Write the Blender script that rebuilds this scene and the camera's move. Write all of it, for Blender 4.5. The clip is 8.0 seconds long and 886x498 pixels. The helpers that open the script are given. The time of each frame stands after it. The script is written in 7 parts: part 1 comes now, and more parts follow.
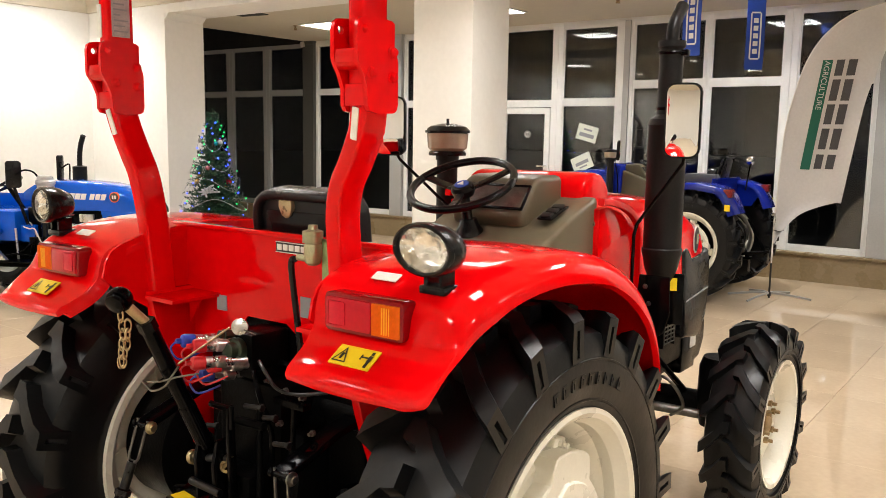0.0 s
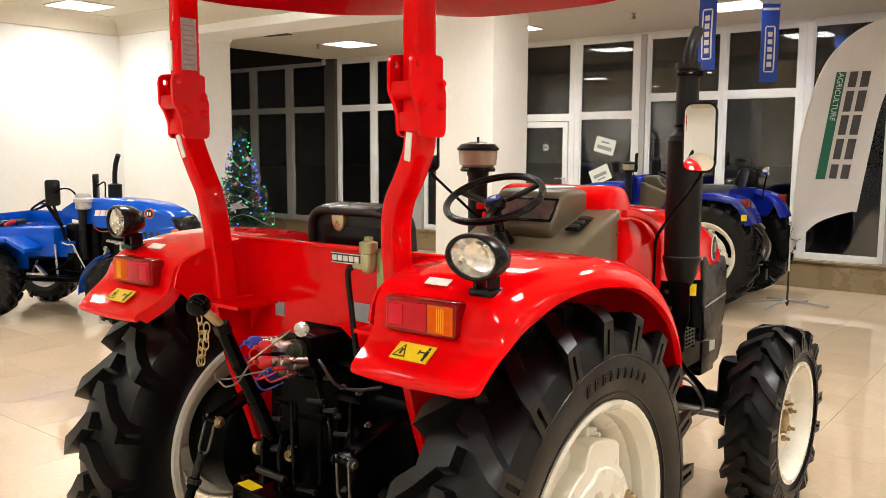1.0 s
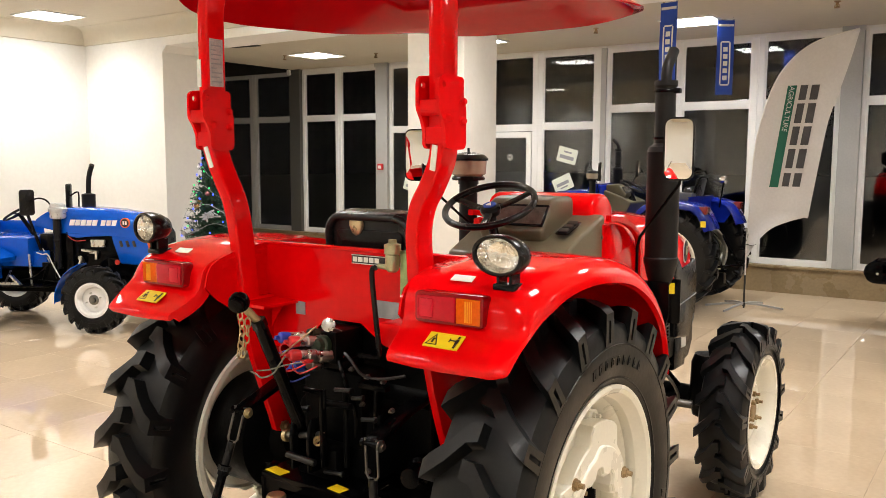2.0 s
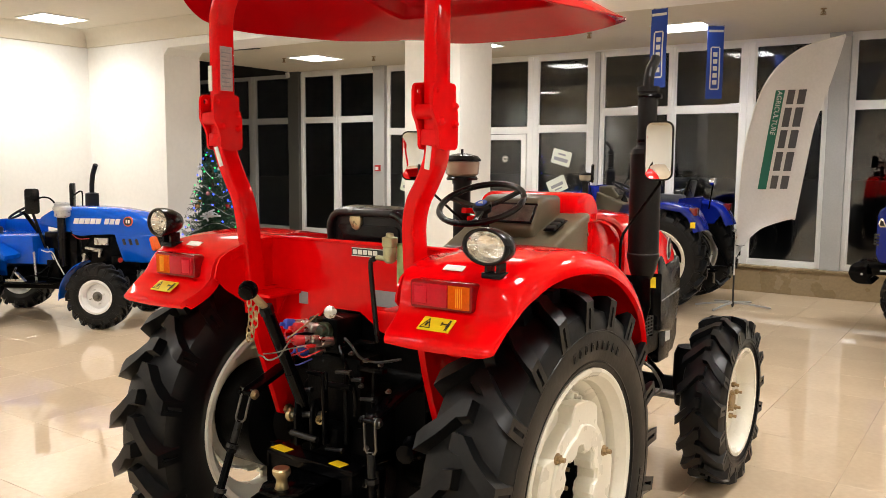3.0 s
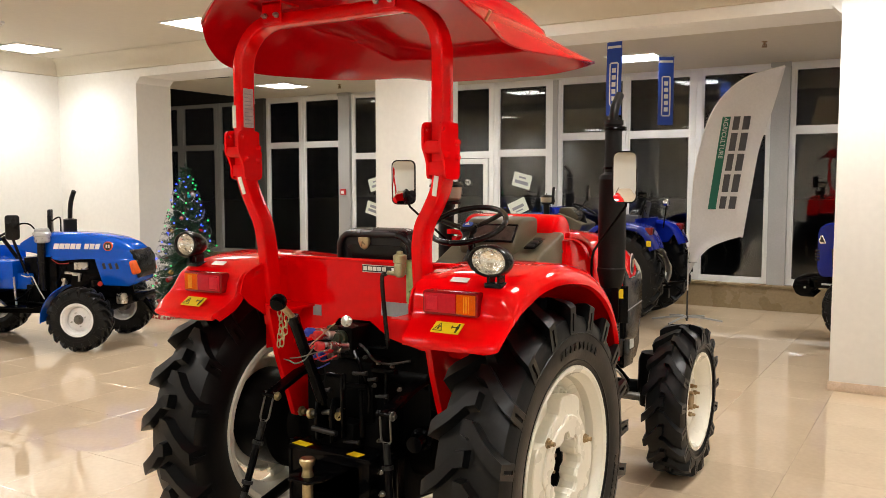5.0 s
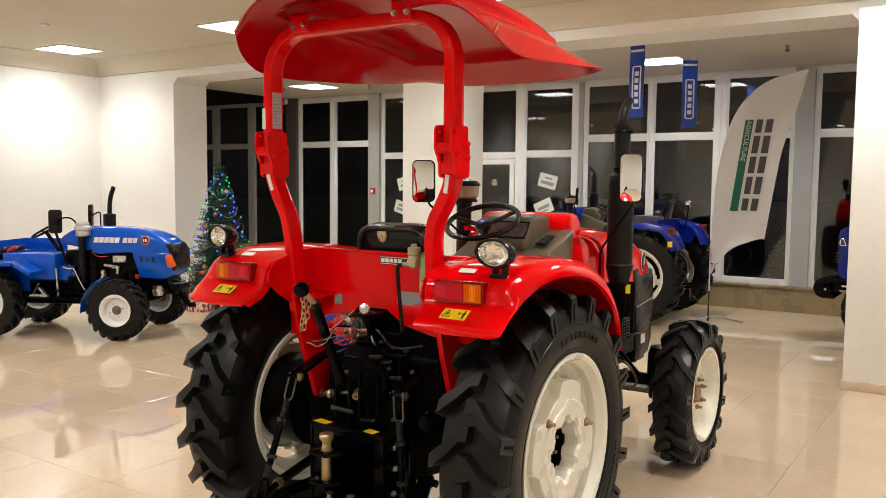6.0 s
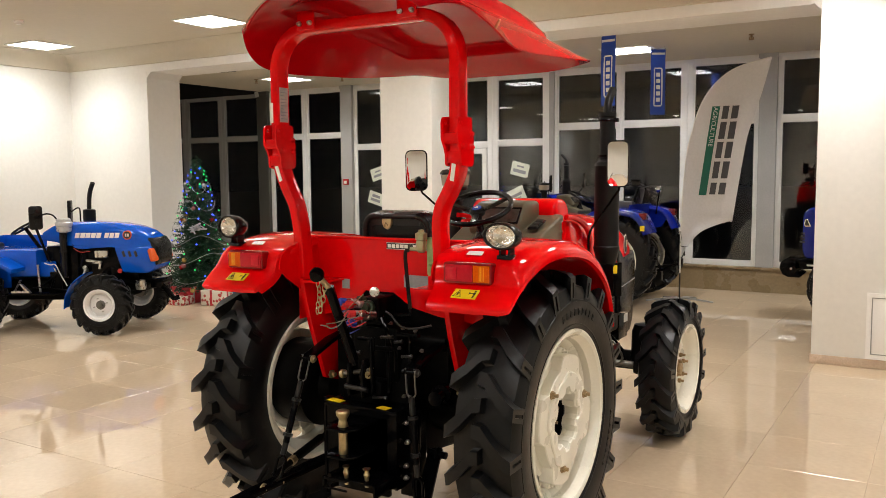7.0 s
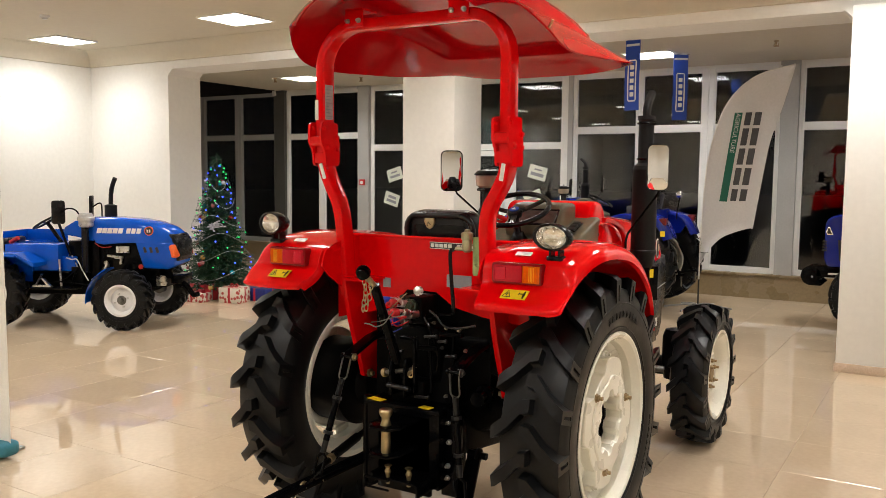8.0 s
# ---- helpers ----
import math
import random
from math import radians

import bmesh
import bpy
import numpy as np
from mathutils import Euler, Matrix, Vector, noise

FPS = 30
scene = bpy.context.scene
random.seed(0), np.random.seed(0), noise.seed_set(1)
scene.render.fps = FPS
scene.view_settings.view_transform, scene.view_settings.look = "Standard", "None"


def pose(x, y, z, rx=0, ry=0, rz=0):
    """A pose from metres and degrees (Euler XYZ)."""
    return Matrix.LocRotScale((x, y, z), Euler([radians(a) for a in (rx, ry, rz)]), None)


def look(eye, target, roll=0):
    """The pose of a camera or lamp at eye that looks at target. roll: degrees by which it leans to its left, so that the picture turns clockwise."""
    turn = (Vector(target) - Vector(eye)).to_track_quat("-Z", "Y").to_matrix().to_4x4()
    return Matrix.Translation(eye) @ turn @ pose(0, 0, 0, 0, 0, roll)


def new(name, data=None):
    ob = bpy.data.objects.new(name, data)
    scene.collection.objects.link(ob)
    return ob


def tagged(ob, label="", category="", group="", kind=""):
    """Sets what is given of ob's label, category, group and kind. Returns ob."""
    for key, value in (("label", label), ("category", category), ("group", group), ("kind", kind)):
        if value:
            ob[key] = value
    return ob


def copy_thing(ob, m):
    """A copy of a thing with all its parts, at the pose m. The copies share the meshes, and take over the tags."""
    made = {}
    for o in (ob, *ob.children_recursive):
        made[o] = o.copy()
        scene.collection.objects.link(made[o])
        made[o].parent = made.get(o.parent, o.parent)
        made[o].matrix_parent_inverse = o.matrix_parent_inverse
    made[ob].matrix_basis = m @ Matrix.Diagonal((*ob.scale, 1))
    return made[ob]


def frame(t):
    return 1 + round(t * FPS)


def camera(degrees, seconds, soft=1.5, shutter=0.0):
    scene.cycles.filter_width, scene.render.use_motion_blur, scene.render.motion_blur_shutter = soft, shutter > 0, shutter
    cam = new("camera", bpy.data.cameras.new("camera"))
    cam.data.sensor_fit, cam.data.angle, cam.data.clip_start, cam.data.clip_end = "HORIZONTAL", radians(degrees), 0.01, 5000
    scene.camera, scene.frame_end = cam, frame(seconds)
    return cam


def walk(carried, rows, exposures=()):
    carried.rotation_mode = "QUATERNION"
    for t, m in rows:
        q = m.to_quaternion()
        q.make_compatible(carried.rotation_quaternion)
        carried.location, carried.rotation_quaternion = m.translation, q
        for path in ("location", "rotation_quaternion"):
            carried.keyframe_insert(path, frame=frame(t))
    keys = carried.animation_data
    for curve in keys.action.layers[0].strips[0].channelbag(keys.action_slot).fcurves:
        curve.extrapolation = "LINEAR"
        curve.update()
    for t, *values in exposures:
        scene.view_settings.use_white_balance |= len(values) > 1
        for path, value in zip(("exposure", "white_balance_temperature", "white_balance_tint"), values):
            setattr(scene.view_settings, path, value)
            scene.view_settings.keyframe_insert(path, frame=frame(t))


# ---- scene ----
cam = camera(55.7, 8.0, soft=0.8)
PATH = [
    (0, (1.618, -1.692, 1.599), (0.438, -0.1, 1.33), 0.9),
    (0.5, (1.685, -1.793, 1.607), (0.461, -0.234, 1.339), 0.4),
    (1, (1.697, -1.907, 1.617), (0.483, -0.336, 1.378), 0.2),
    (1.5, (1.67, -2.073, 1.623), (0.526, -0.447, 1.406), -0.3),
    (3, (1.817, -2.348, 1.615), (0.694, -0.707, 1.403), 0.4),
    (3.5, (1.85, -2.467, 1.63), (0.717, -0.828, 1.45), 0.4),
    (4, (1.834, -2.595, 1.632), (0.734, -0.931, 1.474), -0.4),
    (4.5, (1.84, -2.701, 1.633), (0.798, -1.002, 1.475), -0.4),
    (4.7, (1.854, -2.729, 1.633), (0.829, -1.02, 1.474), -0.1),
    (6, (2.087, -2.929, 1.627), (0.989, -1.265, 1.468), 0.5),
    (6.5, (2.1, -3.039, 1.616), (1.027, -1.359, 1.451), 0.4),
    (7, (2.052, -3.175, 1.62), (1.026, -1.468, 1.438), -0.5),
    (7.5, (1.983, -3.25, 1.614), (0.963, -1.539, 1.427), -0.3),
    (8, (1.91, -3.251, 1.608), (0.872, -1.55, 1.432), 0.5),
]
walk(cam, [(t, look(eye, target, roll)) for t, eye, target, roll in PATH], exposures=[(0.0, -0.13), (1.5, -0.12), (3.0, -0.18), (4.5, -0.29), (6.0, -0.45), (8.0, -0.52)])

# ---- world and lamps ----
world = bpy.data.worlds.new("night")
scene.world = world
world.use_nodes = True
world.node_tree.nodes["Background"].inputs["Color"].default_value = (0.02, 0.025, 0.04, 1)
world.node_tree.nodes["Background"].inputs["Strength"].default_value = 0.01
PANEL_GLOW = 19.0
BEAM_WATTS, BEAM_SPREAD = 29.0, 137.0


# ---- materials ----
def mat(name, col, rough=0.5, metal=0.0, var=0.12, scale=6.0, bump=0.0, bscale=120.0, coat=0.0, spread=0.08, emit=None, glow=0.0, spec=0.5):
    m = bpy.data.materials.new(name)
    m.use_nodes = True
    nt = m.node_tree
    b = nt.nodes["Principled BSDF"]
    b.inputs["Metallic"].default_value = metal
    b.inputs["Coat Weight"].default_value = coat
    b.inputs["Specular IOR Level"].default_value = spec
    b.inputs["Coat Roughness"].default_value = 0.06
    tc = nt.nodes.new("ShaderNodeTexCoord")
    n1 = nt.nodes.new("ShaderNodeTexNoise")
    n1.inputs["Scale"].default_value, n1.inputs["Detail"].default_value = scale, 5.0
    n2 = nt.nodes.new("ShaderNodeTexNoise")
    n2.inputs["Scale"].default_value, n2.inputs["Detail"].default_value = scale * 13.0, 3.0
    nt.links.new(tc.outputs["Object"], n1.inputs["Vector"])
    nt.links.new(tc.outputs["Object"], n2.inputs["Vector"])
    add = nt.nodes.new("ShaderNodeMath")
    add.operation = "ADD"
    nt.links.new(n1.outputs["Fac"], add.inputs[0])
    nt.links.new(n2.outputs["Fac"], add.inputs[1])
    mp = nt.nodes.new("ShaderNodeMapRange")
    mp.inputs["From Min"].default_value, mp.inputs["From Max"].default_value = 0.7, 1.3
    mp.inputs["To Min"].default_value, mp.inputs["To Max"].default_value = 1.0 - var, 1.0 + var
    nt.links.new(add.outputs[0], mp.inputs["Value"])
    mul = nt.nodes.new("ShaderNodeMix")
    mul.data_type, mul.blend_type = "RGBA", "MULTIPLY"
    mul.inputs["Factor"].default_value = 1.0
    mul.inputs["A"].default_value = (*col, 1)
    nt.links.new(mp.outputs["Result"], mul.inputs["B"])
    nt.links.new(mul.outputs["Result"], b.inputs["Base Color"])
    mr = nt.nodes.new("ShaderNodeMapRange")
    mr.inputs["From Min"].default_value, mr.inputs["From Max"].default_value = 0.3, 0.7
    mr.inputs["To Min"].default_value, mr.inputs["To Max"].default_value = max(0.02, rough - spread), min(1.0, rough + spread)
    nt.links.new(n1.outputs["Fac"], mr.inputs["Value"])
    nt.links.new(mr.outputs["Result"], b.inputs["Roughness"])
    if bump > 0:
        n3 = nt.nodes.new("ShaderNodeTexNoise")
        n3.inputs["Scale"].default_value, n3.inputs["Detail"].default_value = bscale, 4.0
        nt.links.new(tc.outputs["Object"], n3.inputs["Vector"])
        bp = nt.nodes.new("ShaderNodeBump")
        bp.inputs["Strength"].default_value, bp.inputs["Distance"].default_value = bump, 0.004
        nt.links.new(n3.outputs["Fac"], bp.inputs["Height"])
        nt.links.new(bp.outputs["Normal"], b.inputs["Normal"])
    if emit:
        b.inputs["Emission Color"].default_value = (*emit, 1)
        b.inputs["Emission Strength"].default_value = glow
    return m


def glass_mat(name, col=(1, 1, 1), rough=0.0, ior=1.45):
    m = bpy.data.materials.new(name)
    m.use_nodes = True
    b = m.node_tree.nodes["Principled BSDF"]
    b.inputs["Base Color"].default_value = (*col, 1)
    b.inputs["Roughness"].default_value = rough
    b.inputs["Transmission Weight"].default_value = 1.0
    b.inputs["IOR"].default_value = ior
    return m


RED = mat("red_paint", (0.74, 0.0012, 0.003), 0.06, var=0.05, scale=3, bump=0.01, bscale=18, spec=0.22, spread=0.025)
CANOPYRED = mat("red_canopy_plastic", (0.42, 0.001, 0.005), 0.12, var=0.05, scale=3, bump=0.01, bscale=14, spec=0.13, spread=0.04)
BLUE = mat("blue_paint", (0.0012, 0.085, 0.54), 0.12, var=0.06, scale=3, bump=0.02, bscale=25, spec=0.4, spread=0.04)
DEEPBLUE = mat("deep_blue_paint", (0.004, 0.016, 0.25), 0.16, var=0.06, scale=3, spec=0.4, spread=0.04)
RUBBER = mat("tyre_rubber", (0.0062, 0.0065, 0.0068), 0.38, var=0.3, scale=7, bump=0.12, bscale=60, spread=0.1, spec=0.25)
CREAM = mat("cream_wheel_paint", (0.80, 0.78, 0.68), 0.3, var=0.03, scale=8, bump=0.03, bscale=30)
BLACK = mat("black_paint", (0.0016, 0.0016, 0.0019), 0.17, var=0.3, scale=12, bump=0.06, bscale=60, spread=0.08, spec=0.09)
CASTBLACK = mat("black_cast_iron", (0.0022, 0.0022, 0.0022), 0.4, var=0.4, scale=20, bump=0.3, bscale=110, spec=0.06)
PLASTIC = mat("black_plastic", (0.006, 0.006, 0.0065), 0.24, var=0.08, scale=6, bump=0.02, bscale=40, spec=0.24)
EXHAUST = mat("exhaust_black", (0.0075, 0.007, 0.007), 0.45, var=0.3, scale=9, bump=0.15, bscale=160, spec=0.2)
VINYL = mat("black_vinyl", (0.006, 0.006, 0.007), 0.3, var=0.2, scale=10, bump=0.15, bscale=220, spec=0.4)
DASH = mat("brown_grey_plastic", (0.115, 0.098, 0.06), 0.36, var=0.1, scale=10, bump=0.15, bscale=400, spec=0.4)
BRASS = mat("zinc_yellow_metal", (0.48, 0.40, 0.23), 0.42, metal=1.0, var=0.25, scale=30)
STEEL = mat("bright_steel", (0.6, 0.6, 0.58), 0.3, metal=1.0, var=0.2, scale=30)
ZINC = mat("pale_zinc", (0.42, 0.42, 0.26), 0.38, metal=0.75, var=0.25, scale=30)
PASSIVATED = mat("passivated_zinc", (0.34, 0.42, 0.20), 0.35, metal=0.7, var=0.3, scale=25)
DULLSTEEL = mat("dull_steel", (0.17, 0.165, 0.15), 0.36, metal=0.9, var=0.3, scale=30)
OILED = mat("oiled_dark_steel", (0.03, 0.03, 0.03), 0.35, metal=0.8, var=0.4, scale=40)
RUST = mat("bronze_bolt", (0.36, 0.26, 0.14), 0.5, metal=0.7, var=0.3, scale=40)
CHROME = mat("chrome", (0.85, 0.85, 0.85), 0.06, metal=1.0, var=0.02, spread=0.03)
MIRROR = mat("mirror_glass", (0.92, 0.93, 0.93), 0.02, metal=1.0, var=0.01, spread=0.0)
REDLENS = mat("red_lens", (0.50, 0.004, 0.016), 0.08, var=0.1, scale=8, bump=0.02, bscale=60, spec=0.3)
LAMPBEZEL = mat("dark_red_lens", (0.24, 0.002, 0.004), 0.1, var=0.1, spec=0.35)
REDBRIGHT = mat("bright_red_lens", (0.60, 0.008, 0.025), 0.08, var=0.12, scale=30, spec=0.3)
AMBERBRIGHT = mat("bright_amber_lens", (0.95, 0.45, 0.03), 0.08, var=0.15, scale=30, spec=0.3)
AMBER = mat("amber_lens", (0.80, 0.15, 0.006), 0.08, var=0.12, scale=10, bump=0.03, bscale=60, spec=0.3)
YELLOW = mat("yellow_sticker", (0.85, 0.62, 0.01), 0.4, var=0.05)
INK = mat("black_ink", (0.015, 0.014, 0.013), 0.5, var=0.1)
WHITE = mat("white_sticker", (0.8, 0.79, 0.74), 0.4, var=0.05)
GREYTAPE = mat("grey_sticker", (0.28, 0.29, 0.31), 0.4, var=0.08)
VALVE = mat("valve_green", (0.022, 0.034, 0.018), 0.35, var=0.3, scale=25, spec=0.35)
PALETAPE = mat("pale_grey_label", (0.42, 0.40, 0.40), 0.4, var=0.25, scale=40)
LENS = glass_mat("lamp_lens", (1.0, 1.0, 0.98), 0.0, 1.3)
BOWL = mat("smoked_bowl", (0.4, 0.33, 0.24), 0.15, var=0.15, scale=20, coat=0.5)
REFLECTOR = mat("lamp_reflector", (0.88, 0.89, 0.88), 0.12, metal=1.0, var=0.35, scale=50, bump=1.0, bscale=38)
WALL = mat("wall_plaster", (0.81, 0.803, 0.762), 0.7, var=0.03, scale=1.5, bump=0.06, bscale=160)
CEIL = mat("ceiling_paint", (0.61, 0.56, 0.45), 0.75, var=0.03, scale=1.2, bump=0.05, bscale=120)
PVC = mat("white_window_frame", (0.80, 0.80, 0.78), 0.35, var=0.04, scale=4)
HATCHWHITE = mat("white_hatch_enamel", (0.88, 0.87, 0.84), 0.35, var=0.02, scale=5)
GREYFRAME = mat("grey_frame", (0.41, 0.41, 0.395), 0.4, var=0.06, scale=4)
GLASS = glass_mat("window_glass", (0.93, 0.95, 0.95), 0.0, 1.40)
# Lower IOR darkens the left panes, as if they mirrored an unlit corner.
DIMGLASS = glass_mat("dim_window_glass", (0.93, 0.95, 0.95), 0.0, 1.33)
PLINTH = mat("plinth_tile", (0.27, 0.20, 0.11), 0.3, var=0.12, scale=3)
GROUT = mat("grout", (0.36, 0.28, 0.19), 0.8, var=0.15, scale=20)
SKIRT = mat("skirting_tile", (0.58, 0.45, 0.34), 0.25, var=0.1, scale=6)
LIT = mat("lamp_panel", (0.9, 0.9, 0.88), 0.5, var=0.0, emit=(1.0, 0.975, 0.94), glow=PANEL_GLOW)
TRIMWHITE = mat("white_lamp_trim", (0.75, 0.74, 0.7), 0.4, var=0.03)
OUTSIDE = mat("night_yard", (0.025, 0.025, 0.028), 0.9, var=0.3, scale=2)
DARKPOST = mat("dark_grey", (0.075, 0.072, 0.062), 0.45, var=0.08, scale=4)
# Near-black colour stands in for the shade of the unlit corner.
CORNERSHADE = mat("corner_shade", (0.009, 0.009, 0.009), 0.8, var=0.1)
FLAGCLOTH = mat("flag_cloth", (0.72, 0.715, 0.71), 0.75, var=0.05, scale=3, bump=0.2, bscale=500)
FLAGGREEN = mat("flag_green", (0.01, 0.14, 0.09), 0.7, var=0.06)
FLAGGREY = mat("flag_grey", (0.07, 0.07, 0.075), 0.7, var=0.25, scale=9)
BANNERBLUE = mat("banner_blue", (0.01, 0.06, 0.42), 0.6, var=0.08, scale=5, bump=0.1, bscale=300)
WHITEWHEEL = mat("white_wheel_paint", (0.80, 0.80, 0.80), 0.35, var=0.05, scale=8)
BULATWHITE = mat("white_decal", (0.8, 0.8, 0.8), 0.4, var=0.03)
ORANGE = mat("orange_plastic", (0.8, 0.12, 0.01), 0.4, var=0.08)
NEEDLE = mat("fir_needles", (0.012, 0.055, 0.02), 0.6, var=0.5, scale=9)
TRUNK = mat("trunk_brown", (0.08, 0.05, 0.03), 0.8, var=0.3)
TINSEL = mat("silver_bead", (0.42, 0.42, 0.43), 0.35, metal=0.6, var=0.2, scale=40)
REDPAPER = mat("red_gift_paper", (0.5, 0.02, 0.03), 0.35, var=0.2, scale=12)
NAVYPAPER = mat("navy_gift_paper", (0.01, 0.02, 0.16), 0.4, var=0.2, scale=12)
TEAL = mat("teal_plastic", (0.03, 0.2, 0.28), 0.4, var=0.08)
SIGNPAPER = mat("notice_paper", (0.72, 0.76, 0.66), 0.6, var=0.03)
GOLD = mat("gold_shield", (0.5, 0.44, 0.26), 0.3, metal=0.6, var=0.2, scale=40)


def tile_mat():
    m = mat("polished_floor_tile", (0.57, 0.445, 0.31), 0.014, var=0.06, scale=2.2, spread=0.007)
    nt = m.node_tree
    b = nt.nodes["Principled BSDF"]
    b.inputs["IOR"].default_value = 1.68
    info = nt.nodes.new("ShaderNodeObjectInfo")
    hs = nt.nodes.new("ShaderNodeHueSaturation")
    mr = nt.nodes.new("ShaderNodeMapRange")
    mr.inputs["To Min"].default_value, mr.inputs["To Max"].default_value = 0.95, 1.05
    nt.links.new(info.outputs["Random"], mr.inputs["Value"])
    nt.links.new(mr.outputs["Result"], hs.inputs["Value"])
    src = b.inputs["Base Color"].links[0].from_socket
    nt.links.new(src, hs.inputs["Color"])
    nt.links.new(hs.outputs["Color"], b.inputs["Base Color"])
    return m


TILE = tile_mat()


# ---- mesh helpers ----
def blk(x0, x1, y0, y1, z0, z1, bev=0.0, seg=2):
    bm = bmesh.new()
    bmesh.ops.create_cube(bm, size=1)
    for v in bm.verts:
        v.co = Vector((x0 if v.co.x < 0 else x1, y0 if v.co.y < 0 else y1, z0 if v.co.z < 0 else z1))
    if bev > 0:
        bmesh.ops.bevel(bm, geom=list(bm.edges), offset=bev, segments=seg, profile=0.5, affect="EDGES")
    return bm


def turned(bm, m):
    bm.transform(m)
    return bm


def merge(*bms):
    out = bmesh.new()
    for b in bms:
        me = bpy.data.meshes.new("tmp")
        b.to_mesh(me)
        out.from_mesh(me)
        bpy.data.meshes.remove(me)
        b.free()
    return out


def rings(loops, closed=True, cap=True):
    """Skins a row of vertex loops."""
    bm = bmesh.new()
    rows = [[bm.verts.new(p) for p in lp] for lp in loops]
    n = len(rows[0])
    for a, b in zip(rows, rows[1:]):
        for i in range(n if closed else n - 1):
            j = (i + 1) % n
            bm.faces.new((a[i], a[j], b[j], b[i]))
    if cap and closed:
        bm.faces.new(rows[0][::-1])
        bm.faces.new(rows[-1])
    bmesh.ops.recalc_face_normals(bm, faces=list(bm.faces))
    return bm


def basis(d):
    d = Vector(d).normalized()
    up = Vector((0, 0, 1)) if abs(d.z) < 0.95 else Vector((1, 0, 0))
    a = up.cross(d).normalized()
    return a, d.cross(a)


def rod(p0, p1, r0, r1=None, n=16):
    p0, p1 = Vector(p0), Vector(p1)
    r1 = r0 if r1 is None else r1
    a, b = basis(p1 - p0)
    return rings([[p + (a * math.cos(2 * math.pi * k / n) + b * math.sin(2 * math.pi * k / n)) * r for k in range(n)] for p, r in ((p0, r0), (p1, r1))])


def turned_profile(profile, origin, axis, n=40, cap=True):
    """A body of revolution: rows of (radius, distance along the axis)."""
    o, d = Vector(origin), Vector(axis).normalized()
    a, b = basis(d)
    return rings([[o + d * h + (a * math.cos(2 * math.pi * k / n) + b * math.sin(2 * math.pi * k / n)) * max(r, 1e-4) for k in range(n)] for r, h in profile], cap=cap)


def tube(points, r=0.01, n=10, w=None, h=None, up=(0, 1, 0)):
    """A round tube, or a bar of w by h, along a row of points."""
    pts = [Vector(p) for p in points]
    loops, ref = [], Vector(up)
    for i, p in enumerate(pts):
        d = (pts[min(i + 1, len(pts) - 1)] - pts[max(i - 1, 0)]).normalized()
        a = ref.cross(d)
        a = basis(d)[0] if a.length < 1e-3 else a.normalized()
        b = d.cross(a).normalized()
        if w:
            c = min(w, h) * 0.2
            sec = [(q * (w / 2 - c) + c * math.cos(radians(g)), e * (h / 2 - c) + c * math.sin(radians(g))) for q, e, g0 in ((1, 1, 0), (-1, 1, 90), (-1, -1, 180), (1, -1, 270)) for g in (g0, g0 + 30, g0 + 60, g0 + 90)]
            loops.append([p + a * u + b * v for u, v in sec])
        else:
            loops.append([p + (a * math.cos(2 * math.pi * k / n) + b * math.sin(2 * math.pi * k / n)) * r for k in range(n)])
    return rings(loops)


def smoothed(points, n=6):
    """Catmull-Rom through the points."""
    p = [Vector(q) for q in points]
    out = []
    for i in range(len(p) - 1):
        a, b, c, d = p[max(i - 1, 0)], p[i], p[i + 1], p[min(i + 2, len(p) - 1)]
        for k in range(n):
            t = k / n
            out.append(0.5 * ((2 * b) + (c - a) * t + (2 * a - 5 * b + 4 * c - d) * t * t + (3 * b - a - 3 * c + d) * t ** 3))
    return out + [p[-1]]


def prism(poly, axis, a, b, bev=0.0, seg=2):
    """A polygon of pairs, pushed along axis (x: pairs are y, z; y: x, z; z: x, y) from a to b."""
    put = {"x": lambda u, v, w: (w, u, v), "y": lambda u, v, w: (u, w, v), "z": lambda u, v, w: (u, v, w)}[axis]
    bm = rings([[put(u, v, w) for u, v in poly] for w in (a, b)])
    if bev > 0:
        bmesh.ops.bevel(bm, geom=list(bm.edges), offset=bev, segments=seg, profile=0.5, affect="EDGES", clamp_overlap=True)
    return bm


def sheet(grid, thick=0.004):
    """A shell of some thickness over a grid of points."""
    bm = bmesh.new()
    rows = [[bm.verts.new(p) for p in row] for row in grid]
    for a, b in zip(rows, rows[1:]):
        for i in range(len(a) - 1):
            bm.faces.new((a[i], a[i + 1], b[i + 1], b[i]))
    bm.normal_update()
    back = [[bm.verts.new(v.co - v.normal * thick) for v in row] for row in rows]
    for a, b in zip(back, back[1:]):
        for i in range(len(a) - 1):
            bm.faces.new((a[i], b[i], b[i + 1], a[i + 1]))
    for p, q in ((rows[0], back[0]), (rows[-1], back[-1]), ([r[0] for r in rows], [r[0] for r in back]), ([r[-1] for r in rows], [r[-1] for r in back])):
        for i in range(len(p) - 1):
            bm.faces.new((p[i], p[i + 1], q[i + 1], q[i]))
    bmesh.ops.recalc_face_normals(bm, faces=list(bm.faces))
    return bm


def ball(c, r, n=12, sz=1.0):
    bm = bmesh.new()
    bmesh.ops.create_uvsphere(bm, u_segments=n, v_segments=max(6, n // 2 + 2), radius=r)
    bm.transform(Matrix.Translation(c) @ Matrix.Diagonal((1, 1, sz, 1)))
    return bm


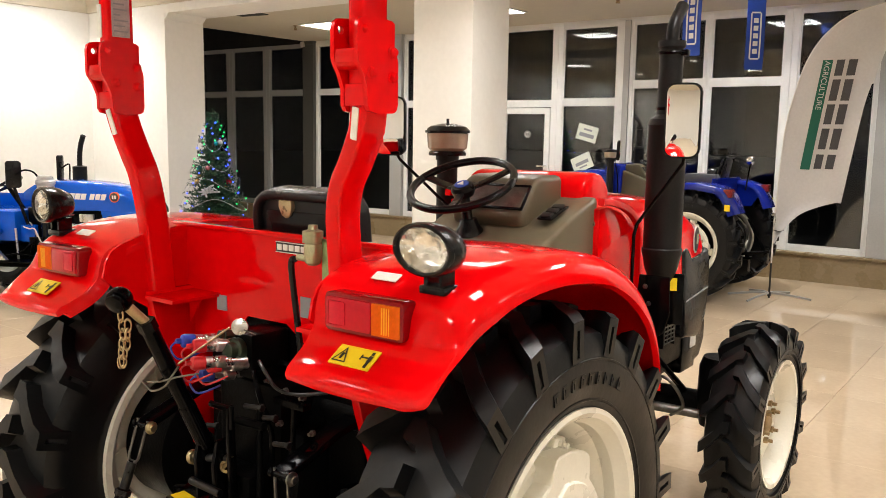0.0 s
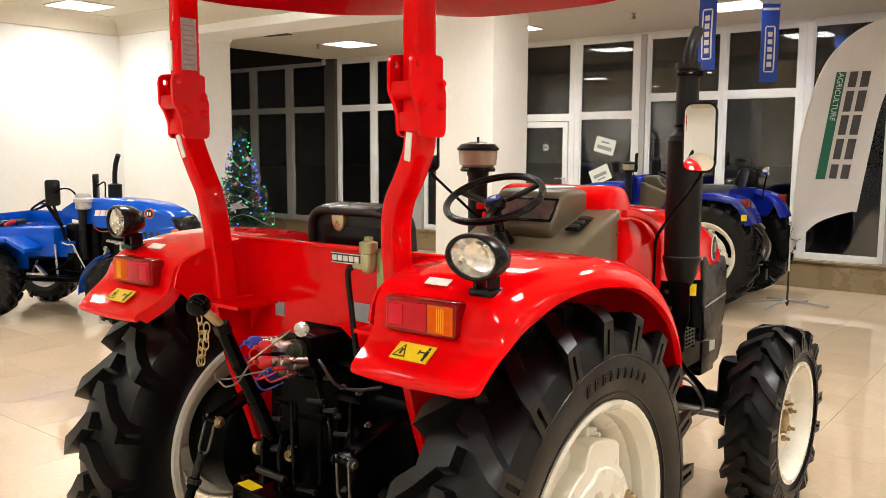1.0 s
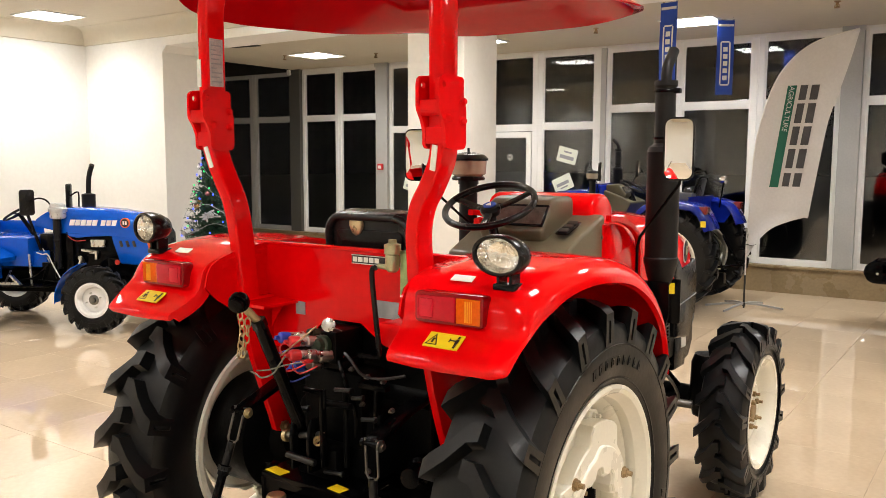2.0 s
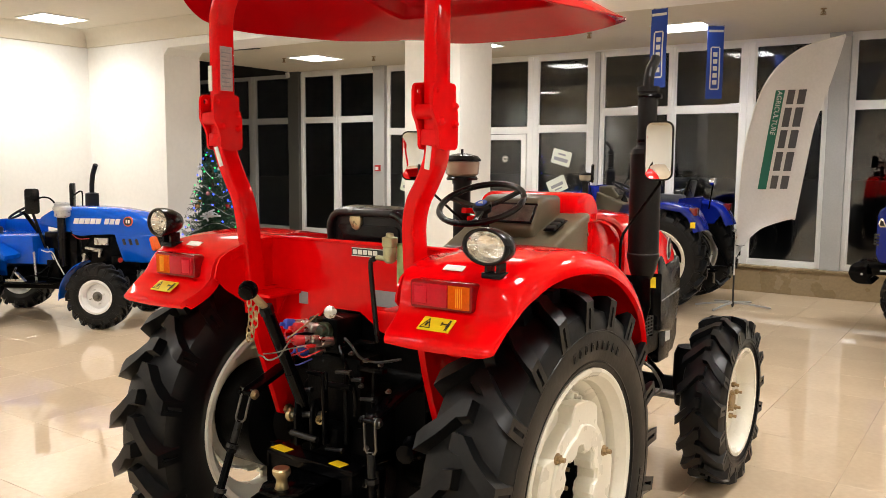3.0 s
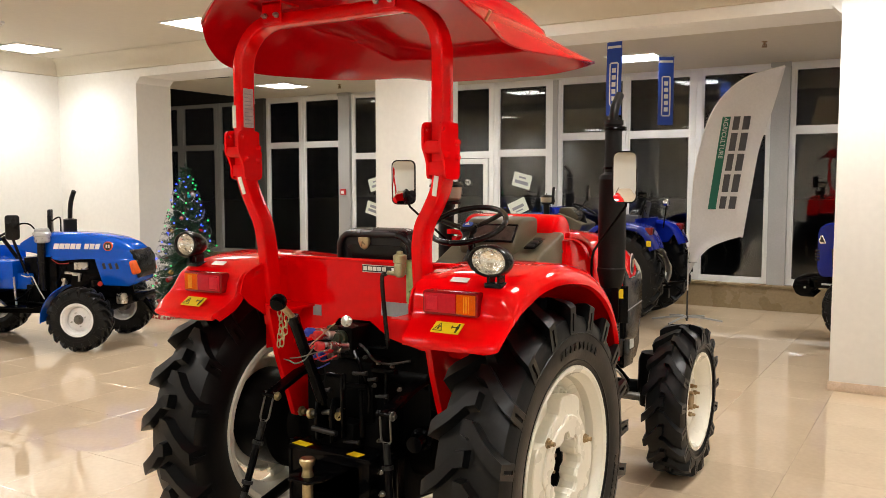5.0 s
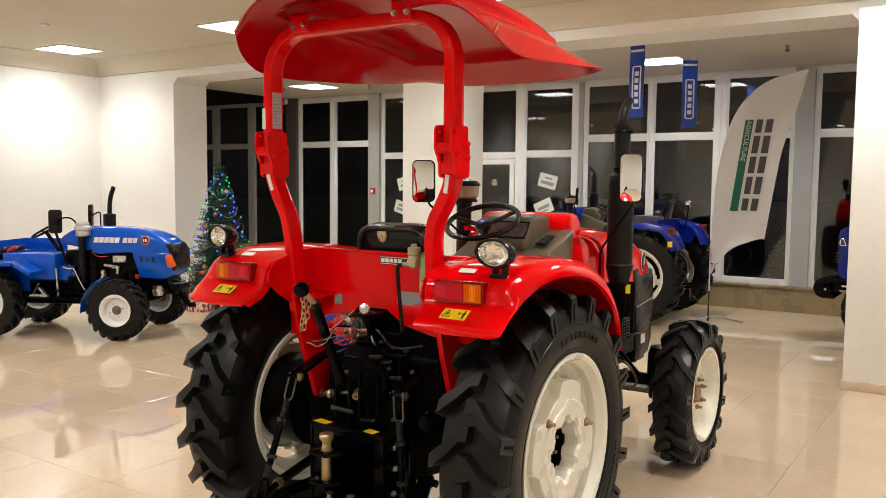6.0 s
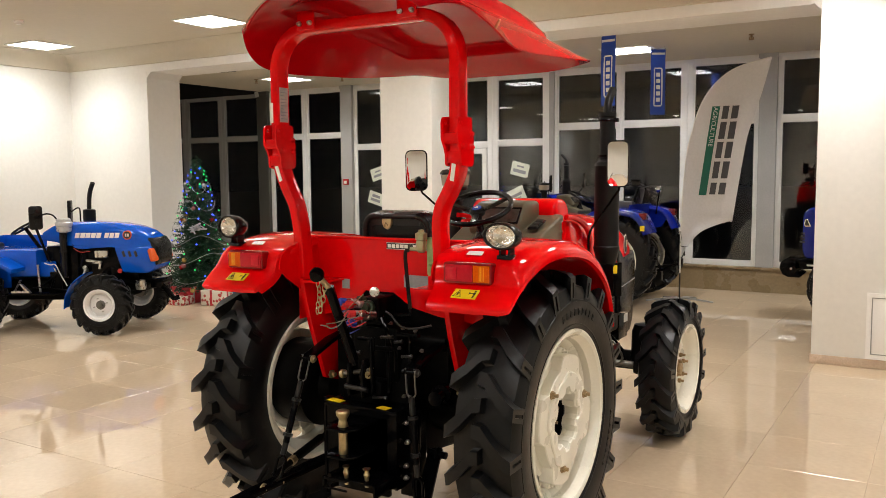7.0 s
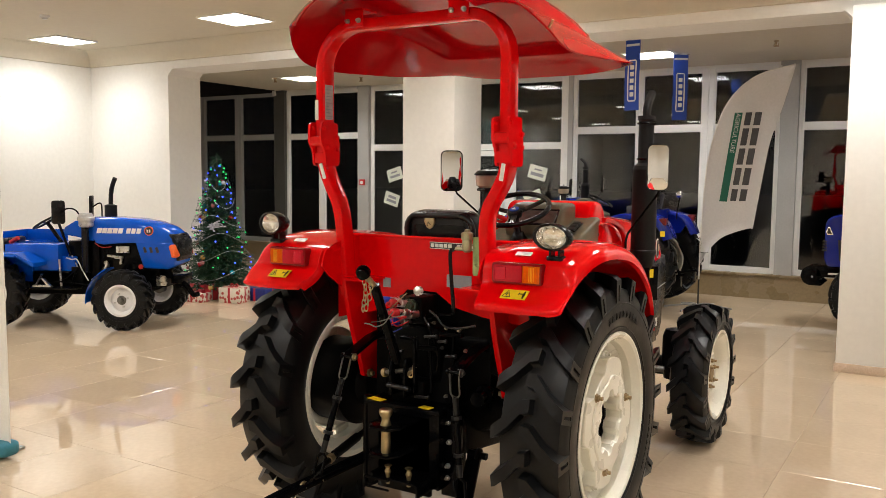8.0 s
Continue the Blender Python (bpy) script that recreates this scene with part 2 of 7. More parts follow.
def ring(c, axis, R, r, n=32, k=10):
    a, b = basis(axis)
    pts = []
    bm = bmesh.new()
    d = Vector(axis).normalized()
    rows = []
    for i in range(n):
        t = 2 * math.pi * i / n
        out = a * math.cos(t) + b * math.sin(t)
        rows.append([bm.verts.new(Vector(c) + out * (R + r * math.cos(2 * math.pi * j / k)) + d * r * math.sin(2 * math.pi * j / k)) for j in range(k)])
    for i in range(n):
        p, q = rows[i], rows[(i + 1) % n]
        for j in range(k):
            bm.faces.new((p[j], q[j], q[(j + 1) % k], p[(j + 1) % k]))
    bmesh.ops.recalc_face_normals(bm, faces=list(bm.faces))
    return bm


def hexbolt(c, axis, r=0.012, h=0.012):
    return merge(rod(Vector(c), Vector(c) + Vector(axis).normalized() * h, r, n=6), rod(Vector(c) + Vector(axis).normalized() * h, Vector(c) + Vector(axis).normalized() * h * 2.2, r * 0.55, n=10))


def finish(bm, name, material, sharp=32):
    bm.normal_update()
    for f in bm.faces:
        f.smooth = True
    lim = radians(sharp)
    for e in bm.edges:
        if len(e.link_faces) == 2 and e.calc_face_angle(0) > lim:
            e.smooth = False
    me = bpy.data.meshes.new(name)
    bm.to_mesh(me)
    bm.free()
    me.materials.append(material)
    return me


def part(name, bm, material, parent, label="", kind="", sharp=32):
    ob = new(name, finish(bm, name, material, sharp))
    ob.parent = parent
    return tagged(ob, label=label, kind=kind)


def thing(name, label, category, m=None, group="", kind=""):
    ob = new(name)
    ob.empty_display_size = 0.2
    if m is not None:
        ob.matrix_basis = m
    return tagged(ob, label=label, category=category, group=group, kind=kind)


def solid(name, bm, material, label="", category="", kind="", group="", sharp=32):
    return tagged(new(name, finish(bm, name, material, sharp)), label=label, category=category, kind=kind, group=group)


def lettering(name, text, size, m, material, parent):
    """A flat printed word."""
    cu = bpy.data.curves.new(name, "FONT")
    cu.body, cu.size, cu.align_x, cu.align_y, cu.extrude = text, size, "CENTER", "CENTER", 0.0006
    ob = bpy.data.objects.new(name, cu)
    me = bpy.data.meshes.new_from_object(ob)
    bpy.data.objects.remove(ob)
    bpy.data.curves.remove(cu)
    me.transform(m)
    me.name = name
    me.materials.clear()
    me.materials.append(material)
    o = new(name, me)
    o.parent = parent
    return tagged(o)


# ---- the showroom ----
LEFT, RIGHT, FRONT, BACK = -8.82, 6.0, -8.0, 8.5
STEP = 4.55          # front of the row of columns and of the beam
LOW, HIGH, UNDER = 3.12, 3.3, 2.99

floor = solid("floor", blk(-12.0, RIGHT, FRONT, BACK, -0.2, -0.004), GROUT, "polished beige stone tile floor with thin dark joints", "floor", "structure")
solid("ceiling", blk(LEFT, RIGHT, FRONT, STEP, HIGH, HIGH + 0.1), CEIL, "smooth warm white ceiling of the hall", "ceiling", "structure")
solid("ceiling_back", blk(-8.85, RIGHT, STEP + 0.6, BACK + 0.1, LOW, LOW + 0.1), CEIL, "lower warm white ceiling along the windows", "ceiling", "structure")
# Both corner pieces carry the missing light in their colour.
solid("ceiling_corner", blk(-12.0, -8.85, STEP + 0.56, BACK + 0.1, 3.6, 3.7), CORNERSHADE, "raised ceiling over the unlit corner, its shade put into the colour", "ceiling", "structure")
solid("ceiling_edge", blk(-8.95, -8.85, STEP + 0.56, BACK + 0.1, LOW + 0.1, 3.6), CORNERSHADE, "edge above the lower ceiling, coloured near black as shade", "ceiling", "structure")
solid("wall_west", blk(LEFT - 0.2, LEFT, FRONT, STEP, 0, HIGH + 0.1), WALL, "plain off-white plaster wall", "wall", "structure")
solid("wall_south", blk(LEFT, RIGHT, FRONT - 0.2, FRONT, 0, HIGH + 0.1), WALL, "plain off-white plaster wall", "wall", "structure")
solid("wall_east", blk(RIGHT, RIGHT + 0.2, FRONT, BACK + 0.1, 0, HIGH + 0.1), WALL, "plain off-white plaster wall", "wall", "structure")
solid("wall_corner", blk(-12.2, -12.0, STEP, BACK + 0.1, 0, 3.7), WALL, "plain plaster wall of the unlit corner", "wall", "structure")
solid("wall_stub", blk(-12.0, -7.195, STEP, STEP + 0.56, 0, UNDER), WALL, "off-white plaster wall end beside the opening", "wall", "structure")
solid("beam", merge(blk(-12.0, RIGHT, STEP, STEP + 0.6, UNDER, 3.6),
                    prism([(-7.195, UNDER), (-7.115, UNDER), (-7.195, UNDER - 0.08)], "y", STEP + 0.004, STEP + 0.55),
                    prism([(1.12, UNDER), (1.04, UNDER), (1.12, UNDER - 0.08)], "y", STEP - 0.15, STEP + 0.55)), WALL, "off-white plastered beam over the columns", "beam", "structure")
solid("column", blk(-3.41, -2.74, STEP + 0.03, STEP + 0.63, 0, UNDER, 0.006), WALL, "square off-white plastered column", "column", "structure")
solid("column_east", blk(1.12, 2.6, STEP - 0.19, STEP + 0.55, 0, UNDER + 0.01, 0.006), WALL, "wide off-white plastered column", "column", "structure")
solid("baseboard", merge(blk(1.108, 2.6, STEP - 0.202, STEP - 0.19, 0, 0.075, 0.004), blk(1.108, 1.12, STEP - 0.19, STEP + 0.55, 0, 0.075, 0.004)), SKIRT, "beige tiled skirting along the column", "skirting", "structure")
COVE = [(0.0, 0.0), (0.0, -0.205), (0.03, -0.205)] + [(0.235 - 0.195 * math.cos(radians(a)), -0.20 + 0.195 * math.sin(radians(a))) for a in range(0, 91, 9)] + [(0.25, -0.004), (0.25, 0.0)]
solid("trim", merge(prism([(LEFT + u, HIGH - 0.002 + v) for u, v in COVE], "y", FRONT, STEP), prism([(STEP - u, HIGH - 0.003 + v) for u, v in COVE], "x", LEFT, RIGHT)), CEIL, "hollow plaster cove between wall and ceiling", "cornice", "structure")

# hatch in the wide column
hatch = thing("wall_hatch", "white metal inspection hatch set low in the column", "hatch", pose(1.53, STEP - 0.19, 0.08))
part("hatch_frame", merge(blk(0, 0.44, -0.022, 0, 0, 0.035), blk(0, 0.44, -0.022, 0, 0.505, 0.54), blk(0, 0.035, -0.022, 0, 0.035, 0.505), blk(0.405, 0.44, -0.022, 0, 0.035, 0.505)), HATCHWHITE, hatch)
part("hatch_door", blk(0.043, 0.397, -0.014, -0.004, 0.043, 0.497, 0.003), HATCHWHITE, hatch)
# Grey sheet behind the door paints the shadow in the gap around it.
part("gap_shade", blk(0.036, 0.404, -0.003, -0.001, 0.036, 0.504), GREYFRAME, hatch)

# plinth and glazing
solid("window_plinth", merge(blk(-12.0, RIGHT, BACK - 0.08, BACK + 0.12, 0, 0.3), blk(-12.0, RIGHT, BACK - 0.1, BACK + 0.12, 0.3, 0.33, 0.006)), PLINTH, "low brown tiled plinth under the windows", "plinth", "structure")
solid("wall_north", blk(-8.85, RIGHT, BACK + 0.02, BACK + 0.12, 3.09, 3.7), WALL, "strip of wall above the windows", "wall", "structure")
# Continues wall_north, coloured near black for the shade there.
solid("wall_north_corner", blk(-12.0, -8.85, BACK + 0.02, BACK + 0.12, 3.09, 3.7), CORNERSHADE, "strip of wall above the corner windows, coloured near black as shade", "wall", "structure")


def bay(k, x0, x1, zt, fl, fr, frame_mat, label, door=False):
    """One bay of glazing between x0 and x1, with frame widths fl and fr at its sides."""
    z0, z1, y0, y1 = (0.33, 3.09, BACK, BACK + 0.07)
    win = solid("window_%d" % k, merge(blk(x0, x0 + fl, y0, y1, z0, z1, 0.006, 1), blk(x1 - fr, x1, y0, y1, z0, z1, 0.006, 1),
                                       blk(x0 + fl, x1 - fr, y0 + 0.004, y1, z0, z0 + 0.06), blk(x0 + fl, x1 - fr, y0 + 0.004, y1, z1 - 0.05, z1),
                                       blk(x0 + fl, x1 - fr, y0 + 0.004, y1, zt - 0.035, zt + 0.035)), frame_mat, label, "window", "structure")
    for a, b in ((z0 + 0.06, zt - 0.035), (zt + 0.035, z1 - 0.05)):
        for d in (0.03, 0.052) if k > 5 else (0.03,):
            part("pane", blk(x0 + fl, x1 - fr, y0 + d, y0 + d + 0.004, a, b), GLASS if k > 5 else DIMGLASS, win).visible_shadow = False
        part("bead", merge(blk(x0 + fl, x0 + fl + 0.018, y0 + 0.012, y0 + 0.03, a, b), blk(x1 - fr - 0.018, x1 - fr, y0 + 0.012, y0 + 0.03, a, b),
                           blk(x0 + fl + 0.018, x1 - fr - 0.018, y0 + 0.012, y0 + 0.03, a, a + 0.018), blk(x0 + fl + 0.018, x1 - fr - 0.018, y0 + 0.012, y0 + 0.03, b - 0.018, b)), frame_mat, win)
    return win


WIN = "tall white framed window with black night outside"
DIMWIN = "tall window, its frame coloured grey for the shade of the corner"
# Bays 1 to 3 take grey frames, with the corner's shade in their colour.
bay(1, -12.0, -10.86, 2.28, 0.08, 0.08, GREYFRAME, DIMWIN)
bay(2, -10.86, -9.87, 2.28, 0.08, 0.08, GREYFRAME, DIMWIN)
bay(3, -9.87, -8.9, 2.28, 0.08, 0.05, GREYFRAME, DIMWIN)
bay(4, -8.65, -7.82, 2.28, 0.06, 0.06, PVC, WIN)
bay(5, -7.82, -6.97, 2.28, 0.06, 0.04, PVC, WIN)
bay(6, -6.74, -5.9, 2.065, 0.05, 0.06, PVC, WIN)
bay(7, -5.9, -5.0, 2.065, 0.06, 0.06, PVC, WIN)
bay(9, -4.05, -3.09, 2.065, 0.08, 0.097, PVC, WIN)
bay(10, -3.01, -2.0, 2.28, 0.05, 0.04, PVC, WIN)
bay(11, -2.0, -1.04, 2.28, 0.04, 0.08, PVC, WIN)
bay(12, -1.04, -0.1, 2.28, 0.08, 0.05, PVC, WIN)
bay(13, 0.12, 1.2, 2.28, 0.05, 0.05, PVC, WIN)
bay(14, 1.2, 2.4, 2.28, 0.05, 0.05, PVC, WIN)
bay(15, 2.4, 4.2, 2.28, 0.05, 0.05, PVC, WIN)
bay(16, 4.2, 6.0, 2.28, 0.05, 0.05, PVC, WIN)
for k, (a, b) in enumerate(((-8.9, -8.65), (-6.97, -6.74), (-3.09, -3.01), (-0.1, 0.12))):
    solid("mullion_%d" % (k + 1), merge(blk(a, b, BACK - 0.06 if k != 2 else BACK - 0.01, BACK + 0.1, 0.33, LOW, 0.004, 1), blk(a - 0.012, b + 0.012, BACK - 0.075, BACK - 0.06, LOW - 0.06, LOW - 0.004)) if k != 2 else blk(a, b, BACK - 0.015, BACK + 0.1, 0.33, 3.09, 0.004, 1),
          DARKPOST if k == 0 else GREYFRAME, "dark grey post beside the corner windows" if k == 0 else "grey metal post between the windows", "post", "structure")

# entrance door with its top light
door = solid("door_1", merge(blk(-5.0, -4.93, BACK, BACK + 0.07, 0.02, 3.09, 0.005, 1), blk(-4.14, -4.05, BACK, BACK + 0.07, 0.02, 3.09, 0.005, 1), blk(-4.93, -4.14, BACK + 0.003, BACK + 0.07, 2.0, 2.1),
                             blk(-4.93, -4.14, BACK + 0.003, BACK + 0.07, 3.04, 3.09)), PVC, "white framed glazed entrance door, closed", "door", "structure")
leaf = part("door_leaf", merge(blk(-4.925, -4.85, BACK - 0.02, BACK + 0.04, 0.34, 1.99, 0.006, 1), blk(-4.225, -4.145, BACK - 0.02, BACK + 0.04, 0.34, 1.99, 0.006, 1), blk(-4.85, -4.225, BACK - 0.018, BACK + 0.04, 1.91, 1.99), blk(-4.85, -4.225, BACK - 0.018, BACK + 0.04, 0.34, 0.52)), PVC, door)
part("pane", blk(-4.85, -4.225, BACK + 0.005, BACK + 0.011, 0.52, 1.91), GLASS, leaf)
part("pane", blk(-4.93, -4.14, BACK + 0.03, BACK + 0.036, 2.1, 3.04), GLASS, door)
part("door_handle", merge(rod((-4.18, BACK - 0.02, 1.2), (-4.18, BACK - 0.07, 1.2), 0.01), tube([(-4.18, BACK - 0.07, 1.2), (-4.3, BACK - 0.075, 1.2)], 0.011)), STEEL, leaf)
emblem = solid("door_emblem", turned_profile([(0.001, 0), (0.05, 0), (0.05, 0.003), (0.001, 0.003)], (-4.5, BACK + 0.001, 1.63), (0, -1, 0), 32), WHITE, "round white and black emblem sticker on the door glass", "sticker")
part("emblem_ring", ring((-4.5, BACK - 0.003, 1.63), (0, 1, 0), 0.042, 0.004, 32, 6), INK, emblem)
part("emblem_mark", merge(blk(-4.525, -4.505, BACK - 0.004, BACK - 0.002, 1.61, 1.65), blk(-4.495, -4.475, BACK - 0.004, BACK - 0.002, 1.61, 1.65)), INK, emblem)

# yard outside
solid("ground", blk(-60, 60, BACK + 0.12, 90, -0.3, -0.15), OUTSIDE, "dark asphalt yard at night", "ground", "structure")


def panel_lamp(x, y, z):
    t = thing("ceiling_light", "square recessed ceiling light panel, switched on", "ceiling light", pose(x, y, z), "ceiling lights")
    part("diffuser", blk(-0.28, 0.28, -0.28, 0.28, -0.012, -0.004), LIT, t, "glowing white diffuser")
    beam = bpy.data.lights.new("lamp_beam", "AREA")
    beam.shape, beam.size, beam.spread, beam.energy, beam.color = "SQUARE", 0.54, radians(BEAM_SPREAD), BEAM_WATTS, (1.0, 0.975, 0.94)
    lamp = new("lamp_beam", beam)
    lamp.parent = t
    lamp.location = (0, 0, -0.016)
    part("frame", merge(blk(-0.3, 0.3, -0.3, -0.28, -0.016, 0), blk(-0.3, 0.3, 0.28, 0.3, -0.016, 0), blk(-0.3, -0.28, -0.28, 0.28, -0.016, 0), blk(0.28, 0.3, -0.28, 0.28, -0.016, 0)), TRIMWHITE, t)
    return t


first = panel_lamp(-8.03, 3.58, HIGH)
for x in (-8.03, -4.95, -1.87, 1.21, 4.29):
    for y in (3.58, 0.5, -2.58, -5.66):
        if (x, y) != (-8.03, 3.58):
            copy_thing(first, pose(x, y, HIGH))
# The panel at x 1.4 is unseen, added to brighten flag and window frames.
for x in (-7.0, -4.2, -1.4, 1.4):
    copy_thing(first, pose(x, 7.12, LOW))


def sprinkler(x, y, z):
    t = thing("sprinkler", "small brass sprinkler head under the ceiling", "sprinkler", pose(x, y, z), "sprinklers")
    part("stem", merge(turned_profile([(0.03, 0), (0.03, -0.008), (0.012, -0.012), (0.012, -0.04)], (0, 0, 0), (0, 0, 1), 16)), RUST, t)
    part("deflector", merge(turned_profile([(0.004, -0.04), (0.028, -0.06), (0.028, -0.064), (0.002, -0.064)], (0, 0, 0), (0, 0, 1), 16), rod((0.02, 0, -0.03), (0.024, 0, -0.062), 0.004, n=6), rod((-0.02, 0, -0.03), (-0.024, 0, -0.062), 0.004, n=6)), RUST, t)
    return t


s0 = sprinkler(0.12, 6.73, LOW)
copy_thing(s0, pose(-6.16, 7.46, LOW))
copy_thing(s0, pose(-7.46, 6.92, LOW))
copy_thing(s0, pose(-2.5, 7.0, LOW))
det = thing("smoke_detector", "small round white smoke detector on the ceiling", "smoke detector", pose(-6.65, 2.42, HIGH))
part("base", turned_profile([(0.05, 0), (0.05, -0.02), (0.04, -0.028), (0.001, -0.028)], (0, 0, 0), (0, 0, 1), 24), TRIMWHITE, det)
part("chamber", turned_profile([(0.03, -0.03), (0.026, -0.045), (0.001, -0.047)], (0, 0, 0), (0, 0, 1), 24), TRIMWHITE, det)
vent = thing("ceiling_vent", "dark slotted air vent in the lower ceiling", "vent", pose(-7.11, 5.80, LOW, 0, 0, 8))
part("frame", merge(blk(-0.22, 0.22, -0.09, -0.075, -0.012, 0), blk(-0.22, 0.22, 0.075, 0.09, -0.012, 0), blk(-0.22, -0.205, -0.075, 0.075, -0.012, 0), blk(0.205, 0.22, -0.075, 0.075, -0.012, 0)), DARKPOST, vent)
for i in range(5):
    part("slat", turned(blk(-0.205, 0.205, -0.012, 0.012, -0.001, 0.001), pose(0, -0.06 + i * 0.03, -0.008, 30)), DARKPOST, vent)
sens = thing("motion_detector", "small white alarm sensor at the top of the dark post", "sensor", pose(-8.85, BACK - 0.08, LOW))
part("arm", rod((0, 0, -0.03), (0, 0.02, -0.03), 0.008), TRIMWHITE, sens)
part("housing", turned(blk(-0.03, 0.03, -0.025, 0.025, -0.045, 0.045, 0.008), pose(0, -0.025, -0.055, 12)), TRIMWHITE, sens)
fire = thing("fire_call_button", "small red fire alarm call point on the window post", "call point", pose(-6.86, BACK - 0.06, 1.47))
part("body", blk(-0.05, 0.05, -0.04, 0, -0.05, 0.05, 0.006), mat("red_plastic", (0.55, 0.02, 0.02), 0.4), fire)
part("window", blk(-0.03, 0.03, -0.043, -0.04, -0.03, 0.02), WHITE, fire)

# ---- wheels ----
def tyre_mesh(R, W, rim, lugs, lug_h, side, sweep=11.0):
    """A farm tyre about the x axis: carcass with chevron bars. side: +1 or -1, the outer side."""
    rc = R - lug_h
    prof = [(rim - 0.012, -W * 0.40), (rim + 0.012, -W * 0.43), (rim + 0.05, -W * 0.485), (rc - 0.09, -W * 0.50), (rc - 0.045, -W * 0.485), (rc - 0.018, -W * 0.43), (rc - 0.005, -W * 0.25), (rc, 0)]
    prof = prof + [(r, -h) for r, h in prof[-2::-1]]
    bms = [turned_profile(prof, (0, 0, 0), (1, 0, 0), 72, cap=False)]
    bm = bmesh.new()
    belts = []
    for s in (-1, 1):
        bars = []
        for k in range(lugs):
            a0 = 2 * math.pi * (k + (0.5 if s > 0 else 0)) / lugs
            rows = []
            for x, lag, base, top, half in ((-0.05 * W, 0.0, rc - 0.01, R - 0.001, 0.027), (0.07 * W, 0.05, rc - 0.01, R - 0.002, 0.029), (0.24 * W, 0.50, rc - 0.015, R - 0.005, 0.029),
                                            (0.42 * W, 0.86, rc - 0.03, R - 0.008, 0.029), (0.505 * W, 1.0, rc - 0.07, R - 0.02, 0.027)):
                a = a0 + radians(sweep) * lag
                hb, ht = min(half / R, 0.062) * 1.2, min(half / R, 0.062) * 0.9
                rows.append([Vector((s * x, rr * math.cos(a + d), rr * math.sin(a + d))) for rr, d in ((base, -hb), (base, hb), (top, ht), (top, -ht))])
            vs = [[bm.verts.new(p) for p in row] for row in rows]
            bars.append(vs)
            for p, q in zip(vs, vs[1:]):
                for i in range(4):
                    j = (i + 1) % 4
                    bm.faces.new((p[i], p[j], q[j], q[i]))
            bm.faces.new(vs[0][::-1])
            # slotted end of the bar
            e = vs[-1]
            mid = sum((v.co for v in e), Vector()) / 4
            up = ((e[2].co + e[3].co) - (e[0].co + e[1].co)) / 2
            acr = ((e[1].co + e[2].co) - (e[0].co + e[3].co)) / 2
            q = [bm.verts.new(mid + acr * i * 0.13 + up * (j * 0.34 - 0.06)) for i, j in ((-1, -1), (1, -1), (1, 1), (-1, 1))]
            w = [bm.verts.new(v.co - Vector((s * 0.03, 0, 0))) for v in q]
            for i in range(4):
                j = (i + 1) % 4
                bm.faces.new((e[i], e[j], q[j], q[i]))
                bm.faces.new((q[i], q[j], w[j], w[i]))
            bm.faces.new(w)
        belts.append(bars)
    bmesh.ops.recalc_face_normals(bm, faces=list(bm.faces))
    # the belt that joins the feet of the bars, inside the carcass
    for bars in belts:
        for p, q in zip(bars, bars[1:] + bars[:1]):
            bm.faces.new((p[0][1], p[1][1], q[1][0], q[0][0]))
    bms.append(bm)
    # raised bead line round the sidewall
    bms.append(ring((side * W * 0.452, 0, 0), (1, 0, 0), rim + 0.028, 0.004, 72, 6))
    bms.append(ring((side * W * 0.492, 0, 0), (1, 0, 0), rc - 0.075, 0.0035, 72, 6))
    return merge(*bms)


def side_marks(R, W, n, a0, a1, r, side):
    """A row of raised sidewall marks."""
    bms = []
    for k in range(n):
        a = radians(a0 + (a1 - a0) * k / max(1, n - 1))
        b = blk(-0.002, 0.0018, -0.011, 0.011, -0.014, 0.014)
        c = blk(-0.003, 0.003, -0.004, 0.004, -0.007, 0.007)
        c.transform(Matrix.Translation((0, 0, 0)))
        for q in (b, c):
            q.transform(Matrix.Translation((side * W * 0.4965, r * math.cos(a), r * math.sin(a))) @ Matrix.Rotation(a - math.pi / 2, 4, "X"))
        bms += [b, c]
    return merge(*bms)


def lobed(R, amp, lobes, flat, n=96, phase=0.0):
    return [R + amp * max(-flat, min(flat, math.cos(lobes * 2 * math.pi * k / n + phase))) / flat for k in range(n)]


def ring_plate(ro, ri, x0, x1, n=96):
    """A plate about the x axis between two uneven outlines."""
    def loop(r, x):
        return [(x, r[k] * math.cos(2 * math.pi * k / n), r[k] * math.sin(2 * math.pi * k / n)) for k in range(n)]
    e = 0.004 if x1 > x0 else -0.004
    ro2, ri2 = [r - 0.004 for r in ro], [r + 0.004 for r in ri]
    return rings([loop(ri, x0), loop(ro, x0), loop(ro, x1 - e), loop(ro2, x1), loop(ri2, x1), loop(ri, x1 - e), loop(ri, x0)], cap=False)


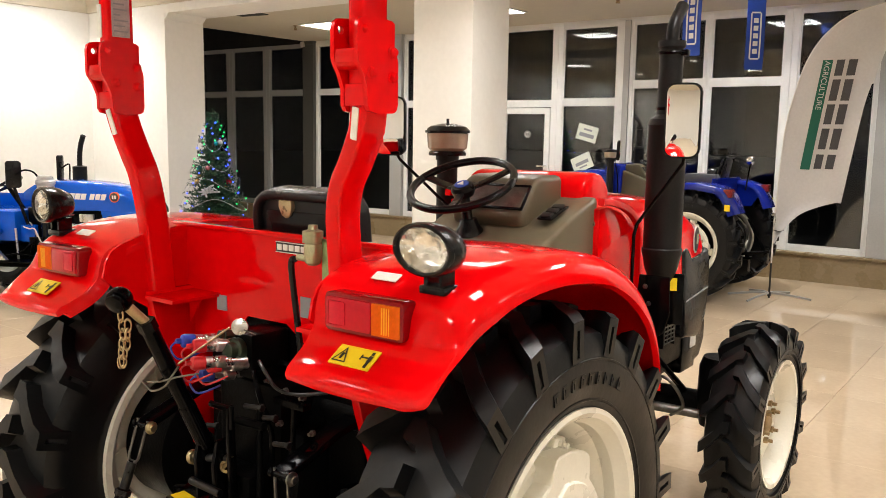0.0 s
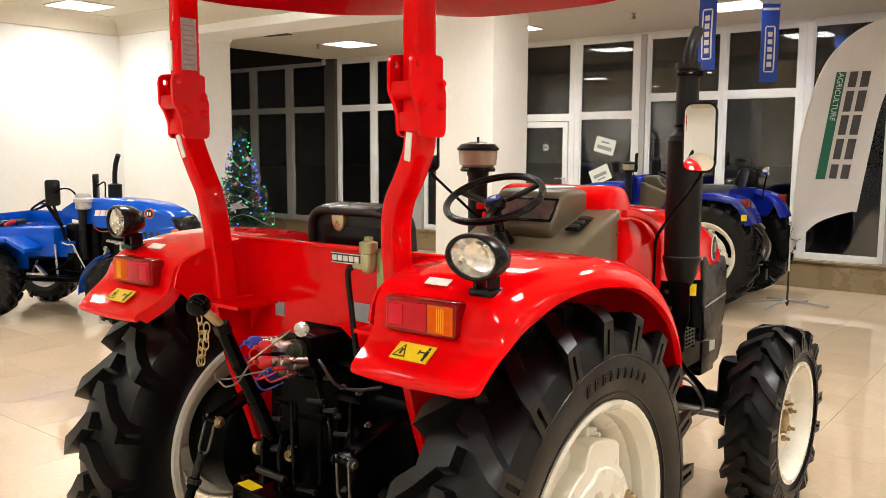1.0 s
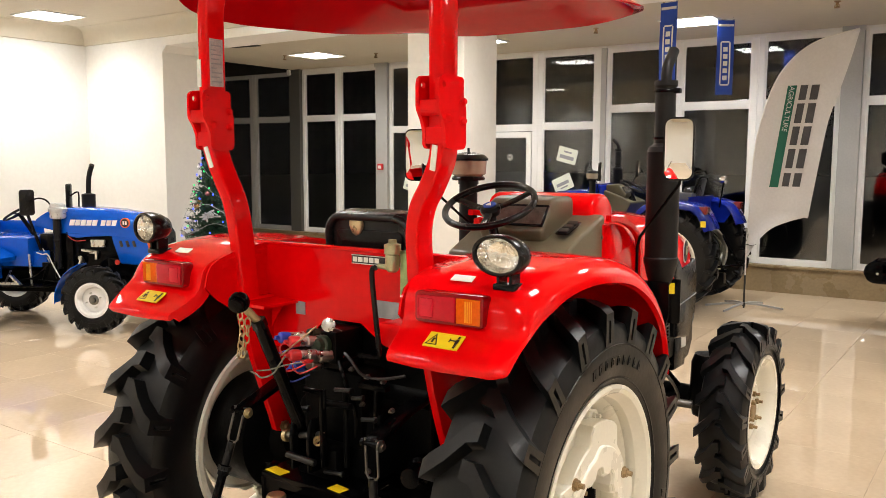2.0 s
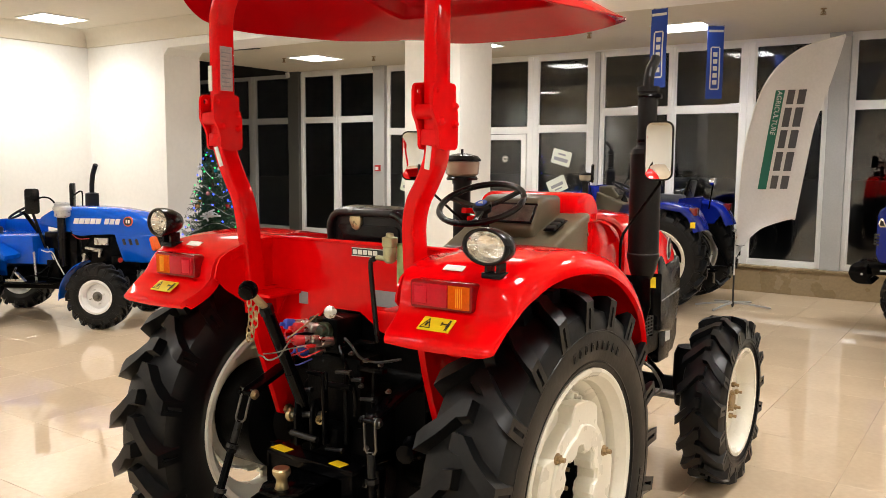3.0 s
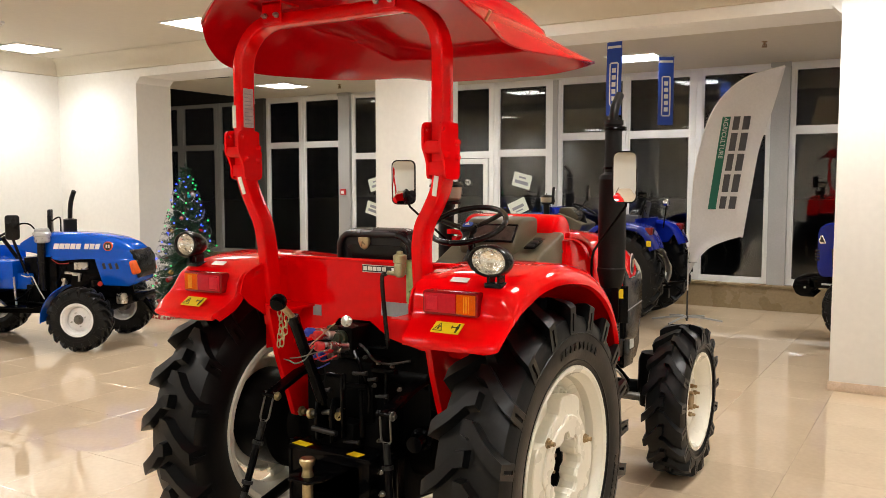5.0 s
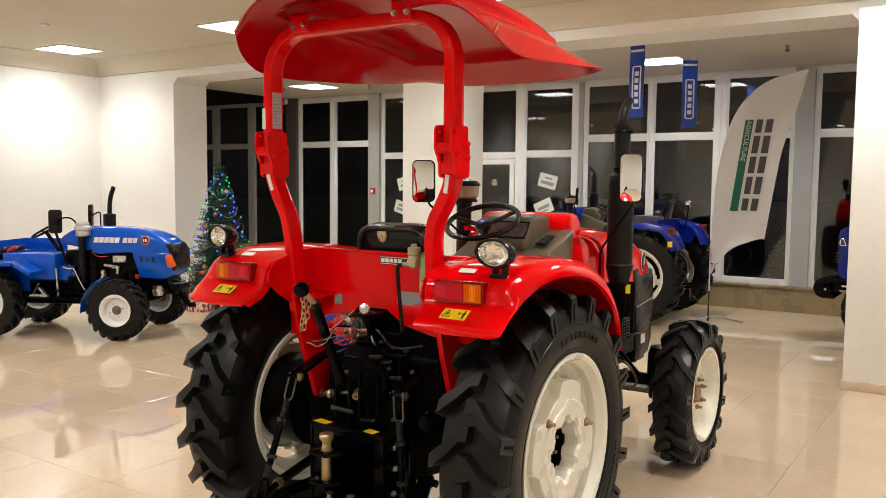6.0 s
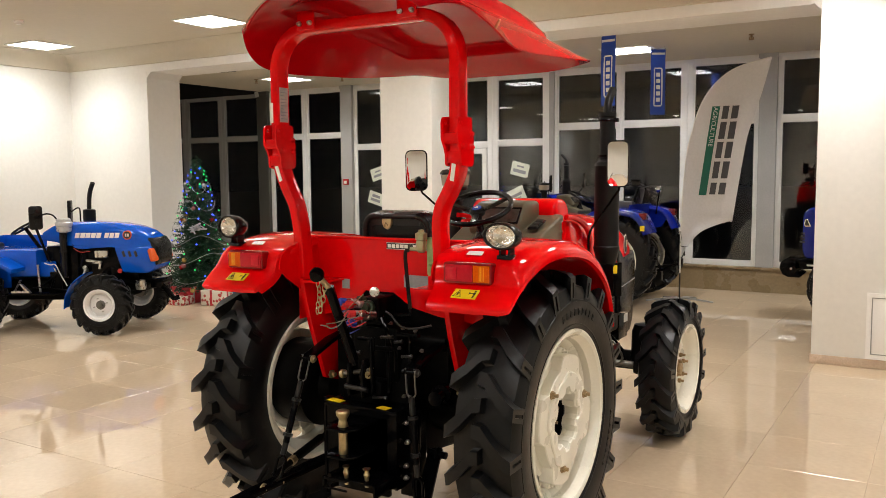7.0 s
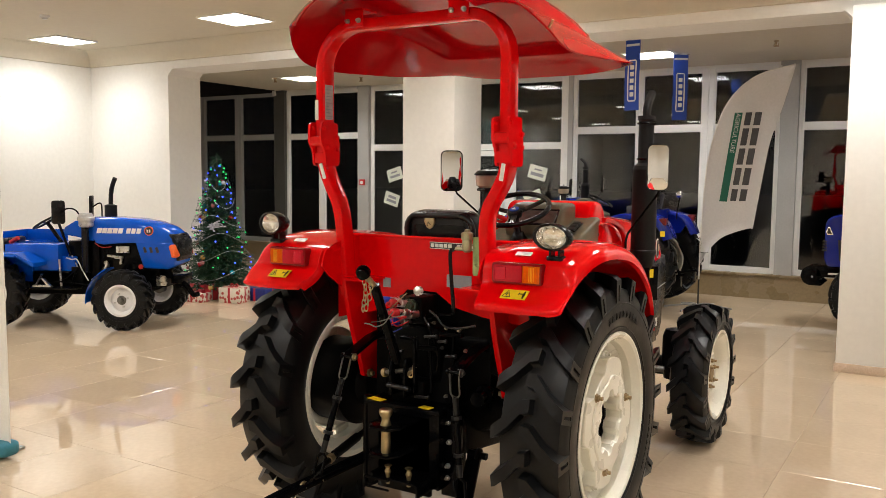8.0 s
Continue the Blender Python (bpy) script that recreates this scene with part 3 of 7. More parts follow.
def rear_wheel(parent, c, side):
    R, W, rim = 0.608, 0.268, 0.352
    s = side
    wide = Matrix.Translation(c)
    m = Matrix.Translation((c[0] - s * 0.030, c[1], c[2]))
    barrel = [(rim - 0.006, -0.092), (rim + 0.016, -0.095), (rim + 0.02, -0.085), (rim - 0.002, -0.07), (rim - 0.02, -0.045), (rim - 0.052, -0.02), (rim - 0.052, 0.03), (rim - 0.02, 0.07), (rim - 0.008, 0.118), (rim + 0.02, 0.138), (rim + 0.02, 0.15), (rim + 0.008, 0.153), (rim - 0.004, 0.146), (rim - 0.013, 0.122), (rim - 0.022, 0.112), (rim - 0.026, 0.082), (rim - 0.05, 0.062), (rim - 0.062, 0.03), (rim - 0.062, -0.02), (rim - 0.03, -0.045), (rim - 0.016, -0.07), (rim - 0.006, -0.092)]
    wheel = part("rear_wheel", turned(turned_profile([(r, h * s) for r, h in barrel], (0, 0, 0), (1, 0, 0), 72, cap=False), m), CREAM, parent, "cream painted steel rim")
    part("tyre", turned(merge(tyre_mesh(R, W, rim + 0.012, 20, 0.044, s), side_marks(R, W, 9, 62, 104, rim + 0.092, s), side_marks(R, W, 9, 215, 245, rim + 0.105, s), side_marks(R, W, 9, 320, 350, rim + 0.105, s)), wide), RUBBER, wheel, "black farm tyre with deep chevron bars")
    # dished disc with stepped edge, bolted to lugs inside the rim
    turn = 78 if s > 0 else 102
    ph = -4 * radians(turn)
    disc = part("disc", turned(merge(turned_profile([(0.245, 0.055 * s), (0.25, 0.072 * s), (0.238, 0.082 * s), (0.125, 0.086 * s), (0.125, 0.07 * s), (0.235, 0.064 * s), (0.245, 0.055 * s)], (0, 0, 0), (1, 0, 0), 72, cap=False),
                                     ring_plate(lobed(0.240, 0.026, 4, 0.35, 120, ph), lobed(0.116, 0.012, 8, 0.5, 120), 0.07 * s, 0.130 * s, 120)), m), CREAM, wheel, "lobed cream wheel disc")
    part("disc_boss", turned(ring_plate(lobed(0.182, 0.012, 4, 0.4, 120, ph + 0.5), lobed(0.122, 0.011, 8, 0.5, 120), 0.124 * s, 0.138 * s, 120), m), CREAM, disc)
    for k in range(4):
        a = radians(turn + 90 * k)
        rot = Matrix.Rotation(a - math.pi / 2, 4, "X")
        b = prism([(-0.044, 0.2), (-0.04, 0.25), (-0.028, 0.262), (-0.028, 0.287), (0.028, 0.287), (0.028, 0.262), (0.04, 0.25), (0.044, 0.2)], "x", 0.055 * s, 0.088 * s, 0.004)
        part("disc_arm", turned(turned(b, rot), m), CREAM, disc)
        b = merge(blk(-0.012, 0.012, -0.04, 0.04, -0.022, 0.022, 0.005))
        b.transform(Matrix.Translation((0.046 * s, 0.285 * math.cos(a), 0.285 * math.sin(a))) @ rot)
        part("rim_clamp", turned(b, m), CREAM, wheel)
        part("clamp_bolt", turned(hexbolt((0.088 * s, 0.272 * math.cos(a), 0.272 * math.sin(a)), (s, 0, 0), 0.012, 0.010), m), CREAM, wheel)
    part("hub", turned(turned_profile([(0.17, -0.15 * s), (0.205, -0.13 * s), (0.205, 0.056 * s), (0.13, 0.062 * s), (0.122, 0.0), (0.001, 0.0)], (0, 0, 0), (1, 0, 0), 40), m), CASTBLACK, wheel, "black wheel hub")
    part("hub_flange", turned(turned_profile([(0.099, 0.0), (0.099, 0.034 * s), (0.056, 0.038 * s), (0.052, 0.020 * s), (0.02, 0.014 * s), (0.001, 0.014 * s)], (0, 0, 0), (1, 0, 0), 40), m), CREAM, wheel, "cream hub flange behind the disc opening")
    for k in range(8):
        a = radians(12 + 45 * k)
        part("hub_bolt", turned(hexbolt((0.035 * s, 0.078 * math.cos(a), 0.078 * math.sin(a)), (s, 0, 0), 0.013, 0.013), m), RUST, wheel)
    for k in range(3):
        a = radians(18 + 120 * k) if s > 0 else radians(162 + 120 * k)
        part("bolt", turned(merge(rod((0.130 * s, 0.2 * math.cos(a), 0.2 * math.sin(a)), (0.133 * s, 0.2 * math.cos(a), 0.2 * math.sin(a)), 0.018, n=16), hexbolt((0.131 * s, 0.2 * math.cos(a), 0.2 * math.sin(a)), (s, 0, 0), 0.014, 0.012)), m), RUST, wheel)
    return wheel


def front_wheel(parent, c, side, R=0.42, W=0.212, rim=0.256, lugs=17, prefix="front_wheel", turn=0.0, paint=None):
    m = Matrix.Translation(c) @ Matrix.Rotation(radians(turn), 4, "Z")
    s = side
    w = W * 0.5
    barrel = [(rim - 0.006, -w * 0.86), (rim + 0.012, -w * 0.88), (rim - 0.008, -w * 0.7), (rim - 0.03, -w * 0.3), (rim - 0.03, w * 0.2), (rim - 0.01, w * 0.7), (rim + 0.014, w * 0.86), (rim + 0.014, w * 0.94), (rim - 0.004, w * 0.93), (rim - 0.012, w * 0.78), (rim - 0.02, w * 0.72), (rim - 0.034, w * 0.35), (rim * 0.8, w * 0.16), (rim * 0.62, w * 0.30), (rim * 0.52, w * 0.40), (0.02, w * 0.40), (0.02, w * 0.34), (rim * 0.52, w * 0.34), (rim * 0.8, w * 0.06), (rim - 0.04, w * 0.2), (rim - 0.04, -w * 0.3), (rim - 0.006, -w * 0.86)]
    wheel = part(prefix, turned(turned_profile([(r, h * s) for r, h in barrel], (0, 0, 0), (1, 0, 0), 56, cap=False), m), paint or CREAM, parent, "pale painted steel rim")
    part("tyre", turned(tyre_mesh(R, W, rim + 0.008, lugs, 0.03, s, 15.0), m), RUBBER, wheel, "black farm tyre with chevron bars")
    hr = rim * (0.19 if paint is None else 0.31)
    part("hub", turned(turned_profile([(0.06, -w * s), (0.06, 0.1 * w * s), (hr, 0.38 * w * s), (hr, 0.50 * w * s), (hr * 0.86, 0.53 * w * s), (hr * 0.55, 0.54 * w * s)] + ([] if paint is None else [(hr * 0.52, 0.72 * w * s), (hr * 0.42, 0.75 * w * s)]) + [(hr * 0.3, (0.54 if paint is None else 0.75) * w * s), (0.001, (0.54 if paint is None else 0.75) * w * s)], (0, 0, 0), (1, 0, 0), 28), m), RUST if paint is None else DULLSTEEL, wheel, "bare metal wheel hub")
    n = 6 if paint is None else 4
    bc, br = (0.078, 0.0135) if paint is None else (rim * 0.46, rim * 0.055)
    for k in range(n):
        a = radians(360 / n * k + 20)
        part("bolt", turned(hexbolt((0.40 * w * s, bc * math.cos(a), bc * math.sin(a)), (s, 0, 0), br, 0.016), m), RUST if paint is None else STEEL, wheel)
    return wheel


# ---- the tractor ----
def rounded(w, h, r, n=5):
    """Outline of a rectangle w by h with round corners."""
    out = []
    for cx, cy, a0 in ((w / 2 - r, h / 2 - r, 0), (-w / 2 + r, h / 2 - r, 90), (-w / 2 + r, -h / 2 + r, 180), (w / 2 - r, -h / 2 + r, 270)):
        for k in range(n):
            a = radians(a0 + 90 * k / (n - 1))
            out.append((cx + r * math.cos(a), cy + r * math.sin(a)))
    return out



FENDER = ((0.468, 0.915), (0.466, 0.95), (0.455, 1.0), (0.418, 1.11), (0.335, 1.218), (0.20, 1.293), (0.04, 1.33), (-0.13, 1.34), (-0.27, 1.334), (-0.37, 1.319), (-0.43, 1.300), (-0.462, 1.281), (-0.478, 1.255), (-0.487, 1.215), (-0.498, 1.197), (-0.522, 1.176), (-0.556, 1.157), (-0.580, 1.145), (-0.591, 1.132), (-0.586, 1.121))
FENDER_EDGE = ((0.452, 0.915), (0.448, 0.95), (0.428, 1.025), (0.37, 1.112), (0.265, 1.192), (0.135, 1.25), (0.0, 1.276), (-0.12, 1.286), (-0.24, 1.282), (-0.34, 1.265), (-0.44, 1.228), (-0.52, 1.178), (-0.57, 1.134), (-0.582, 1.118))


def bulged(w, h, r, y0, radius):
    """A convex plate with round corners, swelling towards -y."""
    out = rounded(w, h, r, 6)
    high = (w * w + h * h) / 8 / radius
    loops = [[(u * f, y0 - 0.003 - high + (u * u + v * v) * f * f / 2 / radius, v * f) for u, v in out] for f in (0.02, 0.1, 0.2, 0.3, 0.4, 0.5, 0.6, 0.7, 0.8, 0.9, 1.0)]
    return rings(loops + [[(u, y0, v) for u, v in out]])


def evenly(pts, shares):
    """Points of a row at given shares of its length."""
    run = [0.0]
    for p, q in zip(pts, pts[1:]):
        run.append(run[-1] + (q - p).length)
    out = []
    for f in shares:
        d = f * run[-1]
        k = max(i for i in range(len(run)) if run[i] <= d + 1e-9)
        k = min(k, len(pts) - 2)
        out.append(pts[k].lerp(pts[k + 1], (d - run[k]) / max(1e-9, run[k + 1] - run[k])))
    return out


def fender(parent, s, paint):
    pts = smoothed([Vector((0, y, z)) for y, z in FENDER], 5)
    run = [0.0]
    for p, q in zip(pts, pts[1:]):
        run.append(run[-1] + (q - p).length)
    edge = evenly(smoothed([Vector((0, y, z)) for y, z in FENDER_EDGE], 8), [r / run[-1] for r in run])
    n = len(pts)
    grid = []
    for i, (p, e) in enumerate(zip(pts, edge)):
        d = (pts[min(i + 1, n - 1)] - pts[max(i - 1, 0)]).normalized()
        inn = Vector((0, d.z, -d.y))
        if inn.dot(Vector((0, 0.05, 0.75)) - p) < 0:
            inn = -inn
        u = min(1.0, max(0.0, (-0.42 - p.y) / 0.18))
        near = 0.375 + 0.045 * u
        crest, side = 0.69 - 0.02 * u, 0.772 - 0.017 * u - 0.045 * max(0.0, (i - (n - 9)) / 8) ** 2.2
        row = [Vector((s * near, p.y, p.z)) + inn * 0.035, Vector((s * (near + 0.004), p.y, p.z)) + inn * 0.012]
        for f, o in ((0.04, 0.0), (0.35, -0.005), (0.7, -0.006), (1.0, -0.003)):
            row.append(Vector((s * (near + (crest - near) * f), p.y, p.z)) + inn * o)
        for k in range(1, 10):
            a = radians(10 * k)
            q = p + (e - p) * (1 - math.cos(a)) ** 1.05
            row.append(Vector((s * (crest + (side - crest) * math.sin(a)), q.y, q.z)) + inn * (-0.003 * (1 - k / 9)))
        row.append(Vector((s * (side - 0.012), e.y, e.z)) + inn * 0.004)
        grid.append(row)
    fd = part("fender", sheet(grid, 0.005), paint, parent, "glossy rounded wheel fender", sharp=50)
    inner = [(0.465, 0.86)] + [(y, z) for y, z in FENDER[1:14]] + [(-0.44, 1.17), (-0.33, 1.10), (-0.1, 1.06), (0.1, 0.98), (0.22, 0.80), (0.26, 0.62), (0.46, 0.62)]
    part("fender_inner", prism(inner, "x", s * 0.385, s * 0.378), paint, fd)
    def lens_box(x0, x1, y0, y1, z0, z1, r):
        b = prism([(s * (x0 + x1) / 2 + u, (z0 + z1) / 2 + v) for u, v in rounded(x1 - x0, z1 - z0, r, 4)], "y", y0, y1)
        bmesh.ops.bevel(b, geom=[e for e in b.edges if abs(e.verts[0].co.y - e.verts[1].co.y) < 1e-6], offset=0.003, segments=2, profile=0.5, affect="EDGES")
        return b
    light = part("tail_light", lens_box(0.452, 0.654, -0.512, -0.47, 1.211, 1.289, 0.011), LAMPBEZEL, fd, "tail light in a dark red bezel")
    red = part("red_lens", lens_box(0.460, 0.577, -0.518, -0.5, 1.219, 1.281, 0.006), REDLENS, light, "red tail lens")
    part("lens_reflector", lens_box(0.468, 0.512, -0.5195, -0.517, 1.226, 1.274, 0.004), REDBRIGHT, red, "paler reflector zone of the lens")
    a, b = sorted((s * 0.579, s * 0.646))
    ribs = [(a + (b - a) * k / 24, -0.515 if k % 2 == 0 else -0.5195) for k in range(25)]
    amber = part("amber_lens", prism([(b, -0.5), (a, -0.5)] + ribs, "z", 1.219, 1.281), AMBER, light, "amber ribbed turn signal lens", sharp=15)
    a, b = sorted((s * 0.604, s * 0.628))
    ribs = [(a + (b - a) * k / 8, -0.5165 if k % 2 == 0 else -0.521) for k in range(9)]
    part("bulb_zone", prism([(b, -0.51), (a, -0.51)] + ribs, "z", 1.224, 1.276), AMBERBRIGHT, amber, "paler amber zone before the bulb", sharp=15)
    # warning sticker on the sloping lip
    tilt = Matrix.Translation((s * 0.565, -0.5475, 1.1795)) @ Matrix.Rotation(radians(-57), 4, "X") @ Matrix.Diagonal((0.84, 1, 0.94, 1))
    dec = part("warning_sticker", turned(blk(-0.060, 0.060, -0.001, 0.002, -0.026, 0.026), tilt), YELLOW, fd, "yellow warning sticker")
    tri = [(-0.055, -0.02), (-0.012, -0.02), (-0.0335, 0.02)]
    tri2 = [(-0.0492, -0.0168), (-0.0178, -0.0168), (-0.0335, 0.0128)]
    part("triangle_print", turned(merge(rings([[(u, -0.0025, v) for u, v in tri], [(u, -0.0025, v) for u, v in tri2]], cap=False), blk(-0.037, -0.031, -0.003, -0.002, -0.012, 0.002), blk(-0.037, -0.026, -0.003, -0.002, 0.0, 0.004)), tilt), INK, dec)
    part("figure_print", turned(merge(blk(0.0425, 0.0455, -0.003, -0.002, -0.022, -0.006), blk(0.0468, 0.0498, -0.003, -0.002, -0.022, -0.006), blk(0.041, 0.051, -0.003, -0.002, -0.007, 0.009), blk(0.0425, 0.0495, -0.003, -0.002, 0.011, 0.019), blk(0.022, 0.041, -0.003, -0.002, 0.001, 0.0045), blk(0.019, 0.0225, -0.003, -0.002, -0.004, 0.009)), tilt), INK, dec)
    part("reflector_strip", turned(blk(-0.032, 0.032, -0.012, 0.012, 0, 0.0025), Matrix.Translation((s * 0.545, -0.432, 1.3165)) @ Matrix.Rotation(radians(28), 4, "X")), WHITE, fd, "white reflector strip")
    # work lamp on its foot
    c = Vector((s * 0.675, -0.465, 1.388))
    lm = Matrix.Translation(c) @ Matrix.Rotation(radians(-4 if s > 0 else -9), 4, "Z") @ Matrix.Rotation(radians(3 * s), 4, "Y") @ Matrix.Diagonal((0.79, 0.84, 0.53, 1))
    lamp = part("work_lamp", turned(turned_profile([(0.092, -0.024), (0.097, -0.012), (0.095, 0.012), (0.085, 0.035), (0.06, 0.065), (0.02, 0.08), (0.001, 0.08)], (0, 0, 0), (0, 1, 0), 40, cap=False), lm), PLASTIC, fd, "black oval work lamp")
    part("bezel", turned(ring((0, -0.018, 0), (0, 1, 0), 0.087, 0.009, 40, 8), lm), PLASTIC, lamp)
    part("reflector", turned(turned_profile([(0.084, -0.016), (0.06, 0.012), (0.02, 0.024), (0.001, 0.024)], (0, 0, 0), (0, 1, 0), 32, cap=False), lm), REFLECTOR, lamp, "silver faceted reflector")
    part("lens", turned(turned_profile([(0.083, -0.02), (0.05, -0.028), (0.001, -0.031), (0.001, -0.029), (0.05, -0.025), (0.083, -0.017)], (0, 0, 0), (0, 1, 0), 32, cap=False), lm), LENS, lamp, "clear glass lens").visible_shadow = False
    part("foot", merge(blk(s * 0.675 - 0.03, s * 0.675 + 0.03, -0.455, -0.395, 1.300, 1.316, 0.003), blk(s * 0.675 - 0.022, s * 0.675 - 0.014, -0.45, -0.41, 1.31, 1.35), blk(s * 0.675 + 0.014, s * 0.675 + 0.022, -0.45, -0.41, 1.31, 1.35)), PLASTIC, lamp)
    return fd


PLAIN = ((0.40, 0.80), (0.38, 0.99), (0.345, 1.12), (0.27, 1.22), (0.16, 1.275), (0.02, 1.30), (-0.15, 1.30), (-0.33, 1.275), (-0.43, 1.235), (-0.50, 1.15), (-0.55, 1.05), (-0.575, 0.985))


def plain_fender(parent, s, paint):
    """An angular fender that runs down behind the tyre."""
    pts = smoothed([Vector((0, y, z)) for y, z in PLAIN], 4)
    grid = []
    for i, p in enumerate(pts):
        d = (pts[min(i + 1, len(pts) - 1)] - pts[max(i - 1, 0)]).normalized()
        inn = Vector((0, d.z, -d.y))
        if inn.dot(Vector((0, 0.05, 0.75)) - p) < 0:
            inn = -inn
        grid.append([Vector((s * x, p.y, p.z)) + inn * o for x, o in ((0.375, 0.035), (0.38, 0.01), (0.395, 0.0), (0.6, -0.004), (0.74, 0.0), (0.77, 0.008), (0.785, 0.03), (0.79, 0.07))])
    fd = part("fender", sheet(grid, 0.005), paint, parent, "glossy angular wheel fender", sharp=45)
    part("fender_inner", prism([(0.39, 0.86)] + [(y, z) for y, z in PLAIN[1:10]] + [(-0.40, 1.0), (-0.1, 1.0), (0.1, 0.95), (0.26, 0.62), (0.40, 0.62)], "x", s * 0.385, s * 0.378), paint, fd)
    part("tail_light", blk(min(s * 0.62, s * 0.745), max(s * 0.62, s * 0.745), -0.52, -0.43, 1.16, 1.25, 0.012), mat("plain_red_lens", (0.16, 0.006, 0.006), 0.2, var=0.2, scale=60), fd, "dark red tail light")
    part("side_sticker", blk(min(s * 0.79, s * 0.794), max(s * 0.79, s * 0.794), -0.53, -0.47, 1.02, 1.09), YELLOW, fd, "yellow warning sticker")
    part("lower_link", tube([(s * 0.22, -0.1, 0.42), (s * 0.27, -0.35, 0.44), (s * 0.34, -0.66, 0.49)], w=0.03, h=0.06, up=(1, 0, 0)), BLACK, parent, "black lower link")
    part("lift_rod", rod((s * 0.27, -0.42, 0.86), (s * 0.32, -0.62, 0.46), 0.018), BLACK, parent, "black lift rod")
    part("link_pin", rod((s * 0.36, -0.64, 0.34), (s * 0.36, -0.64, 0.46), 0.012), DULLSTEEL, parent)
    return fd


def blunt_nose(t, paint):
    hood = part("hood", prism([(1.0, 0.74), (2.56, 0.72), (2.60, 0.74), (2.63, 0.82), (2.63, 1.22), (2.61, 1.29), (2.55, 1.335), (2.3, 1.37), (1.0, 1.40)], "x", -0.30, 0.30, 0.035, 4), paint, t, "blunt glossy engine hood", sharp=50)
    for s in (-1, 1):
        part("headlight", prism([(2.535, 1.11), (2.60, 1.105), (2.62, 1.14), (2.60, 1.20), (2.575, 1.205)], "x", s * 0.285, s * 0.306, 0.004), CHROME, hood, "triangular chrome headlight")
        part("lamp_glass", prism([(2.552, 1.122), (2.595, 1.12), (2.605, 1.14), (2.592, 1.188), (2.582, 1.19)], "x", s * 0.304, s * 0.310), INK, hood)
        part("side_grille", prism([(2.2, 0.8), (2.46, 0.8), (2.48, 1.05), (2.2, 1.05)], "x", s * 0.29, s * 0.304), INK, hood, "black side grille")
        for k in range(4):
            part("nose_slot", blk(min(s * 0.2, s * 0.304), max(s * 0.2, s * 0.304), 2.60, 2.65, 0.91 + 0.035 * k, 0.93 + 0.035 * k, 0.004), INK, hood)
    part("front_weight_bracket", merge(prism([(2.64, 0.56), (2.66, 0.66), (2.72, 0.71), (2.82, 0.71), (2.88, 0.66), (2.90, 0.58), (2.86, 0.50), (2.80, 0.47), (2.66, 0.47), (2.63, 0.50), (2.68, 0.53), (2.68, 0.56)], "x", -0.22, 0.22, 0.014), blk(-0.22, 0.22, 2.2, 2.72, 0.58, 0.72, 0.01)), BLACK, t, "black cast front weight bracket")
    part("tow_plate", blk(-0.24, -0.225, 2.47, 2.58, 0.62, 0.64), WHITE, t)
    part("bracket_bolt", hexbolt((-0.222, 2.76, 0.58), (-1, 0, 0), 0.014, 0.01), STEEL, t)
    part("bracket_bolt", hexbolt((0.222, 2.76, 0.58), (1, 0, 0), 0.014, 0.01), STEEL, t)


def holed_plate(poly, holes, a, b):
    """A plate in the y-z plane from x=a to x=b, with round holes (y, z, radius)."""
    bm = bmesh.new()
    edges = []
    for lp in [poly] + [[(y + r * math.cos(2 * math.pi * k / 16), z + r * math.sin(2 * math.pi * k / 16)) for k in range(16)] for y, z, r in holes]:
        vs = [bm.verts.new((a, y, z)) for y, z in lp]
        edges += [bm.edges.new((p, q)) for p, q in zip(vs, vs[1:] + vs[:1])]
    bmesh.ops.triangle_fill(bm, use_beauty=True, edges=edges)
    up = bmesh.ops.extrude_face_region(bm, geom=list(bm.faces))
    bmesh.ops.translate(bm, vec=(b - a, 0, 0), verts=[v for v in up["geom"] if isinstance(v, bmesh.types.BMVert)])
    bmesh.ops.recalc_face_normals(bm, faces=list(bm.faces))
    return bm


def domed_bolt(c, axis, r):
    return merge(turned_profile([(r * 1.25, 0), (r * 1.25, 0.002), (r, 0.003), (r * 0.97, 0.007), (r * 0.6, 0.012), (0.001, 0.013)], c, axis, 16))


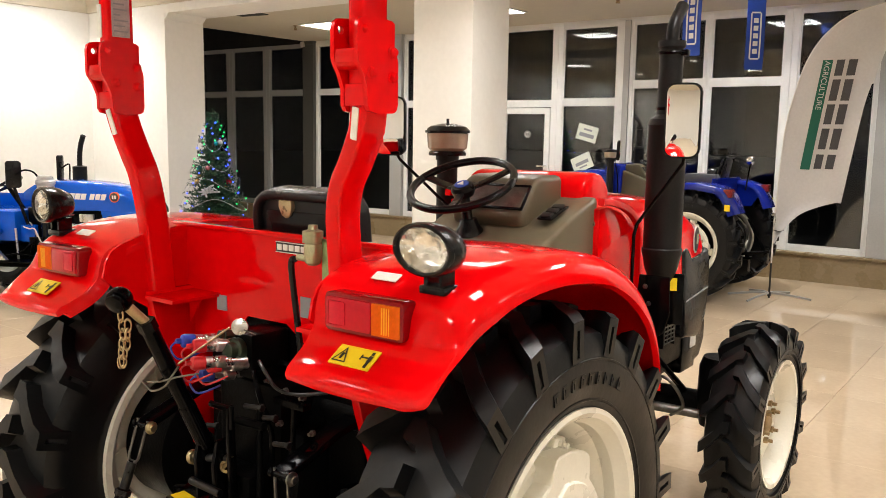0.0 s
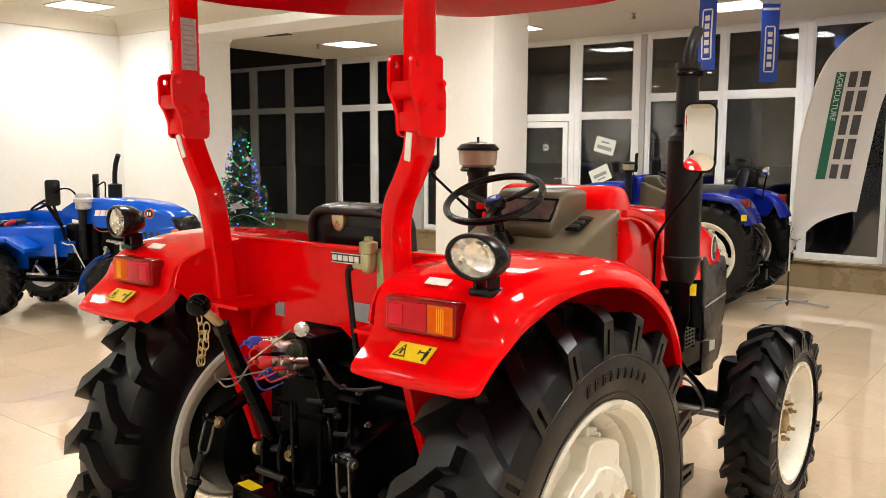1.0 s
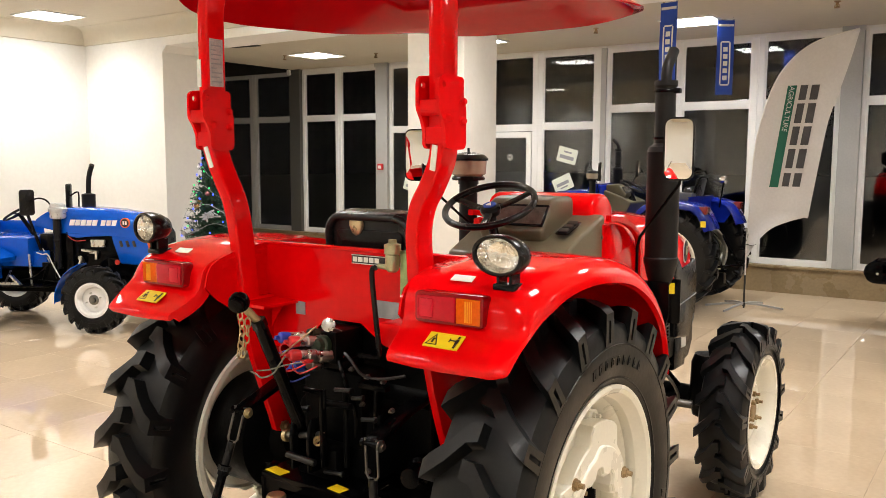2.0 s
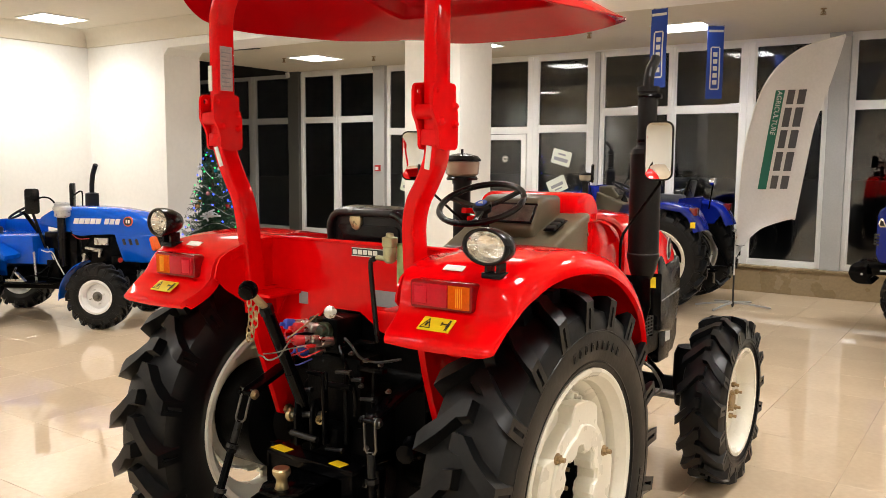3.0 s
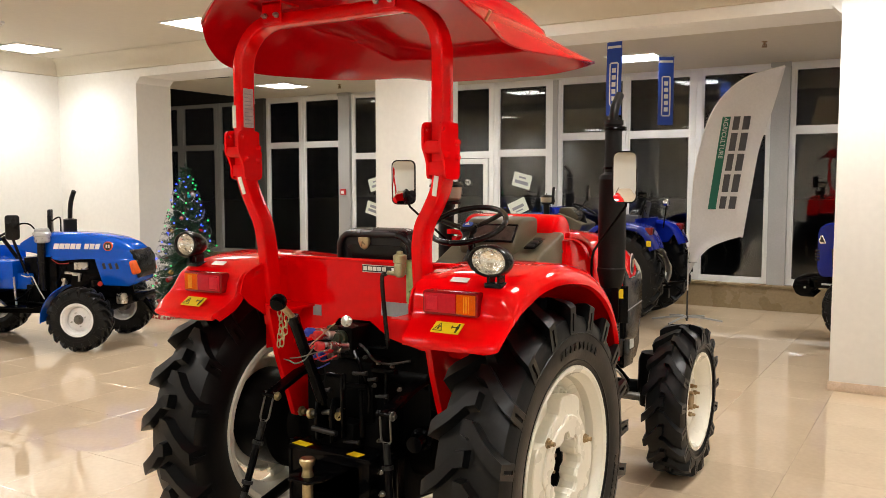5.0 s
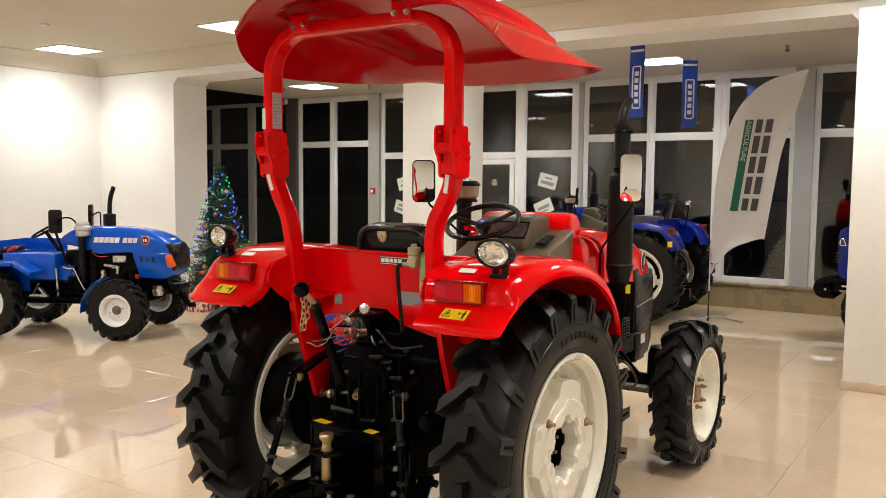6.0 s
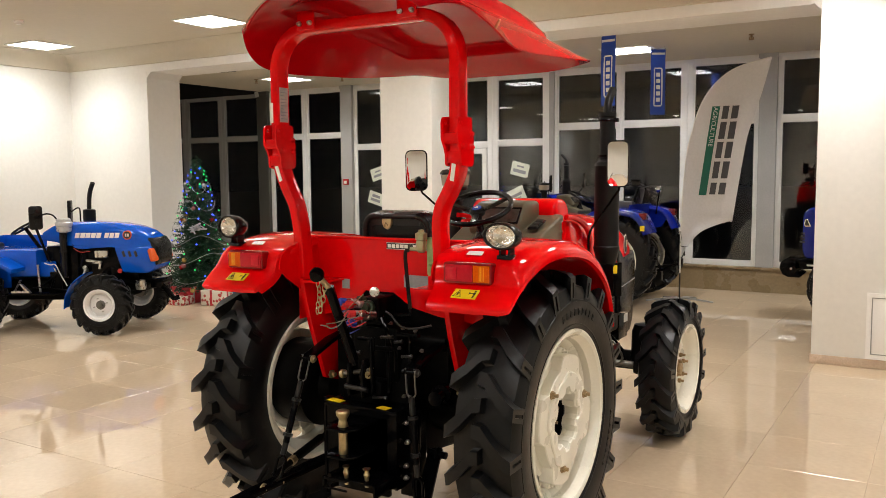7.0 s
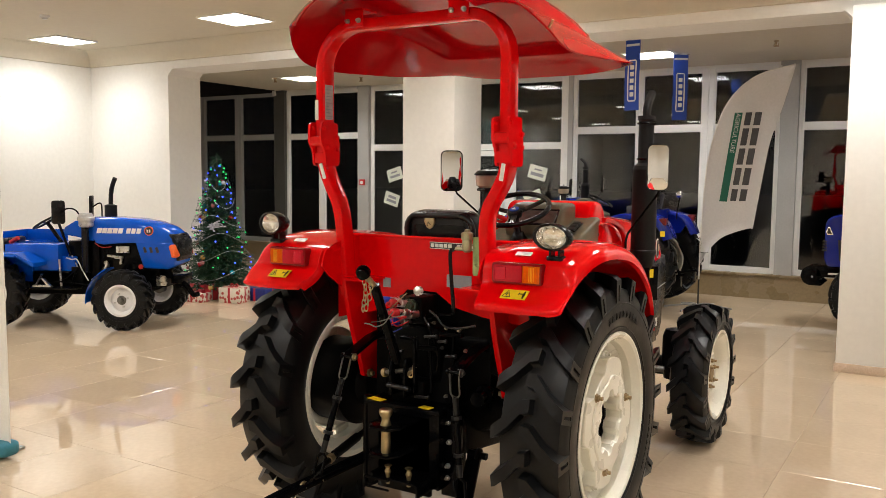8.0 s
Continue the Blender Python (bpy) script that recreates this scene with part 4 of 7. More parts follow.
def rops(parent, paint):
    X0 = -0.003
    for s in (-1, 1):
        low = smoothed([(-0.018 + s * 0.356, -0.31, 1.08), (-0.022 + s * 0.356, -0.318, 1.2), (-0.024 + s * 0.357, -0.328, 1.33), (-0.023 + s * 0.361, -0.339, 1.42), (-0.019 + s * 0.376, -0.347, 1.487), (-0.012 + s * 0.404, -0.355, 1.54), (-0.004 + s * 0.436, -0.366, 1.61), (-0.003 + s * 0.447, -0.374, 1.665), (-0.003 + s * 0.447, -0.377, 1.72)], 6)
        post = part("roll_bar_post", tube(low, w=0.046, h=0.074, up=(0, 1, 0)), paint, parent, "bent square steel roll bar post", sharp=40)
        x = X0 + s * 0.352
        foot = [(-0.368, 1.165), (-0.345, 1.06), (-0.318, 0.96), (-0.285, 0.865), (-0.245, 0.76), (-0.222, 0.69), (-0.02, 0.625), (0.02, 0.66), (-0.06, 0.90), (-0.15, 1.165)]
        part("post_foot", prism(foot, "x", min(s * 0.350, s * 0.377), max(s * 0.350, s * 0.377), 0.006), paint, post)
        part("post_flange", prism([(-0.38, 1.157), (-0.175, 1.157), (-0.175, 1.147), (-0.38, 1.147)], "x", min(x, x - s * 0.12), max(x, x - s * 0.12)), paint, post)
        part("flange_web", prism([(x - s * 0.03, 1.148), (x - s * 0.085, 1.148), (x - s * 0.03, 1.062)], "y", -0.26, -0.254), paint, post)
        part("foot_bolt", hexbolt((s * 0.350, -0.19, 0.70), (-s, 0, 0), 0.02, 0.012), BRASS, post, "zinc yellow bolt")
        # folding hinge: two cheek plates with ears behind the post
        cx = X0 + s * 0.447
        poly = [(-0.447, 1.742), (-0.449, 1.752), (-0.449, 1.806), (-0.445, 1.82), (-0.434, 1.828), (-0.40, 1.831), (-0.345, 1.828), (-0.336, 1.822), (-0.336, 1.775), (-0.329, 1.762), (-0.324, 1.745), (-0.324, 1.66), (-0.328, 1.648), (-0.338, 1.642), (-0.385, 1.640), (-0.412, 1.645), (-0.419, 1.655), (-0.42, 1.69), (-0.431, 1.717)]
        for e in (-1, 1):
            part("hinge_plate", holed_plate(poly, [(-0.428, 1.805, 0.0085)], cx + e * 0.027, cx + e * 0.037), paint, post)
            for y, z in ((-0.344, 1.765), (-0.344, 1.715), (-0.408, 1.722)):
                part("bolt", domed_bolt((cx + e * 0.037, y, z), (e, 0, 0), 0.0105), paint, post)
        part("hinge_web", merge(rod((cx - 0.027, -0.425, 1.748), (cx + 0.027, -0.425, 1.748), 0.022, n=20), blk(cx - 0.027, cx + 0.027, -0.447, -0.42, 1.738, 1.768, 0.005), blk(cx - 0.027, cx + 0.027, -0.419, -0.41, 1.655, 1.70, 0.003)), paint, post)
        part("sticker", turned(blk(-0.0085, 0.0085, -0.0015, 0.0015, -0.034, 0.034), Matrix.Translation((X0 + s * 0.438, -0.4072, 1.620)) @ Matrix.Rotation(radians(13 * s), 4, "Y") @ Matrix.Rotation(radians(8), 4, "X")), WHITE, post, "white reflective strip")
    c = []
    r = 0.17
    for k in range(9):
        a = math.pi * 0.5 * k / 8
        c.append((X0 - 0.447 + r - r * math.cos(a), -0.377, 2.057 + r * math.sin(a)))
    loop = [(X0 - 0.447, -0.377, 1.70), (X0 - 0.447, -0.377, 1.9)] + c + [(X0, -0.377, 2.227)] + [(2 * X0 - p[0], p[1], p[2]) for p in c[::-1]] + [(X0 + 0.447, -0.377, 1.9), (X0 + 0.447, -0.377, 1.70)]
    arch = part("roll_bar_arch", tube(loop, w=0.046, h=0.076, up=(0, 1, 0)), paint, parent, "square steel roll bar arch", sharp=40)
    part("sticker", blk(-0.472, -0.455, -0.4185, -0.4155, 1.84, 1.925), WHITE, arch, "white reflective strip")
    label = part("sticker", blk(-0.4285, -0.4262, -0.405, -0.352, 1.842, 1.99), PALETAPE, arch, "long white label with fine print")
    for k in range(9):
        part("print_bar", blk(-0.4264, -0.4256, -0.399, -0.399 + (0.04, 0.032, 0.041, 0.02)[k % 4], 1.855 + 0.014 * k, 1.859 + 0.014 * k), GREYTAPE, label)
    back = Matrix.Translation((0, -0.035, 0.012))
    for s in (-1, 1):
        part("canopy_bracket", turned(merge(blk(s * 0.25 - 0.045, s * 0.25 + 0.045, -0.40, -0.391, 2.20, 2.275, 0.003), blk(s * 0.25 - 0.045, s * 0.25 + 0.045, -0.40, -0.30, 2.268, 2.276)), back), paint, arch)
        for dx in (-0.028, 0.028):
            part("bolt", turned(hexbolt((s * 0.25 + dx, -0.401, 2.225), (0, -1, 0), 0.011, 0.008), back), STEEL, arch)


EDGE = smoothed([(y, z, 0) for y, z in ((-0.60, 2.24), (-0.50, 2.215), (-0.42, 2.158), (-0.30, 2.098), (-0.12, 2.085), (0.15, 2.098), (0.45, 2.118), (0.84, 2.16))], 12)
CROWN = smoothed([(y, z, 0) for y, z in ((-0.60, 2.345), (-0.3, 2.335), (0.0, 2.315), (0.255, 2.292), (0.45, 2.258), (0.62, 2.21), (0.73, 2.17), (0.84, 2.128))], 12)


def along(row, y):
    for p, q in zip(row, row[1:]):
        if y <= q.x:
            return p.y + (q.y - p.y) * max(0.0, (y - p.x) / max(1e-6, q.x - p.x))
    return row[-1].y


def step(x, w):
    x = min(1.0, max(0.0, x / w))
    return x * x * (3 - 2 * x)


def canopy(parent, paint):
    rows = []
    ny, nx = 130, 120
    y0, y1 = -0.60, 0.83
    for j in range(ny + 1):
        v = j / ny
        y = y0 + (y1 - y0) * v
        half = 0.615 - 0.115 * max(0, (v - 0.6) / 0.4) ** 2.6 - 0.20 * max(0.0, (0.2 - v) / 0.2) ** 2.2
        edge, crown = along(EDGE, y), along(CROWN, y)
        row = []
        for i in range(nx + 1):
            u = -1 + 2 * i / nx
            x = u * half
            a = abs(u)
            side = max(0.0, (a - 0.38) / 0.62) ** 2.0
            z = crown + (edge - crown) * side
            # raised middle
            wide = 0.40
            front = 0.61 - 0.45 * max(0.0, abs(x) - 0.26)
            raised = step(wide - abs(x), 0.024) * step(front - y, 0.024) * step(y + 0.42, 0.2)
            z += raised * (crown + 0.036 - z)
            r = max(0.0, (0.07 - v) / 0.07)
            z -= 0.035 * r ** 2
            yy = y + 0.065 * (1 - a ** 2.4) * (v - 0.5) * 2
            row.append((x, yy, z))
        rows.append(row)
    cn = part("canopy", sheet(rows, -0.006), CANOPYRED, parent, "moulded red plastic sun canopy", sharp=75)
    part("rim_screw", rod((0.575, -0.33, 2.15), (0.60, -0.335, 2.185), 0.006, n=8), BRASS, cn)
    return cn


def tractor(name, label, paint, m, with_canopy=True, full=True, nose=0.0):
    t = thing(name, label, "tractor", m)
    for s in (-1, 1):
        rear_wheel(t, (s * 0.652, -0.045, 0.611), s)
        front_wheel(t, (s * 0.648, 1.87 if nose == 0 else 2.1, 0.423), s)
        if full:
            fender(t, s, paint)
        else:
            plain_fender(t, s, paint)
            # Added black drum in place of the shade inside the wheel.
            part("shade_drum", turned_profile([(0.27, 0.47), (0.27, 0.56), (0.2, 0.58)], (0, -0.045, 0.611), (s, 0, 0), 40), CASTBLACK, t)
    if with_canopy:
        rops(t, paint)
        canopy(t, paint)
    # gearbox, axles, engine block
    body = part("gearbox", merge(prism([(-0.30, 0.42), (-0.34, 0.62), (-0.30, 0.86), (-0.1, 0.92), (1.0, 0.86), (1.0, 0.40), (0.2, 0.36)], "x", -0.17, 0.17, 0.02), prism([(-0.22, 0.92), (-0.2, 1.02), (-0.02, 1.02), (0.05, 0.9)], "x", -0.13, 0.13, 0.015),
                                  blk(-0.24, 0.24, 1.0, 1.75, 0.45, 0.98, 0.02)), CASTBLACK, t, "black cast gearbox and engine block")
    for e in (-1, 1):
        part("rear_axle", turned_profile([(0.13, 0.17), (0.12, 0.22), (0.085, 0.3), (0.08, 0.42), (0.11, 0.46)], (0, -0.045, 0.611), (e, 0, 0), 28), CASTBLACK, body)
    part("front_axle", merge(rod((-0.55, 1.87, 0.44), (0.55, 1.87, 0.44), 0.06, n=20), turned_profile([(0.075, 0.30), (0.09, 0.40), (0.085, 0.56), (0.07, 0.6)], (0.5, 1.82, 0.08), (0, 0, 1), 24), turned_profile([(0.075, 0.30), (0.09, 0.40), (0.085, 0.56), (0.07, 0.6)], (-0.5, 1.82, 0.08), (0, 0, 1), 24), blk(-0.15, 0.15, 1.78, 2.0, 0.42, 0.6, 0.02), blk(-0.2, 0.2, 1.1, 2.15, 0.52, 0.6, 0.01)), CASTBLACK, body)
    part("steering_ram", merge(rod((0.12, 1.62, 0.47), (0.46, 1.70, 0.45), 0.02), tube(smoothed([(0.3, 1.6, 0.62), (0.38, 1.58, 0.60), (0.42, 1.62, 0.50), (0.36, 1.64, 0.44)], 5), 0.007)), DULLSTEEL, body)
    part("drag_strut", rod((0.27, 1.55, 0.75), (0.34, 1.84, 0.5), 0.014), BLACK, body)
    # rear panel and mudguard platform
    pan = [(-0.50, 1.30), (-0.46, 1.34), (0.46, 1.34), (0.50, 1.30), (0.50, 1.0), (0.26, 1.02), (0.12, 1.05), (0.03, 1.108), (-0.12, 1.108), (-0.2, 1.02), (-0.50, 0.95)]
    panel = part("rear_panel", merge(prism(pan, "y", -0.225, -0.218), blk(-0.44, 0.44, -0.232, -0.2, 1.332, 1.344, 0.004), blk(-0.42, 0.42, -0.2, 0.75, 1.0, 1.02)), paint, t, "sheet metal panel behind the seat")
    # Added black sheet: blocks light and keeps the gap under the seat dark.
    part("dark_backing", blk(-0.29, 0.29, -0.212, -0.2, 0.62, 1.2), CASTBLACK, t, "black sheet added to darken the gap under the seat")
    # engine hood
    if nose > 0:
        blunt_nose(t, paint)
    loops = []
    for y, hw, zt, zs in ((1.0, 0.325, 1.385, 0.98), (1.15, 0.33, 1.392, 0.98), (1.4, 0.335, 1.385, 0.99), (1.65, 0.335, 1.36, 0.995), (1.85, 0.335, 1.315, 1.0), (2.0, 0.33, 1.25, 1.0), (2.08, 0.31, 1.18, 1.01), (2.12, 0.27, 1.10, 1.03)):
        lp = []
        for k in range(17):
            a = math.pi * k / 16
            cx, sx = math.cos(a), math.sin(a)
            lp.append((hw * (abs(cx) ** 0.45) * (1 if cx > 0 else -1), y, zs + (zt - zs) * (max(0.0, sx) ** 0.38)))
        loops.append(lp)
    if nose == 0:
        hood = part("hood", rings(loops), paint, t, "rounded glossy engine hood", sharp=50)
        for e in (-1, 1):
            part("hood_flank", prism([(0.97, 0.98), (0.97, 1.352), (1.04, 1.356), (1.15, 1.33), (1.215, 1.29), (1.25, 1.245), (1.258, 0.98)], "x", min(e * 0.29, e * 0.322), max(e * 0.29, e * 0.322), 0.006), paint, hood)
            part("hood_rim", tube(smoothed([(e * 0.33, 0.96, 1.378), (e * 0.334, 1.04, 1.371), (e * 0.337, 1.155, 1.344), (e * 0.339, 1.235, 1.30), (e * 0.34, 1.268, 1.25), (e * 0.34, 1.275, 1.15), (e * 0.34, 1.275, 1.0)], 5), w=0.026, h=0.024, up=(1, 0, 0)), paint, hood)
        part("radiator_block", blk(-0.27, 0.27, 1.42, 2.02, 0.60, 1.10, 0.02), CASTBLACK, hood, "black radiator and frame")
        part("nose_panel", prism([(1.74, 1.125), (1.80, 1.14), (1.86, 1.085), (2.0, 1.095), (2.05, 1.12), (2.085, 1.04), (2.085, 0.88), (2.06, 0.79), (1.975, 0.715), (1.79, 0.74)], "x", -0.342, 0.342, 0.016, 3), PLASTIC, hood, "black plastic nose side panel", sharp=45)
        part("nose_seam", prism([(1.80, 0.905), (2.07, 0.935), (2.07, 0.928), (1.80, 0.898)], "x", -0.344, 0.344), GREYTAPE, hood)
        for s in (-1, 1):
            bars = [blk(min(s * 0.328, s * 0.332), max(s * 0.328, s * 0.332), 1.60, 1.712, 0.744 + 0.0178 * r, 0.748 + 0.0178 * r) for r in range(13)]
            bars += [blk(min(s * 0.327, s * 0.333), max(s * 0.327, s * 0.333), 1.60 + 0.0362 * c, 1.604 + 0.0362 * c, 0.744, 0.962) for c in range(4)]
            part("mesh_grille", merge(*bars), DULLSTEEL, hood, "grey metal mesh grille")
            part("grille_rim", merge(blk(min(s * 0.27, s * 0.331), max(s * 0.27, s * 0.331), 1.59, 1.60, 0.73, 0.97), blk(min(s * 0.27, s * 0.331), max(s * 0.27, s * 0.331), 1.712, 1.722, 0.73, 0.97)), CASTBLACK, hood)
            badge = part("badge", turned(turned_profile([(0.048, 0), (0.048, 0.004), (0.001, 0.005)], (0, 0, 0), (s, 0, 0), 28, cap=False), Matrix.Translation((s * 0.3345, 1.895, 1.165)) @ Matrix.Diagonal((1, 0.55, 1.25, 1))), WHITE, hood, "oval white and black badge")
            part("badge_ring", turned(turned_profile([(0.042, 0), (0.042, 0.003), (0.001, 0.0035)], (0, 0, 0), (s, 0, 0), 28, cap=False), Matrix.Translation((s * 0.339, 1.895, 1.165)) @ Matrix.Diagonal((1, 0.55, 1.25, 1))), INK, badge)
            part("badge_mark", blk(min(s * 0.342, s * 0.345), max(s * 0.342, s * 0.345), 1.888, 1.903, 1.145, 1.19), GOLD, badge)
            part("headlight", turned(ball((0, 0, 0), 0.05, 16), Matrix.Translation((s * 0.29, 2.075, 1.01)) @ Matrix.Diagonal((0.7, 0.7, 0.55, 1))), CHROME, hood, "chrome headlight rim")
        cheek = [(2.05, 0.60), (2.09, 0.72), (2.18, 0.74), (2.20, 0.87), (2.23, 0.90), (2.30, 0.89), (2.32, 0.85), (2.325, 0.775), (2.30, 0.76), (2.30, 0.735), (2.335, 0.72), (2.335, 0.63), (2.28, 0.55), (2.06, 0.51)]
        fb = part("front_weight_bracket", merge(blk(-0.22, 0.22, 2.05, 2.26, 0.56, 0.70, 0.01), blk(-0.275, 0.275, 1.96, 2.14, 0.53, 0.70, 0.012)), BLACK, t, "black cast front weight bracket")
        for e in (-1, 1):
            part("cheek", prism(cheek, "x", e * 0.215, e * 0.245, 0.004), BLACK, fb)
            part("cheek_hole", prism([(2.225, 0.83), (2.225, 0.865), (2.27, 0.865), (2.27, 0.83)], "x", e * 0.2445, e * 0.2465), GREYTAPE, fb)
        part("plate", blk(0.275, 0.278, 2.06, 2.13, 0.635, 0.69), WHITE, fb)
    # cowl and dashboard
    part("cowl", prism([(0.98, 1.1), (0.97, 1.40), (1.0, 1.455), (1.06, 1.475), (1.13, 1.47), (1.18, 1.43), (1.2, 1.36), (1.2, 1.1)], "x", -0.26, 0.255, 0.03, 4), paint, t, "rounded cowl behind the dashboard", sharp=50)
    dash = part("dashboard", merge(prism([(0.70, 1.05), (0.61, 1.21), (0.605, 1.245), (0.70, 1.285), (0.78, 1.32), (1.0, 1.395), (1.01, 1.05)], "x", -0.215, 0.30, 0.025, 4), prism([(0.72, 1.285), (0.70, 1.335), (0.785, 1.445), (0.83, 1.464), (0.985, 1.464), (0.985, 1.29)], "x", -0.13, 0.168, 0.032, 4)), DASH, t, "brown-grey moulded dashboard", sharp=40)
    tilt = Matrix.Translation((0.028, 0.741, 1.393)) @ Matrix.Rotation(radians(-38), 4, "X")
    part("instrument_frame", turned(merge(blk(-0.135, 0.135, -0.006, 0.004, -0.05, -0.042, 0.002), blk(-0.135, 0.135, -0.006, 0.004, 0.042, 0.05, 0.002), blk(-0.135, -0.127, -0.006, 0.004, -0.042, 0.042, 0.002), blk(0.127, 0.135, -0.006, 0.004, -0.042, 0.042, 0.002)), tilt), PLASTIC, dash)
    part("instrument_panel", turned(blk(-0.127, 0.127, -0.002, 0.002, -0.042, 0.042), tilt), mat("instrument_face", (0.10, 0.085, 0.07), 0.12, var=0.5, scale=28, coat=0.6), dash, "instrument panel under a shiny cover")
    sw = Matrix.Translation((0.232, 0.80, 1.345)) @ Matrix.Rotation(radians(17.6), 4, "X")
    part("switch_panel", turned(blk(-0.028, 0.028, -0.062, 0.062, -0.004, 0.004, 0.003), sw), PLASTIC, dash)
    for k in range(3):
        part("switch", turned(turned(blk(-0.02, 0.02, -0.013, 0.013, 0.004, 0.012, 0.003), pose(0, -0.04 + 0.04 * k, 0, 8)), sw), INK, dash)
    for z, y in ((1.3, 0.97), (1.16, 0.97), (1.2, 0.74)):
        part("screw", rod((0.298, y, z), (0.305, y, z), 0.008, n=10), DASH, dash)
    # steering wheel
    ax = Vector((0.03, -0.42, 0.9)).normalized()
    c = Vector((-0.035, 0.64, 1.435))
    wheel = part("steering_wheel", ring(c, ax, 0.18, 0.0135, 56, 12), PLASTIC, t, "black plastic steering wheel")
    a, b = basis(ax)
    spokes = []
    for k in range(3):
        ang = radians(90 + 120 * k + 75)
        out = a * math.cos(ang) + b * math.sin(ang)
        spokes.append(tube(smoothed([c - ax * 0.022 + out * 0.03, c - ax * 0.018 + out * 0.09, c - ax * 0.004 + out * 0.172], 4), w=0.026, h=0.012, up=tuple(ax)))
    part("spokes", merge(*spokes), PLASTIC, wheel)
    part("hub_cap", merge(turned_profile([(0.036, -0.04), (0.042, -0.018), (0.036, -0.004), (0.001, 0.0)], c, ax, 28)), PLASTIC, wheel)
    part("hub_badge", turned_profile([(0.026, 0.0), (0.024, 0.003), (0.001, 0.004)], c, ax, 24), BANNERBLUE, wheel, "blue badge")
    part("hub_mark", turned(prism([(-0.012, -0.009), (0.012, -0.009), (0, 0.013)], "z", 0.0035, 0.006), Matrix.Translation(c) @ ax.to_track_quat("Z", "Y").to_matrix().to_4x4()), WHITE, wheel)
    part("steering_column", merge(rod(c - ax * 0.03, (-0.02, 0.668, 1.27), 0.019, n=16), turned_profile([(0.055, 0), (0.052, 0.012), (0.034, 0.035), (0.028, 0.055)], (-0.02, 0.67, 1.262), (0, -0.15, 1), 20)), PLASTIC, t)
    # seat
    seat = part("seat", blk(-0.2, 0.2, -0.08, 0.34, 1.1, 1.2, 0.035, 4), VINYL, t, "black vinyl driver's seat")
    lean = pose(-0.012, -0.09, 1.287, 6)
    rim = [(x, -0.036, z) for x, z in rounded(0.335, 0.300, 0.06)]
    back = part("backrest", turned(prism(rounded(0.365, 0.33, 0.068), "y", -0.030, 0.05, 0.016, 3), lean), VINYL, seat)
    part("rolled_edge", turned(tube(rim + rim[:2], 0.0135, 12), lean), VINYL, back, "rolled glossy edge")
    part("back_panel", turned(merge(prism([(x, z + 0.055) for x, z in rounded(0.27, 0.105, 0.02)], "y", -0.037, -0.029, 0.004), blk(-0.15, 0.13, -0.047, -0.03, -0.014, -0.004, 0.003)), lean), PLASTIC, back, "smooth black plastic back panel")
    for x in (-0.115, 0.125):
        part("screw", turned(turned_profile([(0.007, 0), (0.006, 0.003), (0.001, 0.004)], (x, -0.037, 0.02), (0, -1, 0), 12), lean), DULLSTEEL, back)
    part("shield", turned(prism([(-0.023, 0.026), (-0.009, 0.021), (0.0, 0.027), (0.009, 0.021), (0.023, 0.026), (0.026, 0.006), (0.017, -0.018), (0.0, -0.027), (-0.017, -0.018), (-0.026, 0.006)], "y", -0.056, -0.037, 0.004), pose(-0.058, -0.09, 1.402, 6)), GOLD, back, "gold plastic shield")
    # exhaust
    ex = part("exhaust", merge(turned_profile([(0.03, 1.10), (0.044, 1.118), (0.056, 1.15), (0.064, 1.19), (0.069, 1.205), (0.069, 1.22), (0.065, 1.225), (0.065, 1.64), (0.067, 1.645), (0.06, 1.665), (0.045, 1.675), (0.04, 1.68), (0.04, 1.90), (0.046, 1.905), (0.046, 1.925)], (0.505, 1.09, 0), (0, 0, 1), 32)), EXHAUST, t, "matt black upright exhaust silencer")
    bend = [(0.505, 1.09, 1.90)] + [(0.505, 1.09 + 0.075 * (1 - math.cos(radians(8 * k))), 1.935 + 0.085 * math.sin(radians(8 * k))) for k in range(8)]
    part("tail_pipe", tube(smoothed(bend, 2) + [Vector((0.505, 1.168, 2.05))], 0.0215, 20), EXHAUST, ex)
    part("pipe_clamp", merge(ring((0.505, 1.09, 1.885), (0, 0, 1), 0.043, 0.006, 28, 6), blk(0.54, 0.565, 1.075, 1.105, 1.875, 1.895, 0.003)), BLACK, ex)
    part("clamp", ring((0.505, 1.09, 1.70), (0, 0, 1), 0.041, 0.006, 28, 6), BLACK, ex)
    part("down_pipe", tube(smoothed([(0.505, 1.09, 1.12), (0.50, 1.095, 1.05), (0.44, 1.12, 0.95), (0.30, 1.15, 0.90)], 6), 0.032, 14), EXHAUST, ex)
    part("heat_shield", prism([(0.45, 1.13), (0.56, 1.13), (0.565, 1.0), (0.545, 0.93), (0.50, 0.90), (0.46, 0.93), (0.44, 1.0)], "y", 1.035, 1.043, 0.003), BLACK, ex, "black bracket plate under the silencer")
    for x, z in ((0.475, 1.09), (0.49, 1.03)):
        part("bolt", hexbolt((x, 1.035, z), (0, -1, 0), 0.009, 0.006), DULLSTEEL, ex)
    part("side_bracket", turned(merge(blk(-0.03, 0.03, -0.003, 0.003, -0.11, 0.07, 0.002), blk(-0.03, -0.024, 0.0, 0.08, -0.11, 0.07, 0.002)), pose(0.556, 1.10, 1.065, 0, 0, 22)), BLACK, ex)
    part("heat_decal", turned(blk(-0.014, 0.010, -0.006, -0.003, 0.01, 0.055), pose(0.552, 1.10, 1.065, 0, 0, 22)), YELLOW, ex, "small yellow label")
